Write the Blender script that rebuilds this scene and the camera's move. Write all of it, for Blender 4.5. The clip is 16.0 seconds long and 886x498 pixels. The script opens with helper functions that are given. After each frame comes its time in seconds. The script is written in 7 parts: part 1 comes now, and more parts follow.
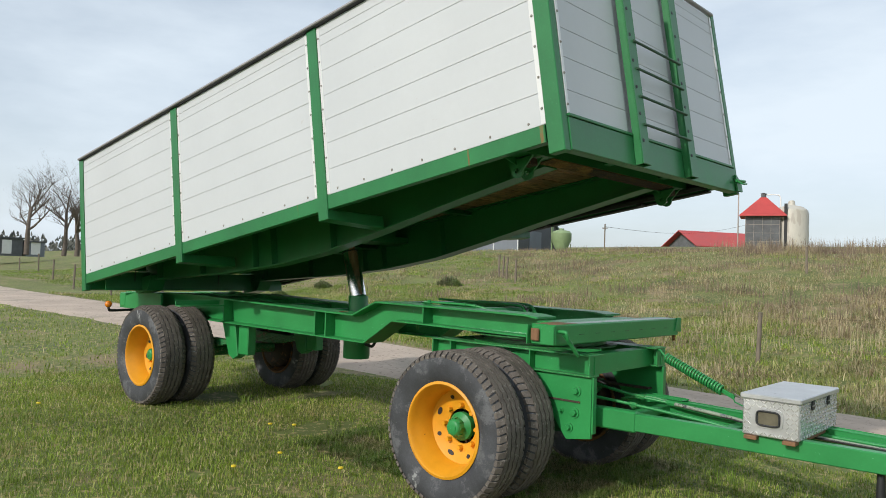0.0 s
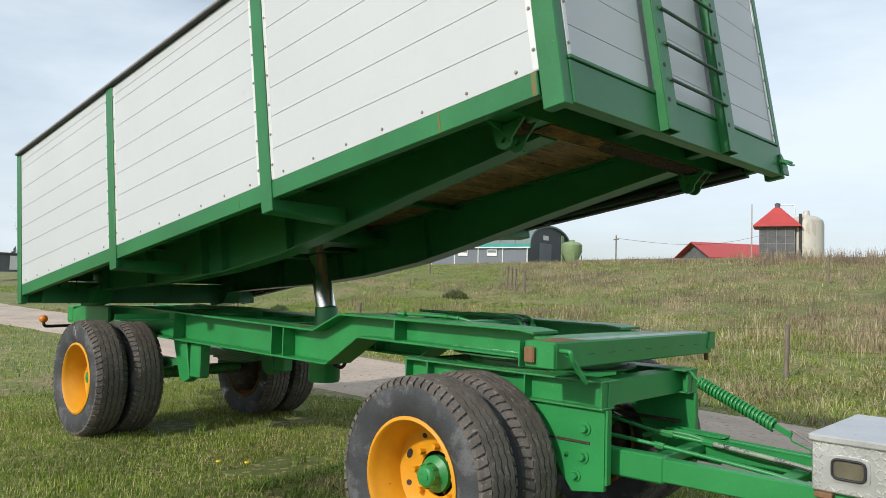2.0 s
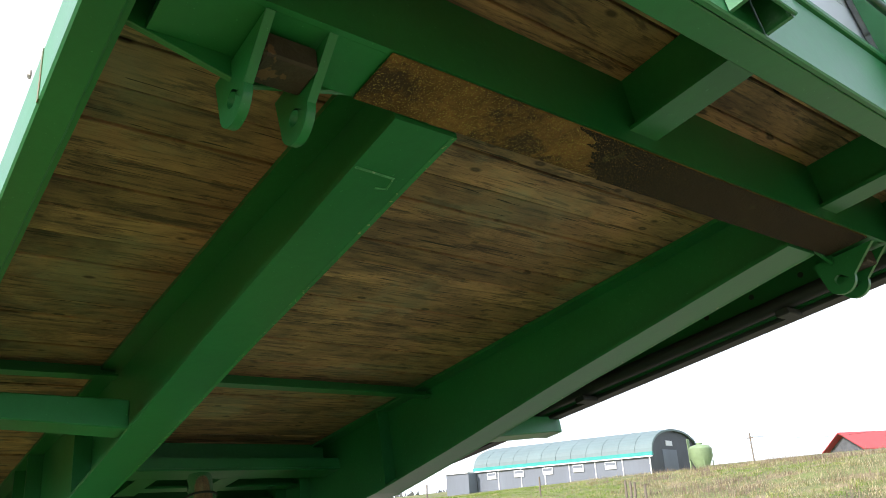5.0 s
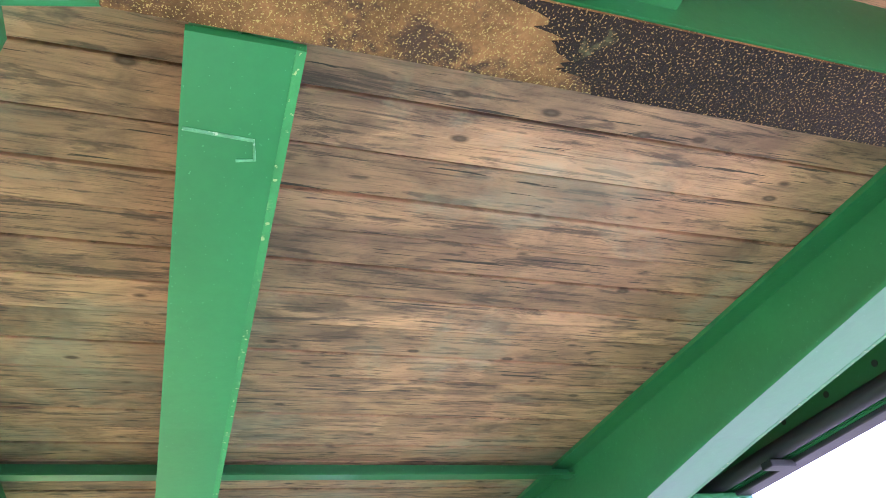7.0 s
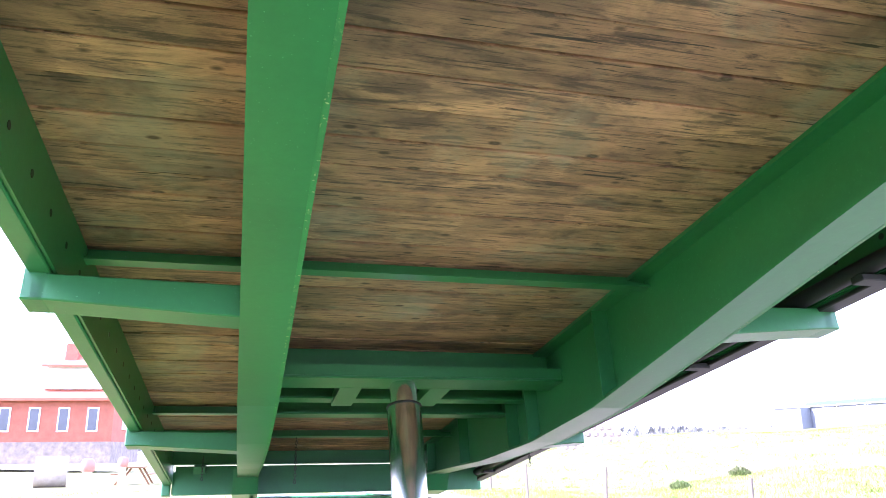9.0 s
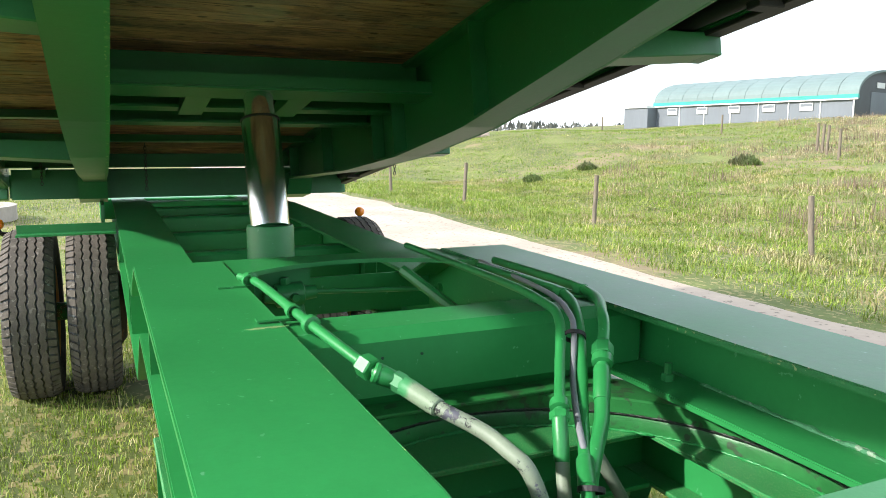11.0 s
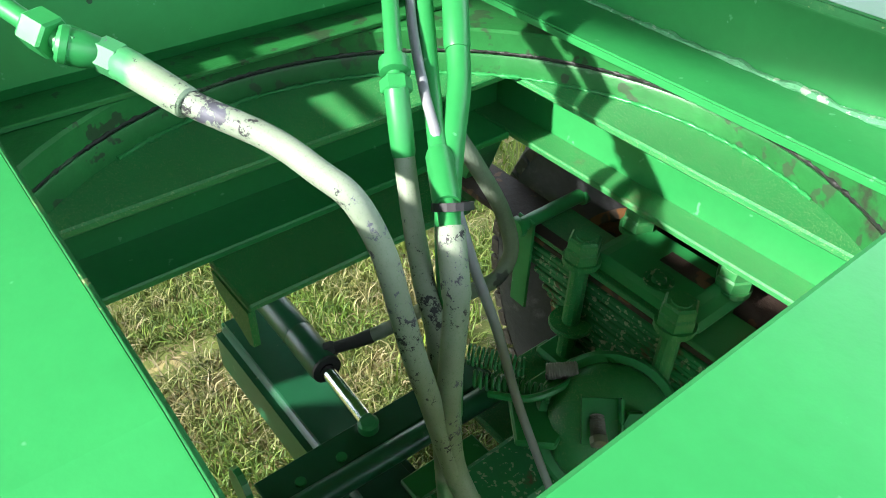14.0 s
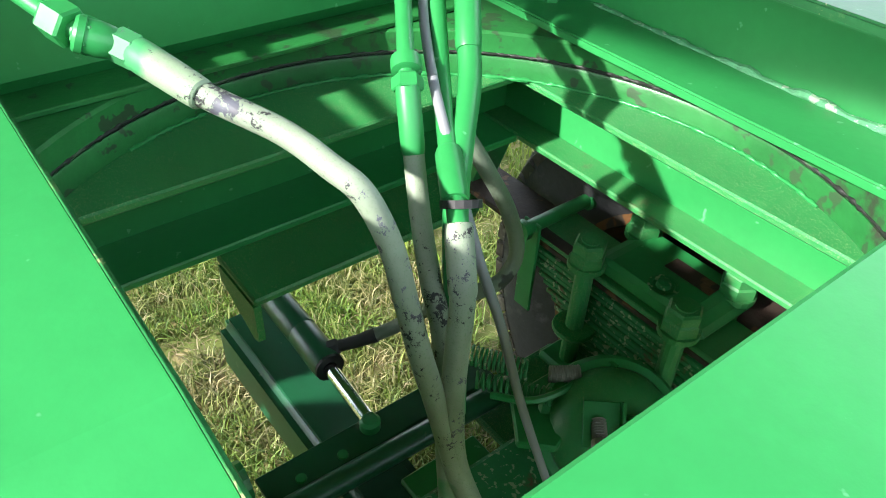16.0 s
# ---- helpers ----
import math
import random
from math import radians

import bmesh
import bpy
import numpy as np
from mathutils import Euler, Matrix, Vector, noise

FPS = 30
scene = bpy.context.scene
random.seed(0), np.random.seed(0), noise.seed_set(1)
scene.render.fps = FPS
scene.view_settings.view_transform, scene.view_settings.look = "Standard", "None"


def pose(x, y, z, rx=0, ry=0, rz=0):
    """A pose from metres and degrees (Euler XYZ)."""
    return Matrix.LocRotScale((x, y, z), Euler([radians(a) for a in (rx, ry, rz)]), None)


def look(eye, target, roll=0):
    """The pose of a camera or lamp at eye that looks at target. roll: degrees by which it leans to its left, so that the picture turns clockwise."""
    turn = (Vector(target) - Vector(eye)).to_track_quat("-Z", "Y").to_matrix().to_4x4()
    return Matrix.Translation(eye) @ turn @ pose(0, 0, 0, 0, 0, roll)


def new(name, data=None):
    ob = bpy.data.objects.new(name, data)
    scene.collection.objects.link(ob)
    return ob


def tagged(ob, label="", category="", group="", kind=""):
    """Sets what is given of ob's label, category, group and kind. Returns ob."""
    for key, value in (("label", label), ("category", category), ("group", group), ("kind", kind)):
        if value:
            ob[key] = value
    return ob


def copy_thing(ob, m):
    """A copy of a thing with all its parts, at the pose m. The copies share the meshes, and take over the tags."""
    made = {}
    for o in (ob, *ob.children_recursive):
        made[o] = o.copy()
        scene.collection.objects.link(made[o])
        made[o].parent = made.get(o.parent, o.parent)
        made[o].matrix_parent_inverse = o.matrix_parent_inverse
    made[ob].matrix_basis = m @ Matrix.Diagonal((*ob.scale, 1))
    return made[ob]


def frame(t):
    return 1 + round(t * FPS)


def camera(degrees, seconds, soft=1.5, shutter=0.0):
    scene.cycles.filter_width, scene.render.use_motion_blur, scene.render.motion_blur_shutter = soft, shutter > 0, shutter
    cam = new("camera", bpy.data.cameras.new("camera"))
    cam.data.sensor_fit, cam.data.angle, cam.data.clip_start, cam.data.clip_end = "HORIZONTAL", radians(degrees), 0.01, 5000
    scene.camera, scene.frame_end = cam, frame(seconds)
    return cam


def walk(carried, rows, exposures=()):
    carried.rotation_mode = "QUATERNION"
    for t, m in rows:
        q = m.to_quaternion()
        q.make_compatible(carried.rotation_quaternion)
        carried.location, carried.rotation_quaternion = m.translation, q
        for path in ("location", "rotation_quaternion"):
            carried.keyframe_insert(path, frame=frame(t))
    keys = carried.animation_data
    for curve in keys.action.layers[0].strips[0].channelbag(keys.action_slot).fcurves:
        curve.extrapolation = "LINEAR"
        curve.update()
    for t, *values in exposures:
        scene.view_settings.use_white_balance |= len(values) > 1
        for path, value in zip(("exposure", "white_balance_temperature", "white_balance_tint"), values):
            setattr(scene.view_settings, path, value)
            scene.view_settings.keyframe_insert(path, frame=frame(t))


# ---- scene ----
# ---------------------------------------------------------------- camera
cam = camera(61.3, 16.0, soft=0.9)


def view(eye, turn):
    """Camera pose from the eye and (yaw, pitch, roll) in degrees."""
    yaw, pitch = radians(turn[0]), radians(turn[1])
    ahead = Vector((-math.sin(yaw) * math.cos(pitch), math.cos(yaw) * math.cos(pitch), math.sin(pitch)))
    return look(eye, Vector(eye) + ahead, turn[2])


ROWS = [
    (0.0, (3.288, -4.720, 1.573), (42.30, 1.65, 1.91)),
    (0.5, (3.251, -4.673, 1.559), (42.50, 1.33, 1.88)),
    (1.0, (3.130, -4.467, 1.517), (42.71, 1.17, 1.76)),
    (1.5, (2.958, -4.123, 1.519), (42.97, 1.59, 1.58)),
    (2.0, (2.705, -3.749, 1.517), (43.15, 2.69, 1.55)),
    (2.5, (2.436, -3.294, 1.524), (43.13, 4.69, 1.47)),
    (3.0, (2.190, -2.863, 1.561), (43.32, 7.22, 1.16)),
    (3.5, (1.926, -2.483, 1.577), (43.67, 9.91, 0.44)),
    (4.0, (1.748, -2.032, 1.571), (44.88, 12.66, -0.69)),
    (4.5, (1.597, -1.695, 1.578), (47.28, 15.80, -1.77)),
    (6.8, (1.246, -0.687, 1.646), (68.16, 27.57, -4.43)),
    (7.0, (1.219, -0.671, 1.624), (69.46, 26.99, -4.05)),
    (7.5, (1.189, -0.673, 1.556), (71.88, 25.24, -3.21)),
    (8.0, (1.177, -0.675, 1.487), (73.84, 22.45, -2.13)),
    (8.2, (1.168, -0.678, 1.457), (74.37, 21.31, -1.76)),
    (10.3, (0.978, -0.643, 1.684), (71.37, 1.06, 0.33)),
    (10.5, (0.968, -0.633, 1.674), (69.86, -1.35, 0.34)),
    (11.0, (0.890, -0.601, 1.634), (65.43, -8.09, 0.28)),
    (11.5, (0.748, -0.492, 1.590), (61.04, -15.37, 0.30)),
    (12.0, (0.629, -0.394, 1.524), (57.13, -22.09, 0.40)),
    (12.5, (0.531, -0.348, 1.502), (54.53, -28.68, 0.61)),
    (13.0, (0.469, -0.329, 1.517), (52.51, -33.68, 0.86)),
    (13.5, (0.470, -0.338, 1.539), (51.17, -37.17, 1.11)),
    (14.0, (0.478, -0.345, 1.549), (50.42, -39.17, 1.54)),
    (14.5, (0.478, -0.347, 1.547), (50.30, -40.07, 1.87)),
    (15.0, (0.478, -0.350, 1.544), (50.47, -40.27, 2.15)),
    (15.5, (0.482, -0.352, 1.545), (50.70, -39.88, 2.45)),
    (16.0, (0.483, -0.354, 1.544), (50.75, -38.64, 2.68)),
]
EXPOSURES = [(0.0, 0.08, 6500, 10), (3.0, 0.2, 6500, 10), (4.5, 0.58, 6500, 10), (6.8, 3.75, 5050, 60), (8.2, 3.75, 5050, 60), (10.3, 1.45, 6400, 12), (11.0, 1.36, 6500, 10),
             (11.5, 1.25, 6500, 10), (12.2, 1.65, 6500, 10), (13.0, 2.25, 6500, 10), (16.0, 2.25, 6500, 10)]
walk(cam, [(t, view(e, a)) for t, e, a in ROWS], EXPOSURES)

# ---------------------------------------------------------------- world and sun
SUN_DIR = Vector((-0.10, -1.70, 1.0)).normalized()
world = bpy.data.worlds.new("world")
scene.world = world
world.use_nodes = True
wn, wl = world.node_tree.nodes, world.node_tree.links
wn.clear()
sky = wn.new("ShaderNodeTexSky")
sky.sky_type = "NISHITA"
sky.sun_disc = False
sky.sun_elevation = math.asin(SUN_DIR.z)
sky.sun_rotation = math.atan2(SUN_DIR.x, SUN_DIR.y)
sky.dust_density = 2.0
w_tex = wn.new("ShaderNodeTexCoord")
w_map = wn.new("ShaderNodeMapping")
w_map.inputs["Scale"].default_value = (1.0, 1.0, 3.2)
w_noise = wn.new("ShaderNodeTexNoise")
w_noise.inputs["Scale"].default_value = 1.7
w_noise.inputs["Detail"].default_value = 7.0
w_noise.inputs["Roughness"].default_value = 0.55
w_ramp = wn.new("ShaderNodeValToRGB")
w_ramp.color_ramp.elements[0].position = 0.36
w_ramp.color_ramp.elements[0].color = (0.45, 0.45, 0.45, 1)
w_ramp.color_ramp.elements[1].position = 0.66
w_ramp.color_ramp.elements[1].color = (0.93, 0.93, 0.93, 1)
w_mix = wn.new("ShaderNodeMix")
w_mix.data_type = "RGBA"
w_mix.inputs["B"].default_value = (7.3, 8.2, 9.0, 1)
w_bg = wn.new("ShaderNodeBackground")
w_bg.inputs["Strength"].default_value = 0.108
w_out = wn.new("ShaderNodeOutputWorld")
wl.new(w_tex.outputs["Generated"], w_map.inputs["Vector"])
wl.new(w_map.outputs["Vector"], w_noise.inputs["Vector"])
wl.new(w_noise.outputs["Fac"], w_ramp.inputs["Fac"])
wl.new(w_ramp.outputs["Color"], w_mix.inputs["Factor"])
wl.new(sky.outputs["Color"], w_mix.inputs["A"])
wl.new(w_mix.outputs["Result"], w_bg.inputs["Color"])
wl.new(w_bg.outputs["Background"], w_out.inputs["Surface"])

sun_data = bpy.data.lights.new("sun", "SUN")
sun_data.energy = 2.8
sun_data.angle = radians(1.6)
sun_data.color = (1.0, 0.96, 0.90)
sun = new("sun", sun_data)
sun.matrix_world = look((0, 0, 30), Vector((0, 0, 30)) - SUN_DIR)


# ---------------------------------------------------------------- materials
def material(name, color, rough=0.5, metal=0.0, var=0.12, var_scale=3.0, grain=40.0, bump=0.05, spots=None, spot_amount=0.62,
             spot_scale=30.0, stains=None, stain_amount=0.6, stain_scale=4.0, stretch=(1, 1, 1), coords="Object", random_tint=0.0, coat=0.0):
    """A painted, worn or natural surface: tone at two scales, specks and stains with shapes of their own, fine relief."""
    m = bpy.data.materials.new(name)
    m.use_nodes = True
    n, l = m.node_tree.nodes, m.node_tree.links
    bsdf = n["Principled BSDF"]
    bsdf.inputs["Metallic"].default_value = metal
    bsdf.inputs["Coat Weight"].default_value = coat
    bsdf.inputs["Coat Roughness"].default_value = 0.25
    tc = n.new("ShaderNodeTexCoord")
    mp = n.new("ShaderNodeMapping")
    mp.inputs["Scale"].default_value = stretch
    l.new(tc.outputs[coords], mp.inputs["Vector"])

    def tex(scale, detail=4.0, rough_=0.6):
        t = n.new("ShaderNodeTexNoise")
        t.inputs["Scale"].default_value, t.inputs["Detail"].default_value, t.inputs["Roughness"].default_value = scale, detail, rough_
        l.new(mp.outputs["Vector"], t.inputs["Vector"])
        return t.outputs["Fac"]

    def ramp(src, a, b):
        r = n.new("ShaderNodeMapRange")
        r.inputs["From Min"].default_value, r.inputs["From Max"].default_value = a, b
        l.new(src, r.inputs["Value"])
        return r.outputs["Result"]

    def mix(fac, a, b, mode="MIX"):
        x = n.new("ShaderNodeMix")
        x.data_type, x.blend_type = "RGBA", mode
        if isinstance(fac, float):
            x.inputs["Factor"].default_value = fac
        else:
            l.new(fac, x.inputs["Factor"])
        for key, v in (("A", a), ("B", b)):
            if isinstance(v, tuple):
                x.inputs[key].default_value = (*v, 1)
            else:
                l.new(v, x.inputs[key])
        return x.outputs["Result"]

    big, fine = tex(var_scale), tex(grain, 6.0)
    lo = tuple(c * (1 - var) for c in color)
    hi = tuple(min(1.0, c * (1 + var)) for c in color)
    col = mix(ramp(big, 0.3, 0.7), lo, hi)
    col = mix(ramp(fine, 0.3, 0.7), col, mix(1.0, col, (1 - var * 0.6,) * 3, "MULTIPLY"))
    if random_tint:
        info = n.new("ShaderNodeObjectInfo")
        r = n.new("ShaderNodeMapRange")
        r.inputs["To Min"].default_value, r.inputs["To Max"].default_value = 1 - random_tint, 1 + random_tint
        l.new(info.outputs["Random"], r.inputs["Value"])
        v = n.new("ShaderNodeVectorMath")
        v.operation = "SCALE"
        l.new(col, v.inputs[0])
        l.new(r.outputs["Result"], v.inputs["Scale"])
        col = v.outputs["Vector"]
    if stains:
        st = tex(stain_scale, 8.0, 0.7)
        col = mix(ramp(st, stain_amount, stain_amount + 0.08), col, stains)
    if spots:
        sp = tex(spot_scale, 3.0, 0.5)
        col = mix(ramp(sp, spot_amount, spot_amount + 0.03), col, spots)
    l.new(col, bsdf.inputs["Base Color"])
    rr = n.new("ShaderNodeMapRange")
    rr.inputs["To Min"].default_value, rr.inputs["To Max"].default_value = max(0.02, rough - 0.1), min(1.0, rough + 0.12)
    l.new(big, rr.inputs["Value"])
    l.new(rr.outputs["Result"], bsdf.inputs["Roughness"])
    if bump:
        b = n.new("ShaderNodeBump")
        b.inputs["Strength"].default_value = bump
        b.inputs["Distance"].default_value = 0.01
        l.new(fine, b.inputs["Height"])
        l.new(b.outputs["Normal"], bsdf.inputs["Normal"])
    return m


GREEN = material("green_paint", (0.024, 0.245, 0.064), 0.38, 0, 0.14, 2.5, 60, 0.04, (0.10, 0.34, 0.16), 0.70, 55, (0.05, 0.07, 0.035), 0.735, 5, coat=0.06)
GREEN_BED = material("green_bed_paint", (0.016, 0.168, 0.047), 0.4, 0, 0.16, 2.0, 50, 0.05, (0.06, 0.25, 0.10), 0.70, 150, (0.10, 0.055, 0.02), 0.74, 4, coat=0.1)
GREEN_SPRING = material("green_spring_paint", (0.015, 0.20, 0.055), 0.45, 0, 0.2, 6, 80, 0.1, (0.26, 0.36, 0.20), 0.585, 110, (0.13, 0.055, 0.032), 0.545, 10)
PANEL = material("white_aluminium", (0.53, 0.55, 0.56), 0.42, 0.0, 0.03, 1.3, 25, 0.012, (0.5, 0.5, 0.5), 0.74, 18, coat=0.1)
CAP_GREY = material("grey_capping", (0.33, 0.32, 0.33), 0.5, 0.2, 0.1, 4, 40, 0.03)
WORN_STEEL = material("worn_bright_steel", (0.42, 0.46, 0.44), 0.4, 0.5, 0.2, 6, 60, 0.05, (0.03, 0.21, 0.06), 0.60, 16, (0.05, 0.22, 0.08), 0.60, 7)
TRIM = material("aluminium_trim", (0.72, 0.72, 0.70), 0.35, 0.3, 0.05, 4, 40, 0.02)
BOLT = material("zinc_bolt", (0.32, 0.30, 0.27), 0.5, 0.7, 0.2, 30, 90, 0.05)
TYRE = material("tyre_rubber", (0.052, 0.055, 0.060), 0.72, 0, 0.35, 5, 70, 0.3, (0.26, 0.265, 0.26), 0.70, 11, (0.105, 0.108, 0.112), 0.53, 6)
TREAD = material("dusty_tread", (0.13, 0.112, 0.095), 0.9, 0, 0.3, 9, 90, 0.4, (0.20, 0.18, 0.155), 0.62, 35, (0.065, 0.058, 0.052), 0.60, 8)
RIM = material("yellow_rim_paint", (0.70, 0.31, 0.012), 0.42, 0, 0.08, 6, 50, 0.03, (0.35, 0.14, 0.02), 0.75, 20)
CHROME = material("chrome_rod", (0.90, 0.90, 0.91), 0.2, 1.0, 0.08, 4, 60, 0.01)
BLACK = material("black_rubber", (0.018, 0.018, 0.02), 0.6, 0, 0.2, 8, 60, 0.1)
DARK = material("dark_steel", (0.03, 0.032, 0.033), 0.6, 0.3, 0.25, 8, 50, 0.1)
RUST = material("rusty_steel", (0.215, 0.105, 0.036), 0.88, 0, 0.6, 9, 110, 0.5, (0.36, 0.25, 0.08), 0.60, 360, (0.06, 0.032, 0.02), 0.515, 7.0)
RUST.node_tree.nodes["Principled BSDF"].inputs["Specular IOR Level"].default_value = 0.2
OILY = material("oily_rusted_steel", (0.018, 0.010, 0.008), 0.8, 0, 0.5, 5, 110, 0.5, (0.34, 0.20, 0.06), 0.60, 300, (0.11, 0.10, 0.04), 0.64, 6)
OILY.node_tree.nodes["Principled BSDF"].inputs["Specular IOR Level"].default_value = 0.2
# inner rims: dirty yellow, with the shade between the wheels put into the colour
RIM_DIRTY_SHADED = material("dirty_shaded_inner_rim", (0.17, 0.075, 0.02), 0.7, 0, 0.35, 8, 50, 0.1, (0.04, 0.03, 0.02), 0.58, 12)
RUST_DARK = material("dark_rusty_drum", (0.045, 0.028, 0.02), 0.75, 0, 0.4, 8, 70, 0.3, (0.12, 0.06, 0.03), 0.6, 25)


def wood_material():
    """Old spruce planks laid across the body: grain along y, each plank with tones, knots, cracks and pale algae of its own."""
    m = bpy.data.materials.new("floor_plank")
    m.use_nodes = True
    n, l = m.node_tree.nodes, m.node_tree.links
    bsdf = n["Principled BSDF"]
    bsdf.inputs["Roughness"].default_value = 0.72
    tc, info = n.new("ShaderNodeTexCoord"), n.new("ShaderNodeObjectInfo")
    wv = n.new("ShaderNodeMath")
    wv.operation = "MULTIPLY"
    wv.inputs[1].default_value = 40.0
    l.new(info.outputs["Random"], wv.inputs[0])

    def tex(scale, detail, rough, own=True, wave=0.35):
        mp = n.new("ShaderNodeMapping")
        mp.inputs["Scale"].default_value = scale
        l.new(tc.outputs["Object"], mp.inputs["Vector"])
        t = n.new("ShaderNodeTexNoise")
        t.noise_dimensions = "4D"
        t.inputs["Scale"].default_value, t.inputs["Detail"].default_value, t.inputs["Roughness"].default_value = 1.0, detail, rough
        t.inputs["Distortion"].default_value = wave
        l.new(mp.outputs["Vector"], t.inputs["Vector"])
        if own:
            l.new(wv.outputs[0], t.inputs["W"])
        return t.outputs["Fac"]

    def ramp(src, a, b, c=0.0, d=1.0):
        r = n.new("ShaderNodeMapRange")
        for k, v in zip(("From Min", "From Max", "To Min", "To Max"), (a, b, c, d)):
            r.inputs[k].default_value = v
        l.new(src, r.inputs["Value"])
        return r.outputs["Result"]

    def mix(fac, a, b):
        x = n.new("ShaderNodeMix")
        x.data_type = "RGBA"
        l.new(fac, x.inputs["Factor"])
        for key, v in (("A", a), ("B", b)):
            if isinstance(v, tuple):
                x.inputs[key].default_value = (*v, 1)
            else:
                l.new(v, x.inputs[key])
        return x.outputs["Result"]
    grain = tex((260.0, 9.0, 20.0), 5.0, 0.7)
    vein = tex((48.0, 3.4, 8.0), 7.0, 0.78, wave=0.9)
    tone = tex((11.0, 4.0, 1.0), 6.0, 0.65, wave=0.8)
    hue = tex((2.0, 1.3, 2.0), 2.0, 0.5)
    col = mix(ramp(tone, 0.38, 0.60), (0.19, 0.102, 0.06), (0.52, 0.275, 0.14))
    col = mix(ramp(hue, 0.45, 0.66, 0.0, 0.5), col, (0.50, 0.245, 0.13))
    col = mix(ramp(vein, 0.52, 0.60, 0.0, 0.86), col, (0.075, 0.043, 0.031))
    dash = tex((32.0, 6.5, 8.0), 4.0, 0.6)
    col = mix(ramp(dash, 0.58, 0.64, 0.0, 0.7), col, (0.085, 0.048, 0.034))
    col = mix(ramp(grain, 0.50, 0.66, 0.0, 0.5), col, (0.10, 0.064, 0.042))
    algae = tex((2.4, 2.0, 2.0), 6.0, 0.68, own=False)
    col = mix(ramp(algae, 0.52, 0.66, 0.0, 0.55), col, (0.34, 0.30, 0.205))
    crack = tex((95.0, 4.0, 8.0), 3.0, 0.55)
    col = mix(ramp(crack, 0.645, 0.66, 0.0, 0.92), col, (0.03, 0.02, 0.015))
    mp = n.new("ShaderNodeMapping")
    mp.inputs["Scale"].default_value = (13.0, 6.5, 0.01)
    l.new(tc.outputs["Object"], mp.inputs["Vector"])
    vo = n.new("ShaderNodeTexVoronoi")
    vo.inputs["Scale"].default_value = 1.0
    l.new(mp.outputs["Vector"], vo.inputs["Vector"])
    col = mix(ramp(vo.outputs["Distance"], 0.15, 0.085, 0.0, 0.95), col, (0.085, 0.045, 0.026))
    col = mix(ramp(vo.outputs["Distance"], 0.06, 0.03, 0.0, 0.7), col, (0.16, 0.10, 0.06))
    # lengths along each plank, with tones of their own and wavering ends
    def calc(op, a, b=None):
        q = n.new("ShaderNodeMath")
        q.operation = op
        for i, v in enumerate((a, b)):
            if isinstance(v, float):
                q.inputs[i].default_value = v
            elif v is not None:
                l.new(v, q.inputs[i])
        return q.outputs[0]
    sep = n.new("ShaderNodeSeparateXYZ")
    l.new(tc.outputs["Object"], sep.inputs[0])
    along = calc("ADD", calc("MULTIPLY", sep.outputs["Y"], 2.6), calc("ADD", calc("MULTIPLY", info.outputs["Random"], 37.0), calc("MULTIPLY", vein, 0.5)))
    cell = calc("FLOOR", along)
    wn_ = n.new("ShaderNodeTexWhiteNoise")
    wn_.noise_dimensions = "2D"
    comb = n.new("ShaderNodeCombineXYZ")
    l.new(cell, comb.inputs["X"])
    l.new(info.outputs["Random"], comb.inputs["Y"])
    l.new(comb.outputs[0], wn_.inputs["Vector"])
    tint = n.new("ShaderNodeVectorMath")
    tint.operation = "SCALE"
    l.new(col, tint.inputs[0])
    l.new(ramp(wn_.outputs["Value"], 0.0, 1.0, 0.74, 1.12), tint.inputs["Scale"])
    col = tint.outputs["Vector"]
    own = n.new("ShaderNodeVectorMath")
    own.operation = "SCALE"
    l.new(col, own.inputs[0])
    l.new(ramp(info.outputs["Random"], 0.0, 1.0, 0.82, 1.14), own.inputs["Scale"])
    l.new(own.outputs["Vector"], bsdf.inputs["Base Color"])
    b = n.new("ShaderNodeBump")
    b.inputs["Strength"].default_value = 0.5
    b.inputs["Distance"].default_value = 0.004
    l.new(grain, b.inputs["Height"])
    l.new(b.outputs["Normal"], bsdf.inputs["Normal"])
    return m


WOOD = wood_material()
TIMBER = material("timber_block", (0.22, 0.115, 0.055), 0.8, 0, 0.3, 3, 20, 0.3, stretch=(8, 1, 1))


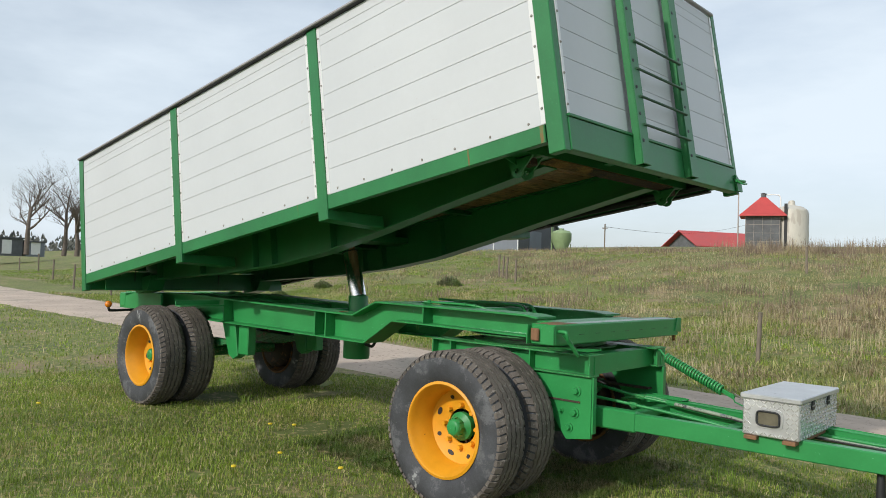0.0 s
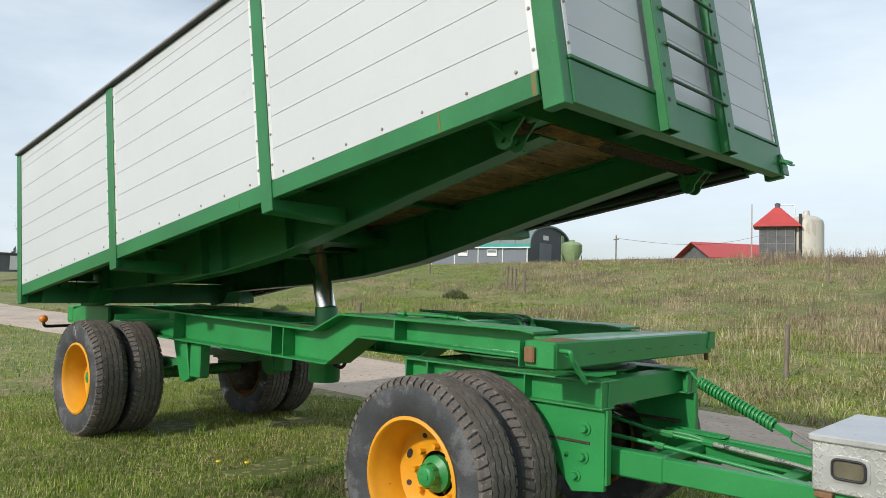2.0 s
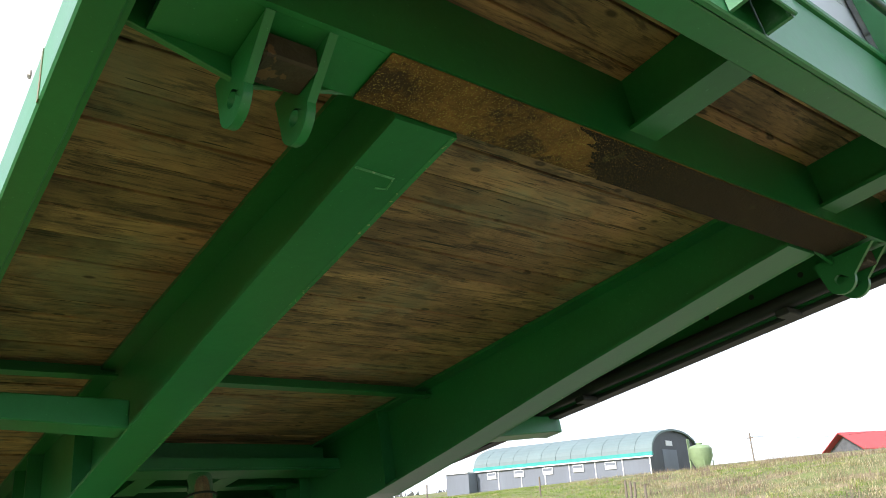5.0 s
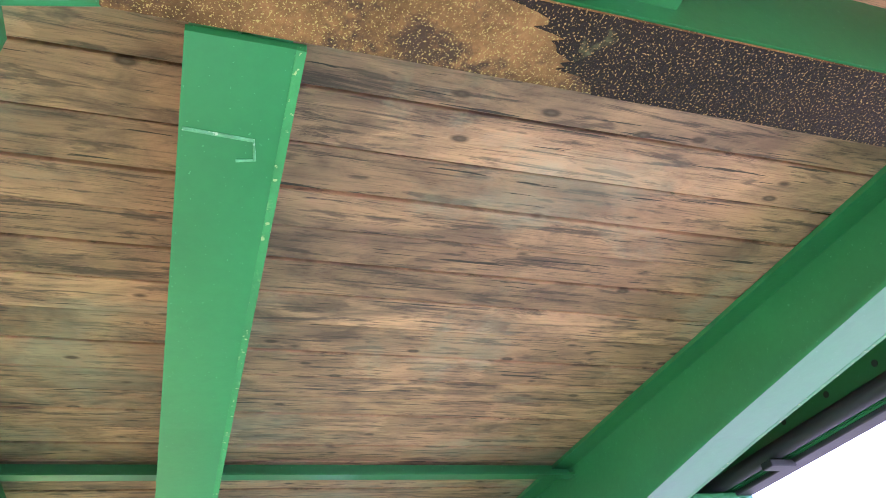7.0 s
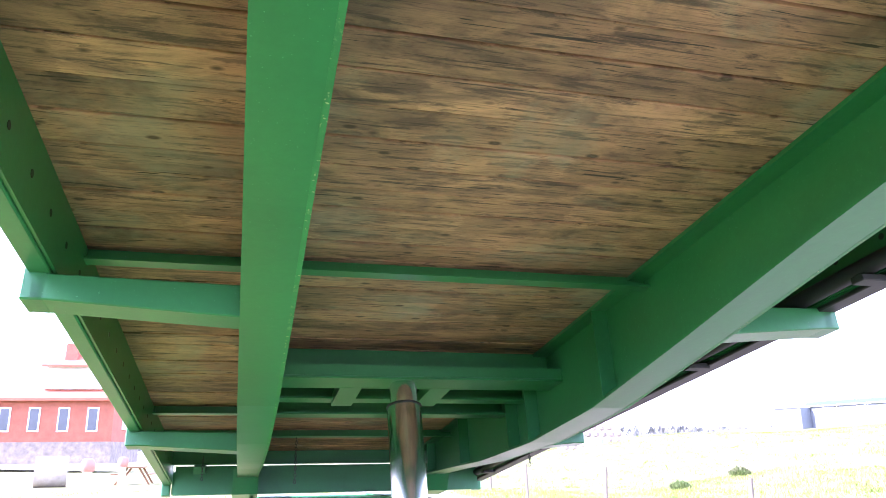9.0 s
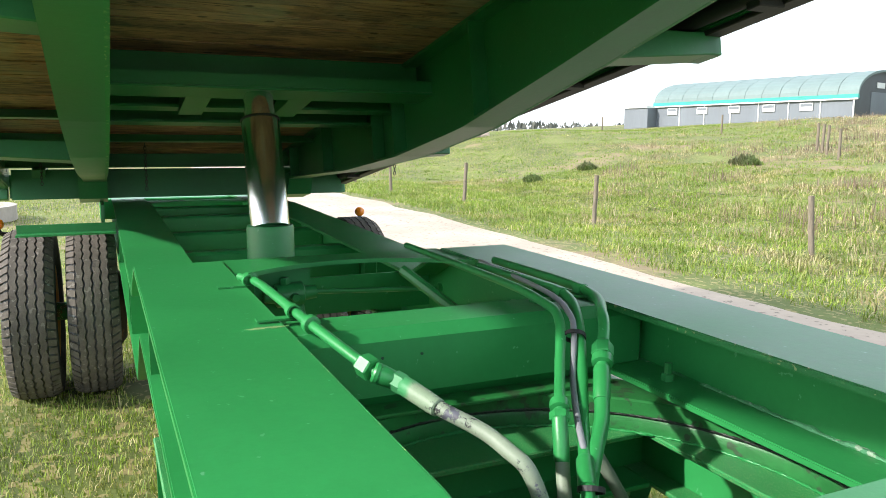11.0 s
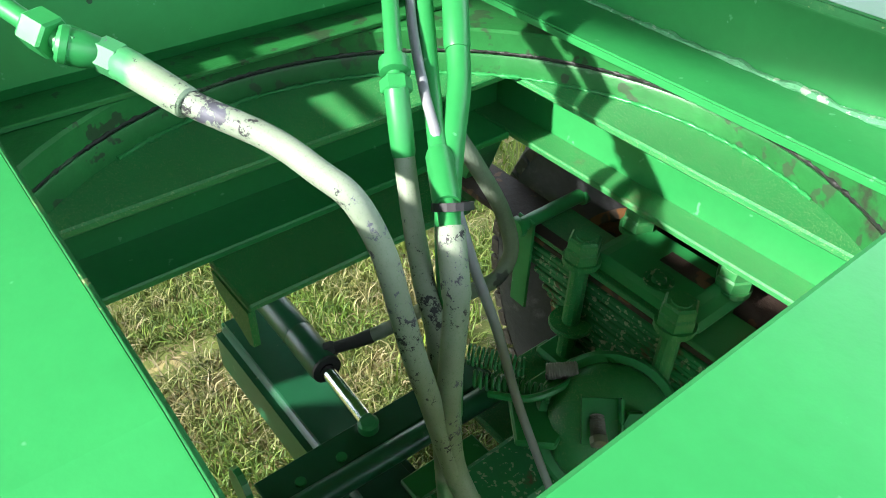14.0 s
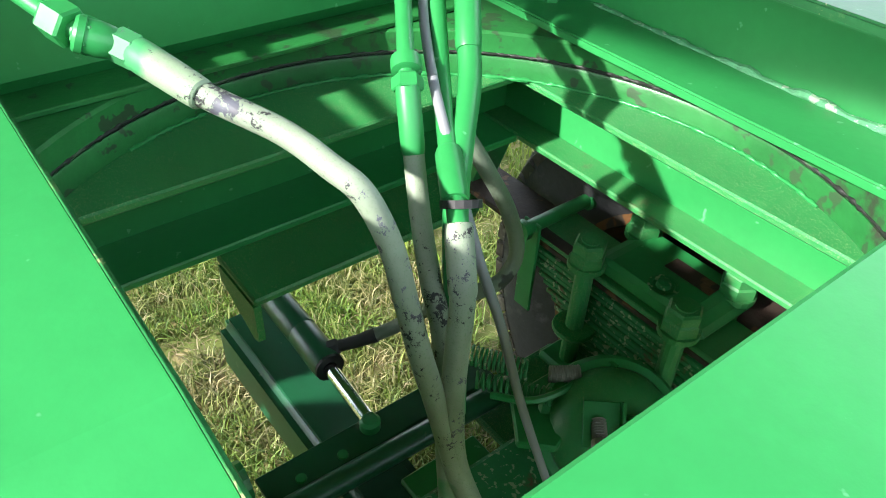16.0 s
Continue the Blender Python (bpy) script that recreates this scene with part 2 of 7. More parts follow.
def hose_material(name, base, spray, spray_at, flake_at):
    """Pale oversprayed rubber: green overspray in bands, and paint flaked off to dark rubber in clusters."""
    m = bpy.data.materials.new(name)
    m.use_nodes = True
    n, l = m.node_tree.nodes, m.node_tree.links
    bsdf = n["Principled BSDF"]
    bsdf.inputs["Roughness"].default_value = 0.55
    tc = n.new("ShaderNodeTexCoord")

    def tex(scale, detail, rough):
        t = n.new("ShaderNodeTexNoise")
        t.inputs["Scale"].default_value, t.inputs["Detail"].default_value, t.inputs["Roughness"].default_value = scale, detail, rough
        l.new(tc.outputs["Object"], t.inputs["Vector"])
        return t.outputs["Fac"]

    def span(src, a, b, c=0.0, d=1.0):
        r = n.new("ShaderNodeMapRange")
        for k, v in zip(("From Min", "From Max", "To Min", "To Max"), (a, b, c, d)):
            r.inputs[k].default_value = v
        l.new(src, r.inputs["Value"])
        return r.outputs["Result"]

    def mix(fac, a, b):
        x = n.new("ShaderNodeMix")
        x.data_type = "RGBA"
        l.new(fac, x.inputs["Factor"])
        for key, v in (("A", a), ("B", b)):
            if isinstance(v, tuple):
                x.inputs[key].default_value = (*v, 1)
            else:
                l.new(v, x.inputs[key])
        return x.outputs["Result"]
    fine = tex(520.0, 3.0, 0.6)
    col = mix(span(tex(24.0, 4.0, 0.6), 0.3, 0.7), tuple(c * 0.8 for c in base), base)
    col = mix(span(fine, 0.56, 0.66, 0.0, 0.45), col, (0.13, 0.24, 0.11))
    col = mix(span(tex(7.0, 3.0, 0.5), spray_at, spray_at + 0.05), col, spray)
    cluster = span(tex(11.0, 2.0, 0.5), 0.38, 0.66, -0.075, 0.06)
    add = n.new("ShaderNodeMath")
    add.operation = "ADD"
    l.new(cluster, add.inputs[0])
    l.new(tex(85.0, 8.0, 0.78), add.inputs[1])
    flake = span(add.outputs[0], flake_at, flake_at + 0.012)
    col = mix(flake, col, mix(span(tex(14.0, 2.0, 0.5), 0.45, 0.55), (0.022, 0.022, 0.026), (0.11, 0.115, 0.15)))
    l.new(col, bsdf.inputs["Base Color"])
    b = n.new("ShaderNodeBump")
    b.inputs["Strength"].default_value = 0.35
    b.inputs["Distance"].default_value = 0.0012
    b.invert = True
    l.new(flake, b.inputs["Height"])
    b2 = n.new("ShaderNodeBump")
    b2.inputs["Strength"].default_value = 0.12
    b2.inputs["Distance"].default_value = 0.002
    l.new(fine, b2.inputs["Height"])
    l.new(b.outputs["Normal"], b2.inputs["Normal"])
    l.new(b2.outputs["Normal"], bsdf.inputs["Normal"])
    return m


HOSE = hose_material("pale_hose", (0.27, 0.33, 0.245), (0.03, 0.25, 0.08), 0.63, 0.553)
SLEEVE = hose_material("half_sprayed_sleeve", (0.24, 0.33, 0.22), (0.05, 0.27, 0.10), 0.47, 0.62)
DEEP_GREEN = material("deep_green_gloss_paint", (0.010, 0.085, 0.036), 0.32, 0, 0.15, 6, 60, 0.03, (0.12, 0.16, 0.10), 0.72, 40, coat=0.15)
WELD = material("pale_weld_bead", (0.10, 0.36, 0.17), 0.45, 0, 0.3, 40, 200, 0.5, (0.36, 0.50, 0.36), 0.58, 70)
CHIP = material("chipped_paint_edge", (0.024, 0.21, 0.058), 0.5, 0, 0.2, 8, 90, 0.2, (0.30, 0.37, 0.16), 0.64, 90, (0.12, 0.29, 0.10), 0.58, 22)
THREAD = material("dull_zinc_thread", (0.30, 0.36, 0.28), 0.5, 0.4, 0.3, 40, 200, 0.2)
HOSE_GREY = material("grey_green_hose", (0.15, 0.19, 0.14), 0.55, 0, 0.2, 8, 160, 0.2, (0.03, 0.035, 0.03), 0.64, 18)
GREEN_DUSTY = material("speckled_green_paint", (0.022, 0.22, 0.06), 0.42, 0, 0.16, 4, 70, 0.08, (0.27, 0.40, 0.18), 0.60, 800, (0.10, 0.13, 0.06), 0.64, 9)
RUST_STREAK = material("rust_streak", (0.03, 0.17, 0.05), 0.5, 0, 0.2, 6, 60, 0.05, (0.20, 0.10, 0.025), 0.52, 14, (0.11, 0.14, 0.04), 0.45, 9, stretch=(6, 6, 0.6))
GREEN_GREASY = material("greasy_green_ring", (0.020, 0.17, 0.040), 0.4, 0, 0.3, 5, 60, 0.12, (0.03, 0.07, 0.03), 0.61, 34, (0.03, 0.035, 0.024), 0.57, 7)
DARK_GREEN = material("dark_green_surface", (0.012, 0.07, 0.028), 0.5, 0, 0.2, 8, 60, 0.05)
BARE = material("rubbed_rusty_paint", (0.23, 0.105, 0.04), 0.6, 0, 0.35, 5, 60, 0.2, (0.03, 0.20, 0.06), 0.56, 12, (0.36, 0.22, 0.12), 0.6, 4)
PRIMER = material("scraped_pale_mark", (0.20, 0.34, 0.13), 0.7, 0, 0.25, 20, 90, 0.1, (0.03, 0.22, 0.07), 0.6, 40)
CABLE = material("grey_cable", (0.22, 0.23, 0.25), 0.45, 0, 0.15, 10, 80, 0.05)
ALU_PLATE = material("aluminium_plate", (0.56, 0.565, 0.57), 0.36, 0.6, 0.14, 5, 60, 0.05, (0.36, 0.36, 0.36), 0.68, 30)
ALU_TREAD = material("raised_bright_lozenge", (0.82, 0.82, 0.82), 0.25, 0.7, 0.1, 20, 90, 0.02)
ROAD = material("gravel_track", (0.45, 0.36, 0.285), 0.95, 0, 0.16, 0.9, 14, 0.5, (0.22, 0.18, 0.14), 0.63, 14, (0.34, 0.285, 0.225), 0.56, 0.5)
POST = material("weathered_post", (0.20, 0.165, 0.125), 0.9, 0, 0.3, 4, 30, 0.4, stretch=(6, 6, 1))
GREASE = material("grease", (0.02, 0.022, 0.02), 0.5, 0, 0.4, 12, 70, 0.3, (0.05, 0.09, 0.05), 0.62, 25)


# ---------------------------------------------------------------- mesh helpers
def part(name, bm, mat, parent, label="", smooth=None):
    me = bpy.data.meshes.new(name)
    bm.to_mesh(me)
    bm.free()
    mats = mat if isinstance(mat, (list, tuple)) else [mat]
    for m in mats:
        me.materials.append(m)
    if smooth is not None:
        me.shade_smooth()
        me.set_sharp_from_angle(angle=radians(smooth))
    ob = new(name, me)
    ob.parent = parent
    if label:
        ob["label"] = label
    return ob


def thing(name, label, category, at=(0, 0, 0), group="", kind="", matrix=None):
    ob = new(name)
    ob.empty_display_size = 0.2
    ob.matrix_world = matrix if matrix is not None else Matrix.Translation(at)
    return tagged(ob, label, category, group, kind)


def single(name, bm, mat, label, category, group="", kind="", smooth=None, at=(0, 0, 0)):
    ob = part(name, bm, mat, None, "", smooth)
    ob.location = at
    return tagged(ob, label, category, group, kind)


def add_box(bm, x0, x1, y0, y1, z0, z1, bevel=0.0, m=None, mat=0):
    r = bmesh.ops.create_cube(bm, size=1.0)
    vs = r["verts"]
    for v in vs:
        v.co = Vector(((v.co.x + 0.5) * (x1 - x0) + x0, (v.co.y + 0.5) * (y1 - y0) + y0, (v.co.z + 0.5) * (z1 - z0) + z0))
    if m is not None:
        for v in vs:
            v.co = m @ v.co
    faces = {f for v in vs for f in v.link_faces}
    if mat:
        for f in faces:
            f.material_index = mat
    if bevel:
        es = list({e for v in vs for e in v.link_edges})
        out = bmesh.ops.bevel(bm, geom=es, offset=bevel, segments=1, affect="EDGES")
        if mat:
            for f in out["faces"]:
                f.material_index = mat
    return bm


def box(*a, **k):
    return add_box(bmesh.new(), *a, **k)


def add_prism(bm, pts, axis, a, b):
    """A closed outline of 2D points, pushed from a to b along an axis: 'y' takes (x, z), 'x' takes (y, z), 'z' takes (x, y)."""
    def at(p, s):
        return {"y": (p[0], s, p[1]), "x": (s, p[0], p[1]), "z": (p[0], p[1], s)}[axis]
    lo = [bm.verts.new(at(p, a)) for p in pts]
    hi = [bm.verts.new(at(p, b)) for p in pts]
    n = len(pts)
    fs = [bm.faces.new((lo[i], lo[(i + 1) % n], hi[(i + 1) % n], hi[i])) for i in range(n)]
    fs.append(bm.faces.new(lo[::-1]))
    fs.append(bm.faces.new(hi))
    bmesh.ops.recalc_face_normals(bm, faces=fs)
    return bm


def prism(pts, axis, a, b, bevel=0.0):
    bm = add_prism(bmesh.new(), pts, axis, a, b)
    if bevel:
        bmesh.ops.bevel(bm, geom=bm.edges[:], offset=bevel, segments=1, affect="EDGES")
    return bm


def add_tube(bm, path, r, sides=10, cap=True, mat=0):
    """A round tube along points; r is one radius or one for each point."""
    pts = [Vector(p) for p in path]
    rs = r if isinstance(r, (list, tuple)) else [r] * len(pts)
    rings, up = [], None
    for i, p in enumerate(pts):
        d = (pts[min(i + 1, len(pts) - 1)] - pts[max(i - 1, 0)]).normalized()
        if up is None:
            up = d.orthogonal().normalized()
        up = (up - d * up.dot(d)).normalized()
        side = d.cross(up)
        rings.append([bm.verts.new(p + rs[i] * (math.cos(2 * math.pi * k / sides) * up + math.sin(2 * math.pi * k / sides) * side)) for k in range(sides)])
    fs = []
    for a, b in zip(rings, rings[1:]):
        for k in range(sides):
            fs.append(bm.faces.new((a[k], a[(k + 1) % sides], b[(k + 1) % sides], b[k])))
    if cap:
        fs.append(bm.faces.new(rings[0][::-1]))
        fs.append(bm.faces.new(rings[-1]))
    for f in fs:
        f.material_index = mat
    return bm


def tube(path, r, sides=10, **k):
    return add_tube(bmesh.new(), path, r, sides, **k)


def curve(points, n=8):
    """Points of a smooth line through the given ones (Catmull-Rom)."""
    p = [Vector(q) for q in points]
    p = [2 * p[0] - p[1]] + p + [2 * p[-1] - p[-2]]
    out = []
    for i in range(1, len(p) - 2):
        for k in range(n):
            t = k / n
            a, b, c, d = p[i - 1], p[i], p[i + 1], p[i + 2]
            out.append(0.5 * ((2 * b) + (c - a) * t + (2 * a - 5 * b + 4 * c - d) * t * t + (3 * b - a - 3 * c + d) * t * t * t))
    return out + [p[-2]]


def add_lathe(bm, prof, sides, m=None, mat=0, closed=False):
    """Turns (radius, height) points round z."""
    rings = []
    for r, h in prof:
        ring = []
        for k in range(sides):
            co = Vector((r * math.cos(2 * math.pi * k / sides), r * math.sin(2 * math.pi * k / sides), h))
            ring.append(bm.verts.new(m @ co if m is not None else co))
        rings.append(ring)
    fs = []
    pairs = list(zip(rings, rings[1:])) + ([(rings[-1], rings[0])] if closed else [])
    for a, b in pairs:
        for k in range(sides):
            fs.append(bm.faces.new((a[k], a[(k + 1) % sides], b[(k + 1) % sides], b[k])))
    if not closed:
        if prof[0][0] > 1e-4:
            fs.append(bm.faces.new(rings[0][::-1]))
        if prof[-1][0] > 1e-4:
            fs.append(bm.faces.new(rings[-1]))
    for f in fs:
        f.material_index = mat
    bmesh.ops.recalc_face_normals(bm, faces=fs)
    return bm


def lathe(prof, sides=24, m=None, closed=False):
    return add_lathe(bmesh.new(), prof, sides, m, closed=closed)


def hexbolt(bm, at, r, h, d=(0, 0, 1), mat=0):
    q = Vector(d).to_track_quat("Z", "Y").to_matrix().to_4x4()
    return add_lathe(bm, [(r, 0), (r, h * 0.8), (r * 0.85, h)], 6, Matrix.Translation(at) @ q, mat)


# ---------------------------------------------------------------- ground
def smooth01(t):
    t = min(1.0, max(0.0, t))
    return t * t * (3 - 2 * t)


def road_near(x):
    return 2.1 + 0.006 * max(0.0, -16 - x) ** 2 / (1 + 0.06 * max(0.0, -16 - x))


def road_far(x):
    return road_near(x) + 3.45 + 0.6 * smooth01((x + 6) / 7.0)


def ground_z(x, y):
    z = 0.055 - 0.014 * max(-14.0, min(4.0, x))
    d = y + 0.16 * (x + 2.0)
    z += 3.15 * smooth01((d - 8.0) / 34.0) + 2.6 * smooth01((d - 60.0) / 30.0)
    z -= 0.28 * math.exp(-((d - 8.5) / 3.0) ** 2)
    z += 1.6 * math.exp(-(((x + 42) / 12) ** 2 + ((y - 22) / 9) ** 2))
    if y < road_near(x) - 0.5 or y > road_far(x) + 0.3:
        z += 0.05 * noise.noise((x * 0.45, y * 0.45, 0.0)) + 0.22 * noise.noise((x * 0.07, y * 0.07, 3.0)) * smooth01((math.hypot(x + 2, y) - 9) / 12)
    if y < -6:
        z += 0.35 * smooth01((-y - 6) / 20.0)
    return z


def grid_lines(a, b, near, step, grow, limit):
    """Coordinates from a to b, finely spaced round near and ever wider away from it."""
    out, s, p = [near], step, near
    while p < b:
        p += s
        out.append(p)
        if p > limit[1]:
            s *= grow
    s, p = step, near
    while p > a:
        p -= s
        out.insert(0, p)
        if p < limit[0]:
            s *= grow
    return out


xs = grid_lines(-2500, 2500, -3.0, 0.45, 1.16, (-22.0, 6.0))
ys = grid_lines(-2500, 2500, 2.0, 0.45, 1.16, (-9.0, 24.0))
bm = bmesh.new()
rows_ = [[bm.verts.new((x, y, ground_z(x, y) if math.hypot(x, y) < 400 else ground_z(x * 400 / math.hypot(x, y), y * 400 / math.hypot(x, y)))) for x in xs] for y in ys]
for r0, r1 in zip(rows_, rows_[1:]):
    for k in range(len(xs) - 1):
        bm.faces.new((r0[k], r0[k + 1], r1[k + 1], r1[k]))
GRASS = material("meadow_turf", (0.125, 0.155, 0.032), 0.95, 0, 0.4, 0.45, 9, 0.6, (0.26, 0.22, 0.09), 0.56, 13.0, (0.225, 0.165, 0.095), 0.535, 0.33)
ground = single("ground", bm, GRASS, "rough spring meadow of green and dry straw-coloured grass", "ground", kind="structure", smooth=60)

bm = bmesh.new()
edge = []
x = -70.0
while x < 60:
    n0, n1 = road_near(x) + 0.25 * noise.noise((x * 0.6, 1.0, 0)), road_far(x) + 0.25 * noise.noise((x * 0.6, 5.0, 0))
    row = []
    for j in range(9):
        y = n0 + (n1 - n0) * j / 8
        rut = -0.03 * (math.exp(-((j - 2.2) / 0.9) ** 2) + math.exp(-((j - 5.8) / 0.9) ** 2)) + 0.015 * noise.noise((x * 1.5, y * 1.5, 0))
        row.append(bm.verts.new((x, y, ground_z(x, y) + 0.05 + rut - (0.09 if j in (0, 8) else 0))))
    edge.append(row)
    x += 0.45 if -25 < x < 6 else 1.5
for r0, r1 in zip(edge, edge[1:]):
    for j in range(8):
        bm.faces.new((r0[j], r1[j], r1[j + 1], r0[j + 1]))
road = single("road", bm, ROAD, "pale sandy gravel farm track with shallow wheel ruts", "track", kind="structure", smooth=60)

# ---------------------------------------------------------------- tipping body
TILT = radians(9.5)
BED_AT = (-5.212, 0.0, 1.230)
BED = Matrix.Translation(BED_AT) @ Matrix.Rotation(-TILT, 4, "Y")
body = thing("tipper_body", "white aluminium tipping body with green frame, raised on its hydraulic ram", "trailer body", matrix=BED)
LB, HW = 6.32, 1.25
BOARDS = [0.165, 0.353, 0.551, 0.729, 0.916, 1.112, 1.309, 1.385, 1.462]


def wall_boards(parent, length_axis, a, b, side, out):
    """Boards with small joints between posts; side is the outer face's place, out its outward sign."""
    for z0, z1 in zip(BOARDS, BOARDS[1:]):
        g = 0.001
        lo, hi = (side - 0.026, side) if out > 0 else (side, side + 0.026)
        if length_axis == "u":
            part("board", box(a, b, lo, hi, z0 + g, z1 - g, bevel=0.0015), PANEL, parent)
        else:
            part("board", box(lo, hi, a, b, z0 + g, z1 - g, bevel=0.0015), PANEL, parent)


def bolt_row(parent, pts, d):
    for p in pts:
        bm = bmesh.new()
        q = Vector(d).to_track_quat("Z", "Y").to_matrix().to_4x4()
        add_lathe(bm, [(0.0085, 0), (0.0085, 0.003), (0.005, 0.006)], 8, Matrix.Translation(p) @ q)
        part("bolt", bm, BOLT, parent)


POSTS = [(-0.04, 0.05), (2.045, 2.155), (4.155, 4.265), (6.21, 6.32)]
for s in (-1, 1):
    wall = part("side_wall", box(0.05, 6.2, s * HW - (0.028 if s > 0 else -0.026), s * HW - (0.026 if s > 0 else -0.028), 0.17, 1.46), PANEL, body)
    for (p0, p1), (q0, q1) in zip(POSTS, POSTS[1:]):
        wall_boards(wall, "u", p1 + 0.004, q0 - 0.004, s * HW, s)
        for c in (p1, q0 - 0.036):
            if 0.1 < c:
                y = s * (HW + 0.002)
                part("edge_trim", box(c + 0.002, c + 0.034, min(y, y - s * 0.006), max(y, y - s * 0.006) + 0.0, 0.17, 1.455, bevel=0.001), TRIM, wall)
                if s < 0:
                    bolt_row(wall, [(c + 0.018, y, 0.26 + 0.185 * i) for i in range(7)], (0, s, 0))
        if s < 0:
            n = 7
            bolt_row(wall, [(p1 + 0.12 + (q0 - p1 - 0.24) * i / (n - 1), s * HW, 0.195) for i in range(n)], (0, s, 0))
    # lower edge channel
    bm = bmesh.new()
    add_box(bm, 0.05, 6.195, min(s * (HW - 0.055), s * (HW + 0.001)), max(s * (HW - 0.055), s * (HW + 0.001)), 0.06, 0.166, bevel=0.004)
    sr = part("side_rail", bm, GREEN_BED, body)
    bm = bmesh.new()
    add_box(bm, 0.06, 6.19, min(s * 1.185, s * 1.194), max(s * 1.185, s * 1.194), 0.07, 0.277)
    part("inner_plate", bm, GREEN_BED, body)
    for i in range(30):
        m = Matrix.Translation((0.2 + 0.2 * i, s * 1.1845, 0.17)) @ Matrix.Rotation(radians(90 * s), 4, "X")
        part("bolt_hole", lathe([(0.011, -0.0008), (0.011, 0.0008)], 8, m), BLACK, sr)
    for p0, p1 in POSTS:
        bm = bmesh.new()
        o = s * (HW + 0.012)
        add_box(bm, p0, p1, min(o, s * (HW - 0.05)), max(o, s * (HW - 0.05)), -0.015, 1.512, bevel=0.005)
        part("post", bm, GREEN_BED, body)
    # rubber lip and capping
    part("rubber_lip", box(0.0, 6.3, s * HW - 0.03, s * HW + 0.006, 1.463, 1.471, bevel=0.002), BLACK, body)
    part("top_cap", box(-0.02, 6.3, s * HW - 0.04, s * HW + 0.012, 1.4715, 1.494, bevel=0.006), CAP_GREY, body)

# front wall
front = part("front_wall", box(6.285, 6.287, -1.2, 1.2, 0.2, 1.46), PANEL, body)
for y0, y1 in ((-1.2, -0.49), (-0.34, 0.225), (0.375, 1.2)):
    wall_boards(front, "y", y0, y1, 6.315, 1)
for y in (-1.185, 1.165):
    part("edge_trim", box(6.316, 6.322, y - 0.012, y + 0.014, 0.2, 1.455, bevel=0.001), TRIM, front)
    bolt_row(front, [(6.322, y, 0.26 + 0.185 * i) for i in range(7)], (1, 0, 0))
bm = box(6.314, 6.327, -1.2, 1.2, -0.005, 0.185, bevel=0.003)
add_box(bm, 6.262, 6.3135, -1.2, 1.2, -0.005, 0.006, bevel=0.002)
add_box(bm, 6.262, 6.3135, -1.2, 1.2, 0.172, 0.185)
part("front_rail", bm, GREEN_BED, body)
part("front_lip", box(6.29, 6.335, -1.2, 1.2, 0.188, 0.206, bevel=0.003), GREEN_BED, body)
part("top_cap", box(6.302, 6.34, -1.21, 1.21, 1.4715, 1.494, bevel=0.006), CAP_GREY, body)
for y0, y1 in ((-0.465, -0.355), (0.245, 0.355)):
    bm = bmesh.new()
    add_box(bm, 6.3285, 6.373, y0, y0 + 0.008, 0.0, 1.5)
    add_box(bm, 6.3285, 6.373, y1 - 0.008, y1, 0.0, 1.5)
    add_box(bm, 6.3735, 6.381, y0, y1, 0.0, 1.5, bevel=0.002)
    up = part("ladder_post", bm, GREEN_BED, body)
    for i in range(7):
        m = Matrix.Translation((6.3815, (y0 + y1) / 2 - 0.02, 0.152 + 0.176 * i)) @ Matrix.Rotation(radians(90), 4, "Y")
        part("hole", lathe([(0.012, 0), (0.012, 0.002)], 10, m), BLACK, up)
for i in range(4):
    w = 0.262 + 0.186 * i
    part("rung", tube([(6.386, -0.40, w), (6.386, 0.285, w)], 0.0088, 10), DARK_GREEN, body, "dark green round steel rung", smooth=40)

# underside
floor_ = part("floor", box(0.03, 6.28, -1.215, 1.215, 0.312, 0.318), DARK, body)
part("deck", box(0.03, 6.28, -1.215, 1.215, 0.3185, 0.3245), WOOD, body)
u = 0.06
while u < 6.15:
    wdt = 0.126 + 0.012 * math.sin(u * 7)
    part("plank", box(u + 0.003, u + wdt - 0.003, -1.215, 1.215, 0.278 + 0.002 * math.sin(u * 31), 0.31, bevel=0.0022), WOOD, floor_)
    u += wdt


def rail_drop(u):
    """Bottom edge of the body's long beams."""
    pts = [(0.0, 0.09), (1.1, 0.0), (2.0, -0.085), (2.8, -0.125), (3.5, -0.12), (4.2, -0.06), (4.85, 0.005), (5.79, 0.082)]
    for (a, b), (c, d) in zip(pts, pts[1:]):
        if u <= c:
            return b + (d - b) * (u - a) / (c - a)
    return pts[-1][1]


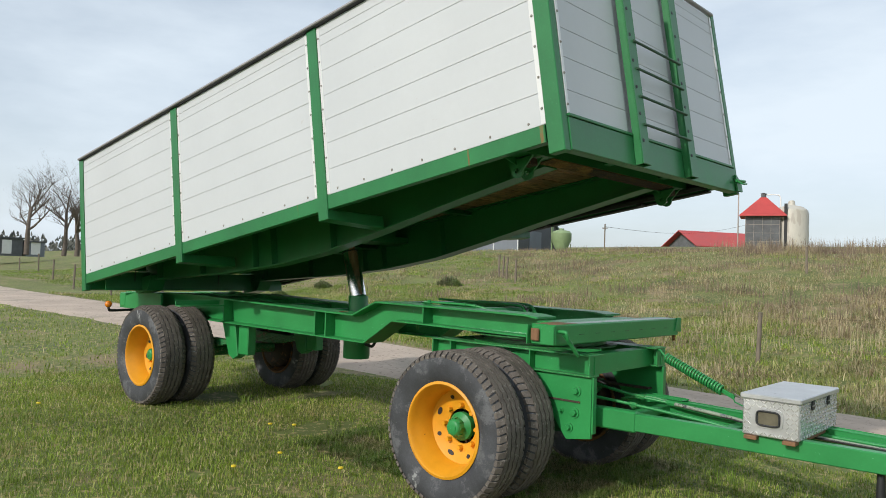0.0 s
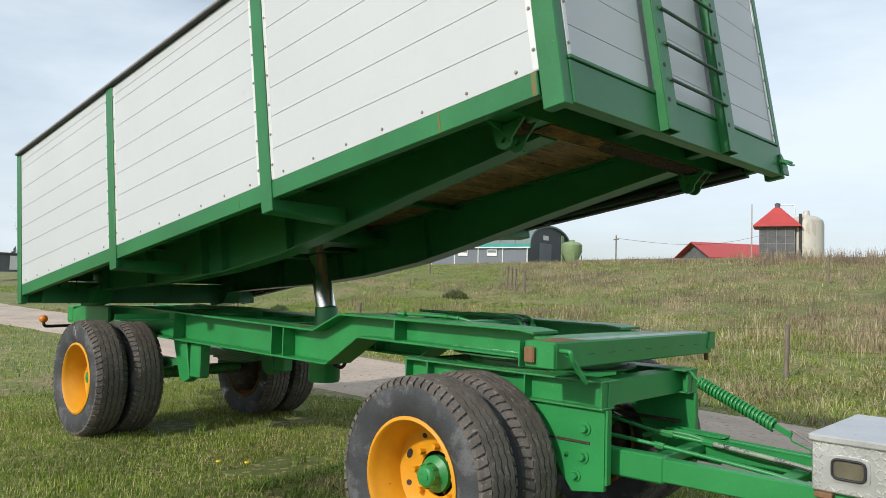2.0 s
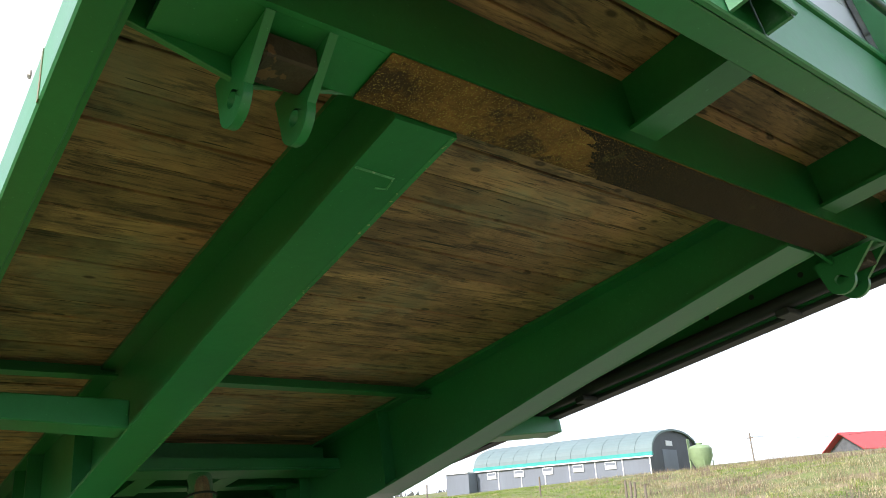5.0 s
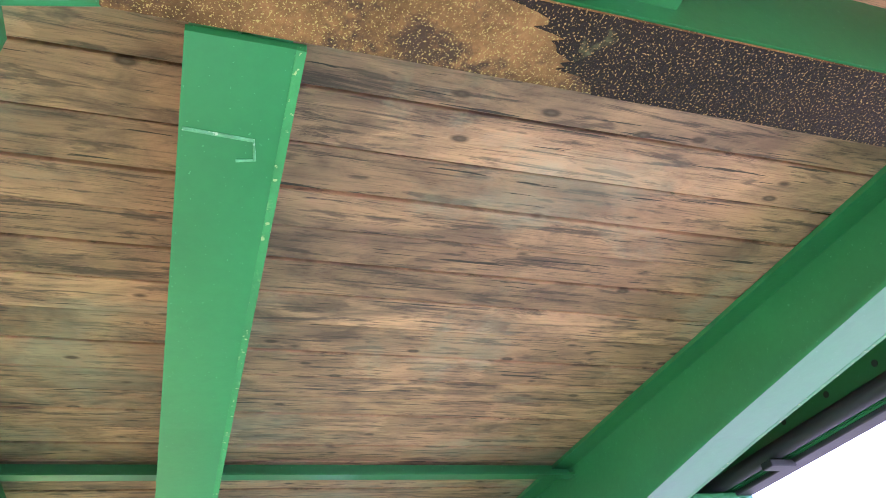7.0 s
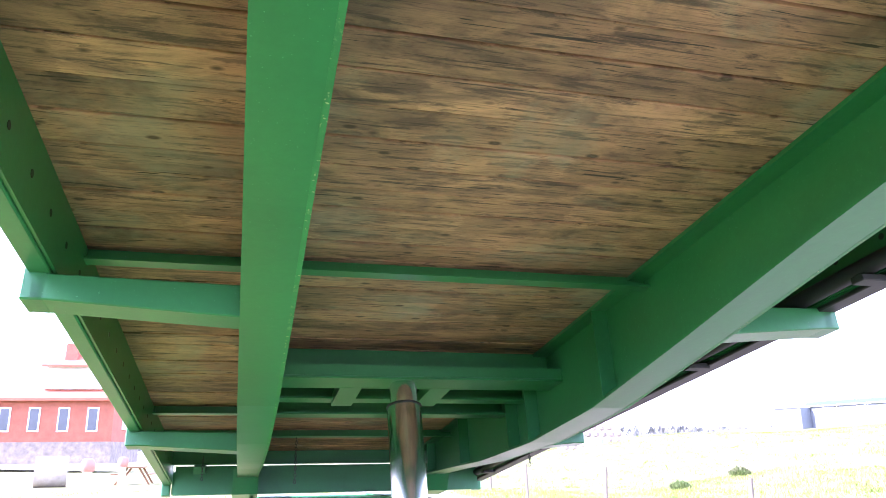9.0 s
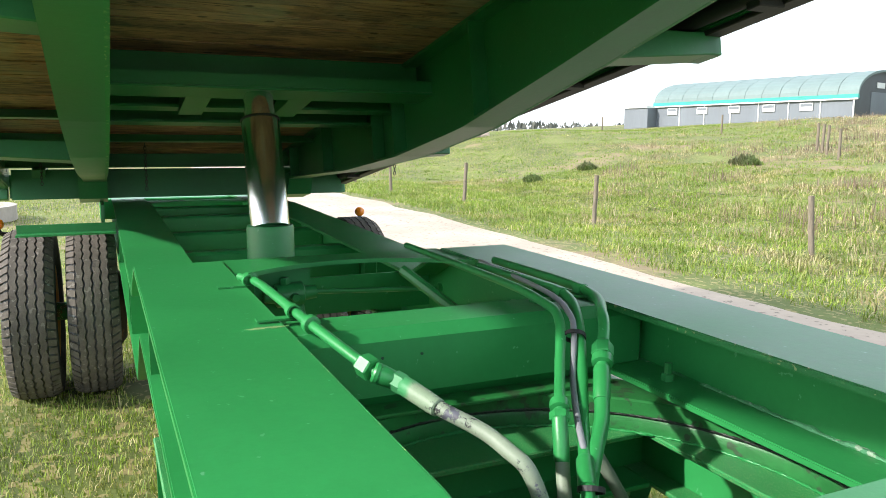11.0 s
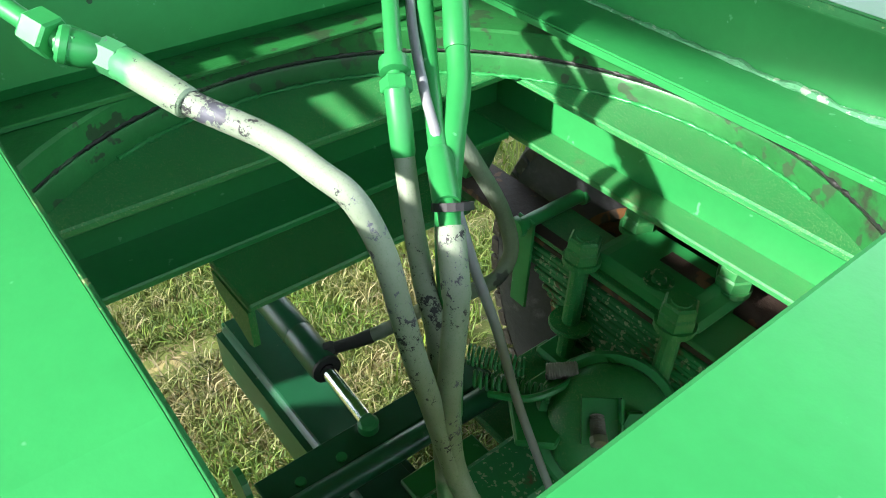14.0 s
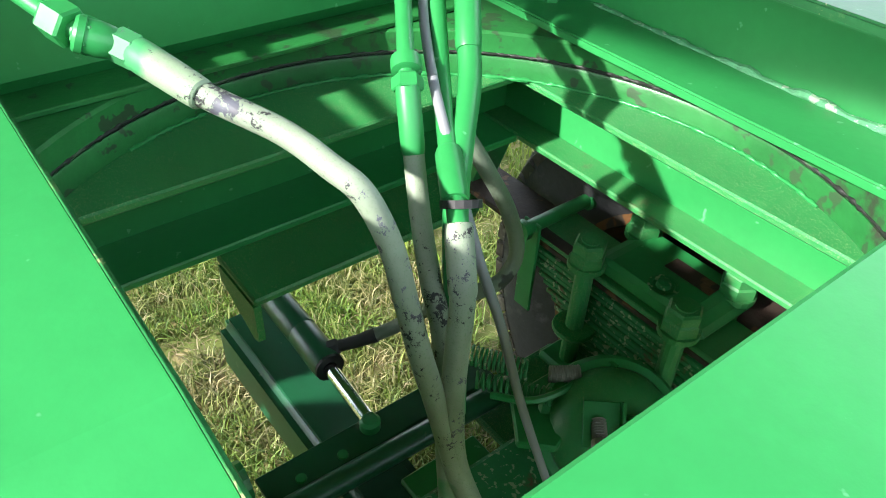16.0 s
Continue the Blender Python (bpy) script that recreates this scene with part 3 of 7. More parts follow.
for s, yc in ((-1, -0.636), (1, 0.75)):
    us = [0.02 + 5.79 * i / 48 for i in range(49)]

    def strip(y0, y1, lo, hi):
        bm = bmesh.new()
        a = [[bm.verts.new(c) for c in ((q, y0, lo(q)), (q, y1, lo(q)), (q, y1, hi(q)), (q, y0, hi(q)))] for q in us]
        for r0, r1 in zip(a, a[1:]):
            for k in range(4):
                bm.faces.new((r0[k], r0[(k + 1) % 4], r1[(k + 1) % 4], r1[k]))
        bm.faces.new(a[0])
        bm.faces.new(a[-1][::-1])
        bmesh.ops.recalc_face_normals(bm, faces=bm.faces[:])
        return bm
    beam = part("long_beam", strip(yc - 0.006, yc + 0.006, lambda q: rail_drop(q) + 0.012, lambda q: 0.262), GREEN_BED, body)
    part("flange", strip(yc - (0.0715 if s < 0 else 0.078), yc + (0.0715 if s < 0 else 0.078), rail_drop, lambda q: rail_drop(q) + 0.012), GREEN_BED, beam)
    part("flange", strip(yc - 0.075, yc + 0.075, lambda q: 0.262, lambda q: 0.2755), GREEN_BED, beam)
    ye = yc + (0.0715 if s < 0 else 0.078)
    part("worn_edge", strip(ye - 0.012, ye + 0.0006, lambda q: rail_drop(q) - 0.0006, lambda q: rail_drop(q) + 0.0125), CHIP, beam, "paint edge chipped to pale primer")
    for q in (0.6, 1.5, 2.45, 2.75, 3.6):
        part("stiffener", box(q, q + 0.012, yc - 0.072, yc + 0.072, rail_drop(q) + 0.012, 0.262), GREEN_BED, beam)

# welded patch under the front end of the near beam
part("weld_patch", tube([(5.66, -0.703, rail_drop(5.66)), (5.655, -0.61, rail_drop(5.655)), (5.62, -0.605, rail_drop(5.62)), (5.615, -0.63, rail_drop(5.615))], 0.003, 6), WELD, body, "rough weld outline", smooth=50)
part("rear_cross_plate", box(0.30, 0.312, -1.15, 1.15, -0.045, 0.16), GREEN_BED, body)
# outriggers to the side posts
for q in (2.1, 4.21):
    for s, yi in ((-1, -0.7), (1, 0.83)):
        ys_ = (s * 1.24, yi)
        bm = bmesh.new()
        add_prism(bm, [(ys_[0], -0.012), (ys_[0], 0.06), (yi, 0.05), (yi, -0.045)], "x", q - 0.055, q + 0.055)
        bmesh.ops.bevel(bm, geom=bm.edges[:], offset=0.004, segments=1, affect="EDGES")
        part("outrigger", bm, GREEN_BED, body)
# cross members
for q, d in ((0.25, 0.10), (1.05, 0.05), (1.75, 0.05), (3.93, 0.05), (4.85, 0.0)):
    if d:
        for y0, y1 in ((-1.19, -0.66), (-0.64, 0.77), (0.79, 1.19)):
            bm = bmesh.new()
            add_box(bm, q, q + 0.008, y0, y1, 0.277 - d, 0.277)
            add_box(bm, q + 0.008, q + 0.05, y0, y1, 0.277 - d, 0.277 - d + 0.008)
            part("cross_member", bm, GREEN_BED, body)
# big cross box for the ram, with its two brackets
bm = bmesh.new()
add_box(bm, 2.92, 2.935, -0.64, 0.77, 0.10, 0.277)
add_box(bm, 2.935, 3.10, -0.64, 0.77, 0.10, 0.112, bevel=0.002)
add_box(bm, 3.09, 3.10, -0.64, 0.77, 0.112, 0.16)
part("ram_cross_box", bm, GREEN_BED, body)
for q in (2.55, 2.2):
    bm = bmesh.new()
    add_box(bm, q, q + 0.012, -0.64, 0.77, 0.12, 0.277)
    add_box(bm, q + 0.012, q + 0.09, -0.64, 0.77, 0.12, 0.132)
    part("cross_member", bm, GREEN_BED, body)
for y in (-0.22, 0.2):
    part("gusset", prism([(2.57, 0.10), (2.92, 0.10), (2.92, 0.2), (2.57, 0.13)], "y", y - 0.05, y + 0.05), GREEN_BED, body)
# front transverse beam with rust, lugs and the short beams to the front rail
bm = bmesh.new()
add_box(bm, 5.933, 5.945, -1.15, 1.15, 0.095, 0.277)
add_box(bm, 5.815, 5.9325, -1.15, 1.15, 0.095, 0.110)
xb = part("front_beam", bm, GREEN_BED, body)
part("rusty_flange", box(5.816, 5.943, -0.80, 0.90, 0.088, 0.0935, bevel=0.002), RUST, xb, "bare rusty and oily steel flange")
oil = bmesh.new()
ragged = [(5.817 + 0.125 * i / 24, -0.33 + 0.16 * (1 - i / 24) + 0.05 * noise.noise((i * 0.23, 3.0, 0.0)) + 0.025 * noise.noise((i * 0.9, 7.0, 0.0))) for i in range(25)]
outline = ragged + [(5.942, 0.899), (5.817, 0.899)]
low = [oil.verts.new((x, y, 0.0868)) for x, y in outline]
high = [oil.verts.new((x, y, 0.0885)) for x, y in outline]
oil.faces.new(low[::-1])
oil.faces.new(high)
for i in range(len(low)):
    j = (i + 1) % len(low)
    oil.faces.new((low[i], low[j], high[j], high[i]))
bmesh.ops.recalc_face_normals(oil, faces=oil.faces)
part("oil_stain", oil, OILY, xb, "dark oily stain with rust specks")
for y in (-0.15, 0.68):
    bm = bmesh.new()
    add_box(bm, 5.945, 6.262, y - 0.006, y + 0.006, 0.14, 0.277)
    add_box(bm, 5.945, 6.262, y - 0.035, y + 0.055, 0.13, 0.14)
    add_prism(bm, [(6.20, 0.1295), (6.26, 0.1295), (6.26, 0.008)], "y", y - 0.03, y + 0.05)
    part("short_beam", bm, GREEN_BED, body)


def lug_plate(y):
    """A hanging plate with a rounded, drilled lower end."""
    bm = bmesh.new()
    cu, cw, r, hole = 5.81, 0.014, 0.046, 0.016
    n = 20
    outer = [(cu + r * math.cos(math.pi + math.pi * k / (n // 2)), cw + r * math.sin(math.pi + math.pi * k / (n // 2))) for k in range(n // 2 + 1)] + [(5.94, 0.0865), (5.75, 0.0865)]
    inner = [(cu + hole * math.cos(math.pi + 2 * math.pi * k / len(outer)), cw + hole * math.sin(math.pi + 2 * math.pi * k / len(outer))) for k in range(len(outer))]
    rings = [[bm.verts.new((p[0], y + o, p[1])) for p in pts] for o, pts in ((0.0, outer), (0.015, outer), (0.015, inner), (0.0, inner))]
    for a_, b_ in zip(rings, rings[1:] + rings[:1]):
        for k in range(len(outer)):
            bm.faces.new((a_[k], a_[(k + 1) % len(outer)], b_[(k + 1) % len(outer)], b_[k]))
    bmesh.ops.recalc_face_normals(bm, faces=bm.faces[:])
    return bm


for s, ys_ in ((-1, (-1.02, -0.915)), (1, (0.93, 1.02))):
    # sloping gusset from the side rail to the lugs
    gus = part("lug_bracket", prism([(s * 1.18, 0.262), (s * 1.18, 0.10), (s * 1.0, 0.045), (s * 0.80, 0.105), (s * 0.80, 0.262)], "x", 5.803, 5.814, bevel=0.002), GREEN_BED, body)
    for y in ys_:
        part("lug", lug_plate(y), GREEN_BED, gus, smooth=30)
    part("lug_filler", box(5.83, 5.90, min(ys_) + 0.0155, max(ys_) - 0.0005, 0.04, 0.0865, bevel=0.004), RUST_DARK, gus, "dark rusty steel between the lugs")
# black profile along the far lower edge with clips
part("black_profile", box(0.1, 6.1, 1.19, 1.262, 0.045, 0.062, bevel=0.004), BLACK, body)
part("roll_tube", tube([(0.1, 1.15, 0.09), (6.1, 1.15, 0.09)], 0.028, 10), BLACK, body, "black rolled tarpaulin tube", smooth=40)
for i in range(6):
    q = 0.6 + 0.98 * i
    part("clip", box(q, q + 0.05, 1.10, 1.20, 0.035, 0.058, bevel=0.003), DARK, body)
# latch at the front corner
part("latch_plate", prism([(1.17, 0.0), (1.27, 0.0), (1.27, 0.06), (1.19, 0.13), (1.17, 0.13)], "x", 6.33, 6.345), GREEN_BED, body)
part("latch_pin", tube([(6.36, 1.12, 0.075), (6.36, 1.30, 0.085)], 0.012, 8), GREEN, body, smooth=40)
part("latch_handle", tube(curve([(6.36, 1.13, 0.075), (6.40, 1.14, 0.04), (6.39, 1.25, 0.055)], 4), 0.007, 6), GREEN, body, smooth=40)
# rear hinges, tail beam and safety chains
part("tail_beam", box(-0.03, 0.04, -1.19, 1.19, -0.005, 0.16, bevel=0.004), GREEN_BED, body)
for yc in (-0.65, 0.78):
    bm = bmesh.new()
    add_prism(bm, [(0.04, 0.1), (0.55, 0.1), (0.42, -0.06), (0.16, -0.06)], "y", yc - 0.09, yc + 0.09)
    part("hinge_block", bm, GREEN_BED, body)
for s in (-1, 1):
    part("corner_brace", prism([(0.04, 0.17), (0.05, 0.25), (0.42, 0.14), (0.40, 0.09)], "y", s * 0.98 - 0.04, s * 0.98 + 0.04), GREEN_BED, body)

# rust runs below the board edges, and the rubbed edges of the near beam
for q0, q1, w0, w1 in ((6.162, 6.19, 0.062, 0.165), (5.62, 5.632, 0.062, 0.165), (3.9, 3.908, 0.08, 0.165)):
    part("rust_run", box(q0, q1, -HW - 0.0022, -HW - 0.0008, w0, w1), RUST_STREAK, body, "orange rust run on green paint")

# ---------------------------------------------------------------- wheels
TYRE_R, TYRE_W, RIM_R = 0.503, 0.275, 0.30


def tyre_mesh(seed):
    """Tyre round z with a worn zigzag tread cut into its crown."""
    bm = bmesh.new()
    w = TYRE_W / 2
    prof = [(RIM_R - 0.01, -w * 0.72), (RIM_R + 0.015, -w * 0.82), (RIM_R + 0.06, -w * 0.97), (0.415, -w), (0.455, -w * 0.96), (0.478, -w * 0.87),
            (TYRE_R - 0.010, -w * 0.76), (TYRE_R - 0.005, -w * 0.5), (TYRE_R - 0.003, 0.0), (TYRE_R - 0.005, w * 0.5), (TYRE_R - 0.010, w * 0.76), (0.478, w * 0.87),
            (0.455, w * 0.96), (0.415, w), (RIM_R + 0.06, w * 0.97), (RIM_R + 0.015, w * 0.82), (RIM_R - 0.01, w * 0.72)]
    return add_lathe(bm, prof, 56, closed=True)


def tread_blocks():
    """Worn ribs with zigzag edges round the crown, and separate lugs on both shoulders."""
    bm = bmesh.new()
    n, w, top = 96, TYRE_W / 2, TYRE_R + 0.006
    for lo, hi in ((-0.60, -0.36), (-0.29, -0.04), (0.04, 0.29), (0.36, 0.60)):
        rings = []
        for k in range(n):
            a, zig = 2 * math.pi * k / n, 0.035 * (1 if k % 2 else -1)
            c, q = math.cos(a), math.sin(a)
            dl, dh = 0.004 * abs(lo) ** 2, 0.004 * abs(hi) ** 2
            rings.append([bm.verts.new(((top + h) * c, (top + h) * q, z * w)) for h, z in ((-0.014, lo + zig), (-dl, lo + zig), (-dh, hi + zig), (-0.014, hi + zig))])
        for r0, r1 in zip(rings, rings[1:] + rings[:1]):
            for i in range(3):
                bm.faces.new((r0[i], r1[i], r1[i + 1], r0[i + 1]))
    m = 62
    for k in range(m):
        for sgn in (-1, 1):
            t0, dt = 2 * math.pi * (k + (0.5 if sgn > 0 else 0)) / m, 2 * math.pi / m * 0.74
            c = []
            for h in (-0.02, 0.0):
                for f, z in ((0, 0.65), (1, 0.65), (1, 0.95), (0, 0.95)):
                    ang = t0 + f * dt + (0.35 * dt if z > 0.9 else 0)
                    r = top + h - (0.003 if z < 0.9 else 0.026)
                    c.append(bm.verts.new((r * math.cos(ang), r * math.sin(ang), sgn * z * w)))
            for q in ((4, 5, 6, 7), (0, 1, 5, 4), (1, 2, 6, 5), (2, 3, 7, 6), (3, 0, 4, 7)):
                bm.faces.new([c[i] for i in q])
    bmesh.ops.recalc_face_normals(bm, faces=bm.faces[:])
    return bm


def rim_mesh(dish):
    """Steel rim; the disc lies dish metres inside the outer edge (outer side is -z)."""
    w = TYRE_W / 2
    o = -w * 0.86
    bm = bmesh.new()
    add_lathe(bm, [(RIM_R + 0.012, o), (RIM_R - 0.005, o - 0.006), (RIM_R - 0.02, o + 0.012), (RIM_R - 0.022, o + 0.030), (RIM_R - 0.040, o + 0.055),
                   (RIM_R - 0.066, o + dish), (RIM_R - 0.066, w * 0.72), (RIM_R - 0.02, w * 0.84), (RIM_R + 0.0, w * 0.84), (RIM_R - 0.02, 0.0)], 48, closed=True)
    d = o + dish
    add_lathe(bm, [(0.115, d), (0.16, d - 0.004), (RIM_R - 0.056, d - 0.035), (RIM_R - 0.056, d - 0.02), (0.16, d + 0.012), (0.115, d + 0.012)], 40, closed=True)
    return bm


tyre_bm, tread_bm = tyre_mesh(0), tread_blocks()
wheel = thing("wheel", "tyre on a yellow steel rim", "wheel")
tyre = part("tyre", tyre_bm, TYRE, wheel, "dusty grey worn rubber tyre", smooth=35)
part("tread", tread_bm, TREAD, tyre)
OUTER_DISH = 0.205
rim = part("rim", rim_mesh(OUTER_DISH), RIM, wheel, "glossy yellow painted steel rim", smooth=35)
d_ = -TYRE_W / 2 * 0.86 + OUTER_DISH
for k in range(8):
    a = 2 * math.pi * k / 8
    bm = bmesh.new()
    m = Matrix.Translation((0.198 * math.cos(a + 0.39), 0.198 * math.sin(a + 0.39), d_ - 0.0225)) @ Matrix.Rotation(a + 0.39, 4, "Z") @ Matrix.Rotation(radians(20), 4, "Y") @ Matrix.Diagonal((1.0, 1.0 if k % 2 else 1.9, 1.0, 1.0))
    add_lathe(bm, [(0.0145, 0), (0.0145, 0.004)], 14, m)
    part("vent_hole", bm, BLACK, rim)
    bm = bmesh.new()
    hexbolt(bm, (0.14 * math.cos(a), 0.14 * math.sin(a), d_ - 0.002), 0.017, 0.035, (0, 0, -1))
    part("wheel_nut", bm, RIM, rim)
hub = part("hub", lathe([(0.094, d_ + 0.012), (0.094, d_ - 0.02), (0.08, d_ - 0.03), (0.060, d_ - 0.045), (0.058, d_ - 0.085), (0.048, d_ - 0.10), (0.042, d_ - 0.103), (0.0, d_ - 0.103)], 20), GREEN, wheel, "green hub cap", smooth=35)
for k in range(8):
    a = 2 * math.pi * k / 8
    part("hub_rib", box(-0.006, 0.006, 0.057, 0.064, d_ - 0.085, d_ - 0.05, m=Matrix.Rotation(a, 4, "Z")), GREEN, hub)
part("hub_mark", box(-0.03, 0.03, -0.012, 0.012, d_ - 0.107, d_ - 0.103), GREEN, hub)

FRONT_X, REAR_X = 0.05, -4.13
FRONT_Z, REAR_Z = ground_z(FRONT_X, 0) + TYRE_R - 0.012, ground_z(REAR_X, 0) + TYRE_R - 0.012
wheel.matrix_world = Matrix.Identity(4)


Y_OUT, Y_IN = 1.0, 0.675
spots_ = []
for x, z, tag in ((FRONT_X, FRONT_Z, "front"), (REAR_X, REAR_Z, "rear")):
    for s in (-1, 1):
        spots_.append((x, s * Y_OUT, z, s, "%s axle outer" % tag))
        spots_.append((x, s * Y_IN, z, -s, "%s axle inner" % tag))
first = True
for i, (x, y, z, s, tag) in enumerate(spots_):
    # the wheel's -z axis must point outwards: a turn of +90 about x sends -z to +y
    m = Matrix.Translation((x, y, z)) @ Matrix.Rotation(radians(90 * s), 4, "X") @ Matrix.Rotation(radians(37 * i), 4, "Z")
    if first:
        wheel.matrix_world = m
        w_ = wheel
        first = False
    else:
        w_ = copy_thing(wheel, m)
    # inner rims swap to the darkened copy, which carries painted-in shade besides dirt
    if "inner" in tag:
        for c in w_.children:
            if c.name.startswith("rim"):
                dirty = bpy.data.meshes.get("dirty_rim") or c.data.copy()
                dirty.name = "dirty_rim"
                dirty.materials[0] = RIM_DIRTY_SHADED
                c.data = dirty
                c["label"] = "dirty inner rim with its shade painted into the colour"
    tagged(w_, "dusty tyre on a %s rim, %s wheel" % ("dirty, shade-darkened" if "inner" in tag else "yellow", tag), "wheel", "wheels of the trailer")

# ---------------------------------------------------------------- main chassis
chassis = thing("trailer_chassis", "green painted steel trailer chassis with stepped main beams", "trailer chassis")
RC, RCF, RH = 0.42, 0.49, 0.115       # near and far beam centres, half flange width
LOW_T, LOW_B = 1.175, 0.945


def beam_z(x):
    """Top and bottom of the stepped main beams."""
    tops = [(-5.75, 1.19), (-4.2, 1.225), (-1.54, 1.178), (-1.255, 1.302), (0.25, 1.292), (0.5, 1.262), (0.70, 1.245)]
    bots = [(-5.75, 1.00), (-4.6, 0.985), (-3.7, 0.965), (-1.385, 0.945), (-1.055, 1.15), (0.25, 1.135), (0.70, 1.13)]

    def f(p):
        for (a, b), (c, d) in zip(p, p[1:]):
            if x <= c:
                return b + (d - b) * (x - a) / (c - a)
        return p[-1][1]
    return f(tops), f(bots)


cuts = [-5.75, -5.2, -4.6, -4.2, -3.7, -2.6, -1.54, -1.385, -1.255, -1.055, -0.4, 0.25, 0.36]
def stepped_plate(y0, y1, lo, hi):
    bm = bmesh.new()
    a = [[bm.verts.new(c) for c in ((x, y0, lo(x)), (x, y1, lo(x)), (x, y1, hi(x)), (x, y0, hi(x)))] for x in cuts]
    for r0, r1 in zip(a, a[1:]):
        for k in range(4):
            bm.faces.new((r0[k], r0[(k + 1) % 4], r1[(k + 1) % 4], r1[k]))
    bm.faces.new(a[0])
    bm.faces.new(a[-1][::-1])
    bmesh.ops.recalc_face_normals(bm, faces=bm.faces[:])
    es = [e for e in bm.edges if len(e.link_faces) == 2 and e.calc_face_angle(0) > 1.2]
    bmesh.ops.bevel(bm, geom=es, offset=0.0025, segments=2, affect="EDGES")
    return bm


for s in (-1, 1):
    c = -RC if s < 0 else RCF
    mb = part("main_beam", stepped_plate(c - 0.006, c + 0.006, lambda x: beam_z(x)[1] + 0.013, lambda x: beam_z(x)[0] - 0.014), GREEN, chassis)
    part("top_flange", stepped_plate(c - RH, c + RH, lambda x: beam_z(x)[0] - 0.014, lambda x: beam_z(x)[0]), GREEN, mb)
    part("bottom_flange", stepped_plate(c - RH, c + RH, lambda x: beam_z(x)[1], lambda x: beam_z(x)[1] + 0.013), GREEN, mb)
    for x in (-3.55, -2.05, -1.90, -0.72):
        t, b = beam_z(x)
        for e in ((c - RH + 0.006, c - 0.006), (c + 0.006, c + RH - 0.006)):
            part("stiffener", box(x, x + 0.012, e[0], e[1], b + 0.013, t - 0.014), GREEN, mb)
    # weld seams
    bm = bmesh.new()
    for e in (-1, 1):
        path = [(x, c + e * 0.009, 1.150 + 0.002 * math.sin(x * 60) + 0.001 * math.sin(x * 171)) for x in [-1.05 + 0.01 * i for i in range(140)]]
        add_tube(bm, path, [0.0045 + 0.0028 * abs(math.sin(37 * p[0]) * math.sin(91 * p[0] + 1)) for p in path], 7)
    part("weld_seam", bm, WELD, mb, "pale lumpy weld bead", smooth=50)
    # bolts on the lower flange
    for x in (-0.264, -0.9):
        bm = bmesh.new()
        hexbolt(bm, (x, c - s * 0.055, beam_z(x)[1] + 0.013), 0.014, 0.016)
        add_tube(bm, [(x, c - s * 0.055, beam_z(x)[1] + 0.02), (x, c - s * 0.055, beam_z(x)[1] + 0.05)], 0.008, 8)
        part("bolt", bm, GREEN, mb)
    part("rust_patch", lathe([(0.045, 0), (0.045, 0.002)], 16, Matrix.Translation((-1.78, c, beam_z(-1.78)[0] - 0.0004))), RUST, mb, "worn rusty spot")

# chipped paint along the beam edges round the hollow
for y in (-RC + RH - 0.0045, RCF - RH - 0.0015):
    part("chipped_edge", stepped_plate(y, y + 0.006, lambda x: beam_z(x)[0] - 0.0125, lambda x: beam_z(x)[0] + 0.0006), CHIP, chassis, "paint edge chipped to pale primer")
# scraped marks on the near beam's top
for x, y, lx, ly, mt in ((-0.457, -0.34, 0.007, 0.036, PRIMER),):
    pts = [(x + lx * math.cos(2 * math.pi * k / 14) * (1 + 0.25 * math.sin(k * 2.7 + x)), y + ly * math.sin(2 * math.pi * k / 14) * (1 + 0.2 * math.cos(k * 3.1))) for k in range(14)]
    zt = beam_z(x)[0]
    part("scrape_mark", prism(pts, "z", zt - 0.0005, zt + 0.0007), mt, chassis)
# front beam with worn bare top and end pins
fb = part("front_beam", box(0.50, 0.685, -0.80, 0.94, 1.125, 1.257, bevel=0.008), GREEN, chassis)
part("cover_plate", box(0.36, 0.4985, -RC - RH + 0.002, RCF + RH - 0.002, 1.238, 1.2562, bevel=0.004), GREEN, chassis)
part("bare_top", box(0.512, 0.675, -0.79, -0.52, 1.2566, 1.2576), BARE, fb, "rubbed bare rusty patch")
part("worn_top", box(0.575, 0.664, -0.515, 0.90, 1.2566, 1.2575), WORN_STEEL, fb, "paint rubbed off to bright steel")
part("timber_end", box(0.512, 0.572, -0.822, -0.8, 1.150, 1.228, bevel=0.006), TIMBER, fb, "worn timber block in the open beam end")
part("end_rim", box(0.4925, 0.4995, -0.835, -0.70, 1.13, 1.25), GREEN, fb)
part("end_plate", box(0.585, 0.683, -0.812, -0.8, 1.13, 1.25, bevel=0.004), GREEN, fb)
part("lock_pin", tube(curve([(0.63, -0.76, 1.215), (0.73, -0.765, 1.215), (0.745, -0.765, 1.205), (0.748, -0.75, 1.17)], 4), 0.012, 10), GREEN, fb, smooth=40)
part("lock_handle", tube([(0.72, -0.75, 1.20), (0.735, -0.70, 1.14), (0.75, -0.66, 1.085), (0.755, -0.64, 1.06)], [0.015, 0.014, 0.013, 0.009], 10), GREEN, fb, smooth=40)
part("end_pin", tube([(0.66, 0.91, 1.24), (0.66, 0.92, 1.08)], 0.013, 10), RUST, fb, smooth=40)
part("end_hook", prism([(0.86, 1.16), (0.965, 1.15), (0.965, 1.262), (0.90, 1.262)], "x", 0.68, 0.697, bevel=0.003), GREEN, fb)
for i in range(7):
    y = -0.52 + 0.2 * i
    part("slot_mark", box(0.6855, 0.687, y, y + 0.06, 1.187, 1.191), DARK_GREEN, fb)

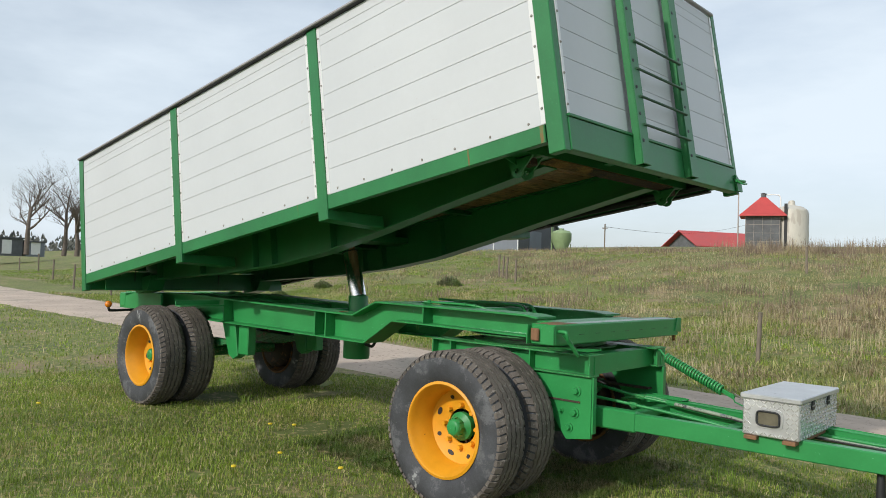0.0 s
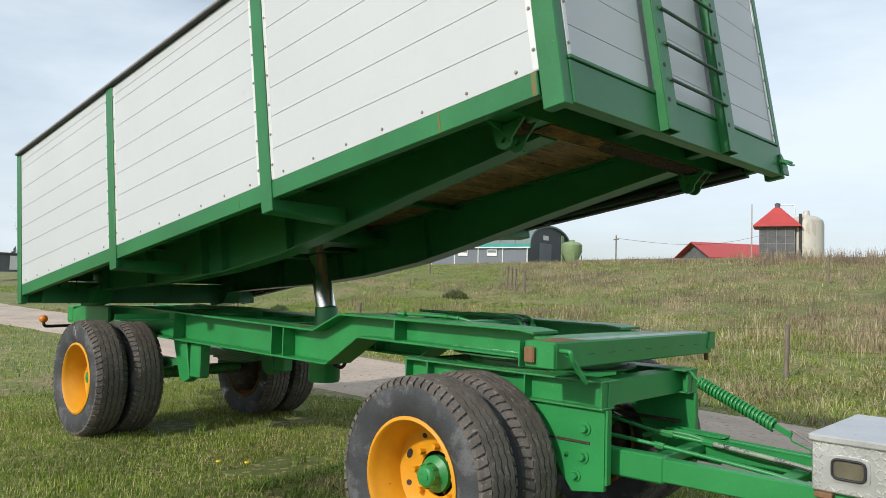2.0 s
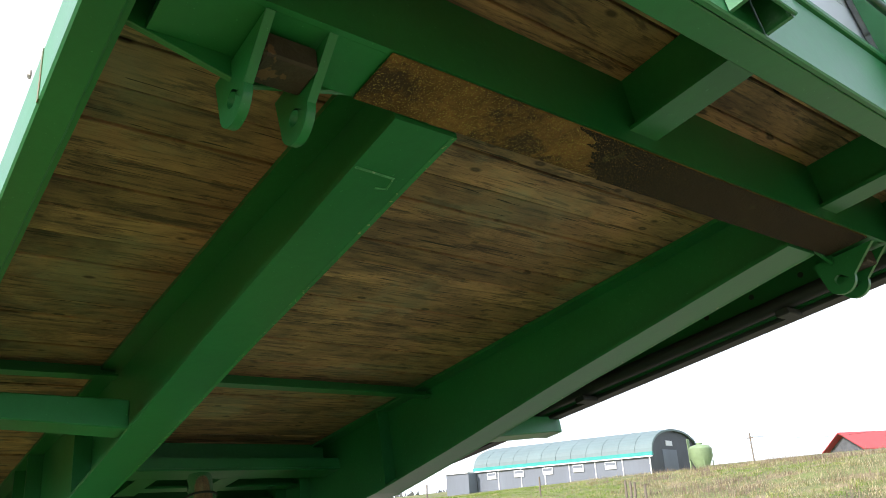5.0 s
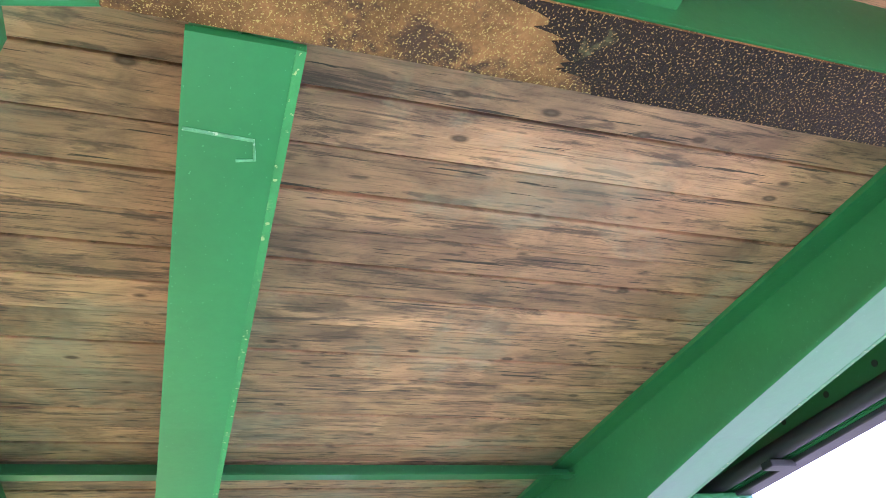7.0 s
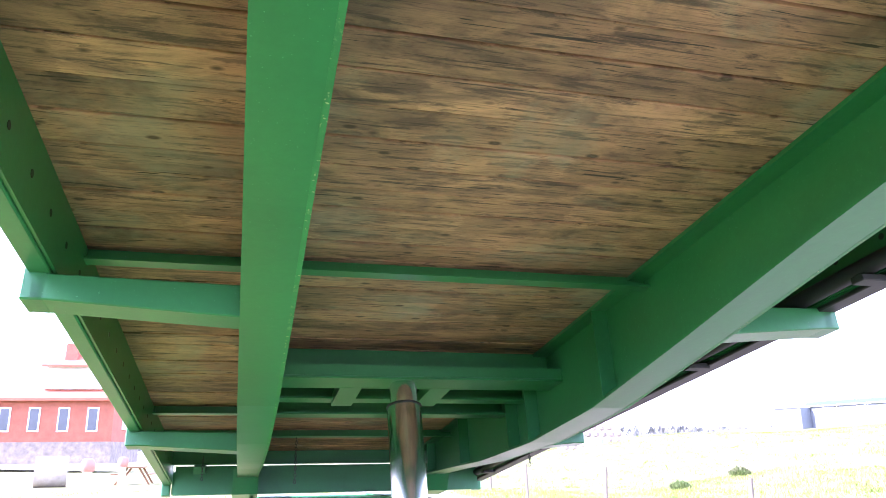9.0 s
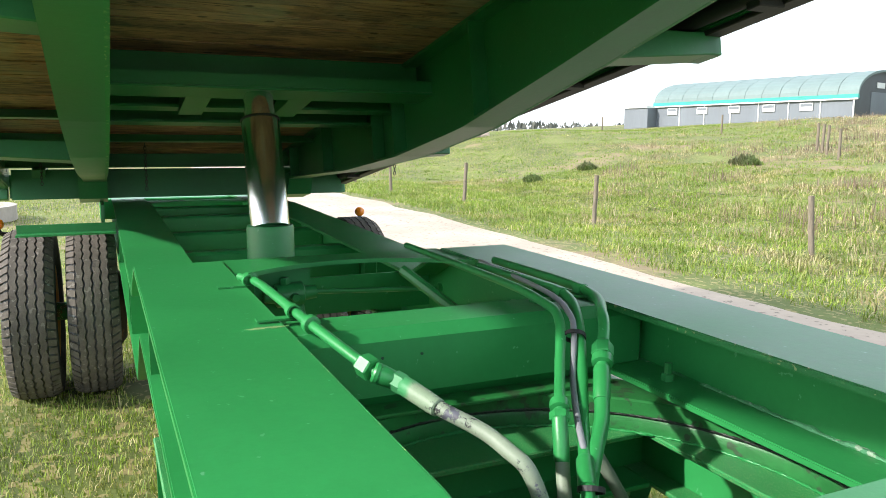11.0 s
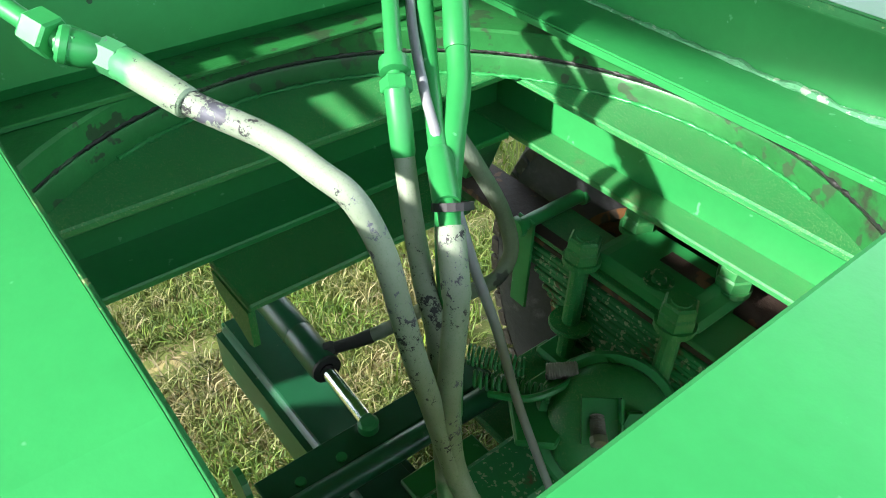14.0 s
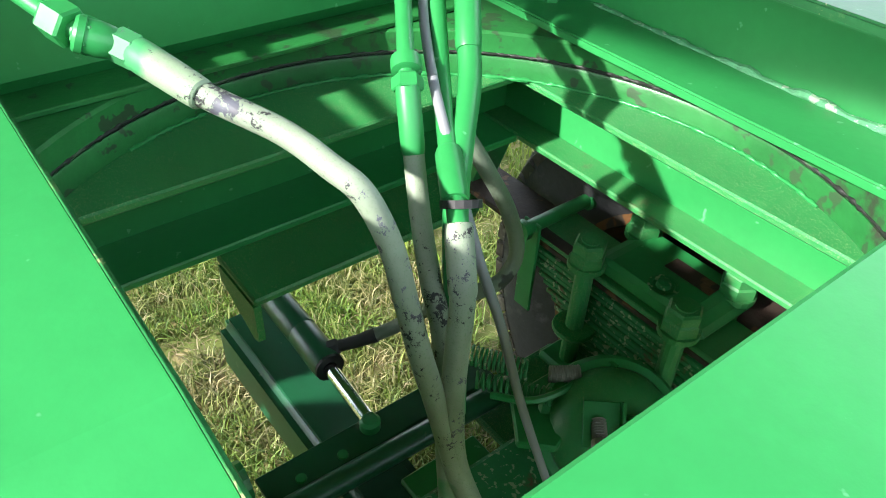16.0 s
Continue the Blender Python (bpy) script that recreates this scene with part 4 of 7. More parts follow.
# cross beams of the chassis
part("cross_tube", box(-0.55, -0.39, -RC + 0.006, RCF - 0.006, 1.1385, 1.288, bevel=0.022), GREEN, chassis)
part("tube_plate", box(-0.60, -0.352, -0.30, 0.37, 1.1305, 1.1378, bevel=0.0015), GREEN_GREASY, chassis)
for y in (-0.14, -0.06):
    part("drilled_hole", lathe([(0.003, 0), (0.003, 0.002)], 8, Matrix.Translation((-0.3885, y, 1.235)) @ Matrix.Rotation(radians(90), 4, "Y")), DARK_GREEN, chassis)
# saddle plate behind the hollow, with its curved front edge
bm = bmesh.new()
outline = [(-1.30, -0.305), (-1.30, 0.375)] + [(-1.02 - 0.16 * math.sin(math.pi * (i / 20)) ** 0.8, 0.375 - 0.68 * i / 20) for i in range(21)]
add_prism(bm, outline, "z", 1.284, 1.296)
part("saddle_plate", bm, GREEN, chassis)
part("saddle_web", box(-1.62, -1.605, -RC + 0.006, RCF - 0.006, 1.04, 1.17), GREEN, chassis)
for x in (-2.45, -3.1, -3.85, -4.55):
    t, b = beam_z(x)
    part("cross_beam", box(x - 0.05, x + 0.05, -RC + 0.006, RCF - 0.006, b + 0.05, t - 0.03, bevel=0.012), GREEN, chassis)
bm = bmesh.new()
add_prism(bm, [(-5.0, -0.305), (-5.0, 0.375)] + [(-4.72 - 0.2 * math.sin(math.pi * i / 16) ** 0.8, 0.375 - 0.68 * i / 16) for i in range(17)], "z", 1.19, 1.202)
part("rear_plate", bm, GREEN, chassis)
part("tail_beam", box(-5.72, -5.58, -0.62, 0.62, 1.02, 1.18, bevel=0.008), GREEN, chassis)
for s in (-1, 1):
    # hinge carriers over the rear axle, gussets and spring hangers
    part("hinge_carrier", prism([(-5.72, 1.0), (-4.7, 1.0), (-4.72, 1.20), (-5.2, 1.22), (-5.72, 1.12)], "y", s * 0.60 - 0.012, s * 0.60 + 0.012), GREEN, chassis)
    if s < 0:
        part("mud_bracket", prism([(-3.62, 1.135), (-3.52, 1.135), (-3.52, 1.145), (-3.61, 1.145), (-3.61, 1.19), (-3.62, 1.19)], "y", -1.02, -0.54), GREEN, chassis)
    part("spring_hanger", prism([(-3.64, 0.965), (-3.40, 0.965), (-3.33, 0.64), (-3.42, 0.60), (-3.50, 0.64)], "y", s * 0.43 - 0.05, s * 0.43 + 0.05, bevel=0.006), GREEN, chassis)
    part("spring_hanger", prism([(-5.0, 0.98), (-4.72, 0.98), (-4.85, 0.66), (-4.98, 0.66)], "y", s * 0.43 - 0.05, s * 0.43 + 0.05, bevel=0.006), GREEN, chassis)
    part("hanger_plate", box(-3.33, -3.16, s * 0.43 - 0.05, s * 0.43 + 0.05, 0.66, 0.955, bevel=0.01), GREEN, chassis)
    sp = part("leaf_spring", box(-4.9, -3.45, s * 0.43 - 0.04, s * 0.43 + 0.04, REAR_Z + 0.16, REAR_Z + 0.175), GREEN_SPRING, chassis)
    for i in range(6):
        L = 0.68 - 0.09 * i
        part("leaf", box(REAR_X - L, REAR_X + L, s * 0.43 - 0.04, s * 0.43 + 0.04, REAR_Z + 0.145 - 0.016 * i, REAR_Z + 0.158 - 0.016 * i), GREEN_SPRING, sp)
    part("brake_drum", lathe([(0.0, 0.50), (0.19, 0.50), (0.232, 0.53), (0.238, 0.54), (0.238, 0.68), (0.12, 0.68)], 28, Matrix.Translation((REAR_X, 0, REAR_Z)) @ Matrix.Rotation(radians(-90 * s), 4, "X")), RUST_DARK, chassis, smooth=35)
part("axle", tube([(REAR_X, -0.98, REAR_Z), (REAR_X, 0.98, REAR_Z)], 0.055, 12), GREEN_SPRING, chassis, smooth=40)
# light brackets at the tail with amber lamps
for s in (-1, 1):
    br = part("lamp_arm", tube(curve([(-4.86, s * 0.60, 1.04), (-4.80, s * 0.85, 1.03), (-4.70, s * 1.16, 1.03), (-4.66, s * 1.21, 1.045), (-4.66, s * 1.22, 1.07)], 5), 0.014, 8), BLACK, chassis, smooth=40)
    AMBER = bpy.data.materials.get("amber_lens") or material("amber_lens", (0.75, 0.22, 0.01), 0.2, 0, 0.1, 20, 60, 0.02, coat=0.5)
    m = Matrix.Translation((-4.66, s * 1.22, 1.10)) @ Matrix.Rotation(radians(90), 4, "Y") @ Matrix.Scale(0.8, 4)
    part("amber_lamp", lathe([(0.0, -0.035), (0.03, -0.03), (0.045, -0.01), (0.045, 0.01), (0.03, 0.03), (0.0, 0.035)], 16, m), AMBER, br, "round amber marker lamp", smooth=50)

# hydraulic ram
ram = thing("hydraulic_ram", "telescopic chrome hydraulic ram standing in a green chassis socket", "hydraulic ram")
RX = -2.07
part("socket", lathe([(0.0, 0.72), (0.12, 0.72), (0.125, 0.74), (0.125, 1.0), (0.092, 1.02), (0.092, 1.30), (0.088, 1.31), (0.08, 1.31)], 28, Matrix.Translation((RX, 0, 0))), GREEN, ram, smooth=30)
rod_top = Vector(BED @ Vector((3.02, 0.0, 0.11)))
base = Vector((RX, 0, 1.30))
d = (rod_top - base)
q = d.to_track_quat("Z", "Y").to_matrix().to_4x4()
L = d.length
part("outer_stage", lathe([(0.0, 0), (0.076, 0), (0.076, L - 0.13), (0.073, L - 0.125), (0.0, L - 0.125)], 32, Matrix.Translation(base) @ q), CHROME, ram, smooth=35)
part("wear_ring", lathe([(0.078, L - 0.128), (0.078, L - 0.12), (0.06, L - 0.119)], 32, Matrix.Translation(base) @ q), DARK, ram, smooth=35)
part("inner_stage", lathe([(0.060, L - 0.13), (0.060, L - 0.03), (0.045, L), (0.0, L)], 28, Matrix.Translation(base) @ q), CHROME, ram, smooth=35)
part("port_hose", tube(curve([(RX + 0.12, 0.0, 0.86), (RX + 0.20, 0.02, 0.85), (RX + 0.23, 0.03, 0.93), (RX + 0.18, 0.05, 1.02)], 5), 0.014, 8), BLACK, ram, smooth=40)

# ---------------------------------------------------------------- front dolly
dolly = thing("turntable_dolly", "green steel turntable dolly on leaf springs under the chassis front", "trailer dolly")
ST, SB, SC = 1.062, 0.92, 0.47
for s in (-1, 1):
    sb = part("side_beam", box(-0.61, 0.78, s * SC - 0.0045, s * SC + 0.0045, SB + 0.011, ST - 0.011), GREEN, dolly)
    for z0, z1, inner, mt in ((SB, SB + 0.011, 0.055, GREEN_DUSTY), (ST - 0.011, ST, 0.103, GREEN_DUSTY)):
        ya, yb = (s * SC + 0.065, s * SC - inner) if s > 0 else (s * SC - 0.065, s * SC + inner)
        part("flange", box(-0.61, 0.78, min(ya, yb), max(ya, yb), z0, z1, bevel=0.0025), mt, sb)
    for x in (-0.60, -0.42, 0.30, 0.765):
        part("stiffener", box(x, x + 0.01, s * SC - 0.062, s * SC + 0.062, SB + 0.011, ST - 0.011), GREEN, sb)
    # front spring hanger plate with bolts
    hp = part("hanger_plate", prism([(0.30, SB), (0.78, SB), (0.78, 0.53), (0.60, 0.50), (0.55, 0.56)], "y", s * SC - 0.012 + s * 0.028, s * SC + 0.012 + s * 0.028), GREEN, dolly)
    for x, z, r in ((0.67, 0.82, 0.035), (0.66, 0.68, 0.035), (0.62, 0.58, 0.03), (0.56, 0.68, 0.015)):
        bm = bmesh.new()
        o = s * SC + s * 0.04
        q = Vector((0, s, 0)).to_track_quat("Z", "Y").to_matrix().to_4x4()
        add_lathe(bm, [(r, 0), (r, 0.008), (0, 0.008)], 18, Matrix.Translation((x, o, z)) @ q)
        hexbolt(bm, (x, o + s * 0.008, z), r * 0.62, 0.02, (0, s, 0))
        part("bolt", bm, GREEN, hp)
    part("hanger_front", box(0.782, 0.794, s * SC - 0.016 + s * 0.02, s * SC + 0.022 + s * 0.02, 0.56, SB), GREEN, hp)
    part("rear_hanger", prism([(-0.60, SB), (-0.35, SB), (-0.46, 0.62), (-0.58, 0.62)], "y", s * SC - 0.03, s * SC + 0.03), GREEN, dolly)
    # leaf spring with clamp and U-bolts
    ls = part("leaf_spring", box(-0.62, 0.70, s * SC - 0.048, s * SC + 0.048, 0.745, 0.757, bevel=0.002), RUST_DARK, dolly)
    part("wear_plate", box(-0.235, 0.28, s * SC - 0.05, s * SC + 0.05, 0.758, 0.769, bevel=0.002), GREEN_DUSTY, ls)
    part("worn_edge", box(-0.235, -0.085, s * SC - s * 0.051, s * SC - s * 0.032, 0.7692, 0.7704) if s < 0 else box(-0.235, -0.085, SC - 0.051, SC - 0.028, 0.7692, 0.7704), RUST_DARK, ls)
    for i in range(13):
        e = 0.0 if i < 2 else 0.012 * (i - 1)
        part("leaf", box(-0.232 + e, 0.30 - e, s * SC - 0.049 + 0.002 * (i % 2), s * SC + 0.049 - 0.002 * (i % 2), 0.7315 - 0.0118 * i, 0.7415 - 0.0118 * i, bevel=0.0018), GREEN_SPRING, ls)
    part("spring_clamp", prism([(-0.095, 0.7705), (0.125, 0.7705), (0.125, 0.79), (0.095, 0.805), (-0.065, 0.805), (-0.095, 0.79)], "y", s * SC - 0.045, s * SC + 0.085 if s > 0 else s * SC + 0.045, bevel=0.008) if s > 0 else
         prism([(-0.095, 0.7705), (0.125, 0.7705), (0.125, 0.79), (0.095, 0.805), (-0.065, 0.805), (-0.095, 0.79)], "y", s * SC - 0.085, s * SC + 0.045, bevel=0.008), GREEN, ls)
    part("clamp_pocket", box(0.0, 0.085, s * SC + s * 0.035 - 0.016, s * SC + s * 0.035 + 0.016, 0.8052, 0.8062), RUST_DARK, ls)
    part("clamp_plug", lathe([(0.024, 0), (0.024, 0.003), (0.018, 0.003), (0.017, 0.001), (0.012, 0.001), (0.010, 0.009), (0, 0.01)], 18, Matrix.Translation((0.03, s * SC - s * 0.02, 0.805))), GREEN_SPRING, ls, smooth=35)
    for x in (-0.082, 0.10):
        for o in (-0.068, 0.068):
            bm = bmesh.new()
            add_tube(bm, [(x, s * SC + o, 0.46), (x, s * SC + o, 0.845)], 0.0155, 12)
            add_lathe(bm, [(0.031, 0.792), (0.031, 0.802)], 18, Matrix.Translation((x, s * SC + o, 0)))
            hexbolt(bm, (x, s * SC + o, 0.802), 0.029, 0.022)
            hexbolt(bm, (x, s * SC + o, 0.824), 0.027, 0.018)
            add_lathe(bm, [(0.016, 0.652), (0.036, 0.652), (0.038, 0.657), (0.036, 0.662), (0.016, 0.662)], 20, Matrix.Translation((x, s * SC + o, 0)))
            part("u_bolt", bm, GREEN_DUSTY, ls)
    bm = tube([(-0.215, s * SC - 0.085, 0.785), (-0.215, s * SC + 0.075, 0.785)], 0.0125, 12)
    for o in (-0.088, 0.072):
        add_tube(bm, [(-0.215, s * SC + o, 0.785), (-0.215, s * SC + o + 0.012, 0.785)], 0.019, 10)
    part("spring_band", bm, GREEN, ls, smooth=40)
    part("band_plate", box(-0.235, -0.195, s * SC - 0.062, s * SC - 0.056, 0.60, 0.795, bevel=0.002), GREEN, ls)
    part("saddle_plate", box(-0.125, 0.145, s * SC - 0.10, s * SC + 0.09, 0.565, 0.583, bevel=0.006), GREEN, ls)
    # brake drum
    part("brake_drum", lathe([(0.0, 0.535), (0.20, 0.535), (0.232, 0.55), (0.238, 0.56), (0.238, 0.68), (0.12, 0.68)], 32, Matrix.Translation((FRONT_X, 0, FRONT_Z)) @ Matrix.Rotation(radians(-90 * s), 4, "X")), RUST_DARK, dolly, smooth=35)
part("axle", box(FRONT_X - 0.055, FRONT_X + 0.055, -0.56, 0.56, FRONT_Z - 0.055, FRONT_Z + 0.055, bevel=0.012), GREEN_SPRING, dolly)
# rear cross channel and front cross plate of the dolly
cc = part("cross_channel", box(-0.376, -0.366, -SC + 0.006, SC - 0.006, 0.932, 1.050), GREEN, dolly)
part("flange", box(-0.46, -0.245, -SC + 0.07, SC - 0.108, 1.050, ST, bevel=0.0025), GREEN_DUSTY, cc)
part("flange", box(-0.46, -0.275, -SC + 0.07, SC - 0.058, SB, 0.932, bevel=0.0025), GREEN, cc)
part("cross_lip", box(-0.56, -0.55, -SC, SC, SB, ST), GREEN, dolly)
bm = bmesh.new()
add_box(bm, 0.70, 0.712, -SC, SC, 0.92, 1.05)
add_box(bm, 0.60, 0.70, -SC, SC, 1.038, 1.05)
part("front_channel", bm, GREEN, dolly)
# cylinder bracket plate, box beam, steering cylinder and tie bar
part("bracket_plate", box(-0.30, -0.185, -0.105, 0.26, 0.895, 0.907, bevel=0.003), GREEN_DUSTY, dolly)
part("bracket_leg", prism([(-0.29, 0.895), (-0.187, 0.895), (-0.187, 0.835), (-0.20, 0.83), (-0.29, 0.87)], "y", -0.107, -0.097), GREEN_DUSTY, dolly)
bm = box(-0.57, 0.40, -0.045, 0.075, 0.42, 0.545)
bmesh.ops.bevel(bm, geom=bm.edges[:], offset=0.02, segments=3, affect="EDGES")
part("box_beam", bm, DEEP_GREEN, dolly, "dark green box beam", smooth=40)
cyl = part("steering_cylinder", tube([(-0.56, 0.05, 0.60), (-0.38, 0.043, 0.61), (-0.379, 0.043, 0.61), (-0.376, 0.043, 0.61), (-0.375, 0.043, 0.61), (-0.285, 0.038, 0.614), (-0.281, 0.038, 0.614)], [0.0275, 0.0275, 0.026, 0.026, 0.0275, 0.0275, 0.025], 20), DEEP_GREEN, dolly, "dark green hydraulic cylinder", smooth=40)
part("gland", lathe([(0.013, 0), (0.0255, 0), (0.0255, 0.006), (0.013, 0.006)], 20, look((-0.281, 0.038, 0.614), (-0.38, 0.043, 0.61)), closed=True), BLACK, cyl, smooth=40)
part("cylinder_rod", tube([(-0.30, 0.039, 0.613), (-0.155, 0.032, 0.612)], 0.0125, 14), CHROME, cyl, smooth=40)
bm = tube([(-0.30, 0.055, 0.63), (-0.275, 0.095, 0.645), (-0.262, 0.12, 0.655)], [0.010, 0.011, 0.013], 10)
hexbolt(bm, (-0.302, 0.052, 0.628), 0.014, 0.018, (0.5, 0.8, 0.3))
part("fitting", bm, BLACK, cyl, smooth=40)
part("cylinder_hose", tube(curve([(-0.264, 0.115, 0.653), (-0.245, 0.15, 0.672), (-0.19, 0.175, 0.74), (-0.11, 0.193, 0.822), (-0.10, 0.236, 0.834), (-0.10, 0.259, 0.874), (-0.10, 0.234, 0.955), (-0.10, 0.183, 1.046), (-0.12, 0.15, 1.11)], 7), 0.0115, 12), HOSE_GREY, cyl, smooth=50)
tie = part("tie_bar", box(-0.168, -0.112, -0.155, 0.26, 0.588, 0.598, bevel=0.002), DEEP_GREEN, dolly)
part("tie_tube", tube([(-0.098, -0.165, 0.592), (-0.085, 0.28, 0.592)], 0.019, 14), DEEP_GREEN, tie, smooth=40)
part("rod_eye", lathe([(0.0, 0), (0.017, 0), (0.017, 0.014), (0.012, 0.018), (0.0, 0.018)], 14, Matrix.Translation((-0.148, 0.032, 0.598))), GREEN, tie, smooth=35)
bm = bmesh.new()
add_prism(bm, [(-0.165 + 0.03 * math.cos(2 * math.pi * k / 14), 0.605 + 0.042 * math.sin(2 * math.pi * k / 14)) for k in range(14)], "y", -0.178, -0.168)
part("end_lug", bm, GREEN, tie)
for y in (-0.10, -0.03):
    bm = bmesh.new()
    add_lathe(bm, [(0.009, 0), (0.008, 0.003), (0.0, 0.004)], 10, Matrix.Translation((-0.128, y, 0.598)))
    part("weld_spot", bm, GREEN, tie)
part("cross_plate", box(-0.05, 0.33, 0.02, 0.16, 0.575, 0.586, bevel=0.003), GREEN, dolly)
# brake chamber with clamp band, big bolt and a hose clip
ax_ = Vector((0.52, -0.44, 0.72)).normalized()
face = Vector((0.135, 0.262, 0.70))
bc = face - ax_ * 0.125
m = Matrix.Translation(bc) @ ax_.to_track_quat("Z", "Y").to_matrix().to_4x4()
ch = part("brake_chamber", lathe([(0.0, -0.06), (0.05, -0.06), (0.085, -0.03), (0.098, 0.0), (0.10, 0.03), (0.094, 0.052), (0.094, 0.07), (0.092, 0.085), (0.085, 0.10), (0.068, 0.114), (0.045, 0.122), (0.0, 0.125)], 36, m), GREEN_DUSTY, dolly, "round green brake chamber", smooth=50)
part("clamp_band", lathe([(0.094, 0.045), (0.106, 0.046), (0.111, 0.052), (0.111, 0.07), (0.106, 0.077), (0.094, 0.078)], 36, m, closed=True), GREEN, ch, smooth=35)
bm = bmesh.new()
hexbolt(bm, (0, 0, 0), 0.021, 0.024)
bmesh.ops.transform(bm, matrix=m @ Matrix.Translation((0.022, 0.010, 0.119)), verts=bm.verts[:])
part("chamber_bolt", bm, GREEN, ch)
bm = box(-0.05, 0.002, -0.02, 0.045, 0.118, 0.124, bevel=0.001)
add_box(bm, 0.002, 0.006, -0.03, 0.045, 0.112, 0.142)
bmesh.ops.transform(bm, matrix=m, verts=bm.verts[:])
part("clip_bracket", bm, GREEN, ch)
bm = bmesh.new()
q = m @ Matrix.Translation((-0.028, 0.005, 0.128)) @ Matrix.Rotation(radians(60), 4, "X")
for i in range(8):
    add_lathe(bm, [(0.009, -0.016 + 0.004 * i), (0.0115, -0.0145 + 0.004 * i), (0.009, -0.013 + 0.004 * i)], 12, q)
add_lathe(bm, [(0.013, 0.016), (0.013, 0.026), (0.008, 0.028)], 8, q)
part("hose_clip", bm, BOLT, ch, "worm-drive hose clip with bare metal")
# slack adjuster, levers and return springs
part("adjuster_arm", prism([(-0.02, 0.20), (0.05, 0.15), (0.09, 0.19), (0.05, 0.30), (0.01, 0.33), (-0.02, 0.29)], "z", 0.665, 0.679, bevel=0.003), GREEN, dolly)
part("adjuster_lip", tube(curve([(-0.03, 0.17, 0.69), (0.02, 0.20, 0.705), (0.04, 0.25, 0.715), (0.03, 0.30, 0.71)], 5), 0.006, 8), GREEN, dolly, smooth=40)
part("anchor_tab", prism([(0.02, 0.70), (0.07, 0.70), (0.065, 0.735), (0.03, 0.735)], "y", 0.325, 0.331), GREEN, dolly)
part("axle_pad", box(-0.14, 0.16, 0.20, 0.42, 0.545, 0.562, bevel=0.004), GREEN_DUSTY, dolly)
for c0, c1, r, wire, mt in (((-0.085, 0.175, 0.725), (-0.015, 0.225, 0.722), 0.0145, 0.0026, GREEN_SPRING), ((-0.06, 0.165, 0.70), (0.03, 0.235, 0.698), 0.012, 0.0026, GREEN), ((0.005, 0.25, 0.715), (0.035, 0.285, 0.722), 0.011, 0.0024, BOLT)):
    c0, c1 = Vector(c0), Vector(c1)
    ax_ = (c1 - c0).normalized()
    u_ = ax_.orthogonal().normalized()
    v_ = ax_.cross(u_)
    path = [c0 + (c1 - c0) * i / 110 + r * (math.cos(i * 0.72) * u_ + math.sin(i * 0.72) * v_) for i in range(111)]
    part("return_spring", tube(path, wire, 6), mt, dolly, "tight steel coil spring", smooth=60)
# turntable: two angle rings with a greasy joint, grease lumps and weld beads
ring_at = Matrix.Translation((0.045, 0.02, 0))
for prof, mt, nm in (([(0.437, 1.099), (0.455, 1.099), (0.455, 1.121), (0.56, 1.121), (0.56, 1.1295), (0.441, 1.1295), (0.437, 1.126)], GREEN_GREASY, "upper_ring"),
                     ([(0.440, 1.0925), (0.456, 1.0925), (0.456, 1.099), (0.440, 1.099)], GREASE, "grease_gap"),
                     ([(0.436, 1.0625), (0.54, 1.0625), (0.54, 1.071), (0.456, 1.071), (0.456, 1.0925), (0.438, 1.0925), (0.436, 1.089)], GREEN_GREASY, "lower_ring")):
    part(nm, lathe(prof, 96, ring_at, closed=True), mt, dolly, smooth=35)
rnd = random.Random(4)
for a0, a1, nm, z, rr, mt in ((1.2, 3.6, "weld_bead", 1.063, 0.434, GREEN), (0.4, 5.9, "grease_bead", 1.0965, 0.438, GREASE)):
    n = int((a1 - a0) / 0.012)
    path = [(0.045 + rr * math.cos(a0 + 0.012 * i), 0.02 + rr * math.sin(a0 + 0.012 * i), z + 0.0015 * rnd.random()) for i in range(n)]
    part(nm, tube(path, [0.0018 + 0.0028 * rnd.random() ** 2 for _ in path], 6), mt, dolly, smooth=60)

# ---------------------------------------------------------------- drawbar
drawbar = thing("drawbar", "green steel A-frame drawbar reaching forward from the dolly", "drawbar")
for s in (-1, 1):
    a, b = Vector((0.80, s * 0.355, 0.655)), Vector((3.4, s * 0.13, 0.63))
    m = look(a, b)
    L = (b - a).length
    part("arm", box(-0.035, 0.035, -0.055, 0.055, -L, 0, bevel=0.006, m=m), GREEN, drawbar)
    part("arm_plate", box(-0.04, 0.04, -0.066, 0.066, -0.22, 0.10, bevel=0.01, m=m), GREEN, drawbar)
    part("pivot_sleeve", tube([(0.66, s * 0.30, 0.67), (0.66, s * 0.46, 0.67)], 0.04, 14), GREEN, drawbar, smooth=40)
part("cross_tie", box(0.86, 0.93, -0.36, 0.36, 0.63, 0.68, bevel=0.006), GREEN, drawbar)
part("cross_tie", box(1.42, 1.50, -0.30, 0.30, 0.60, 0.645, bevel=0.006), GREEN, drawbar)
part("centre_plate", box(2.2, 3.3, -0.14, 0.14, 0.60, 0.612, bevel=0.003), GREEN, drawbar)
part("pipe", tube(curve([(0.50, -0.30, 0.75), (0.62, -0.25, 0.757), (0.95, -0.215, 0.735), (1.4, -0.20, 0.70), (1.75, -0.18, 0.665), (2.3, -0.13, 0.66), (3.2, -0.08, 0.655)], 6), 0.0105, 10), GREEN, drawbar, smooth=40)
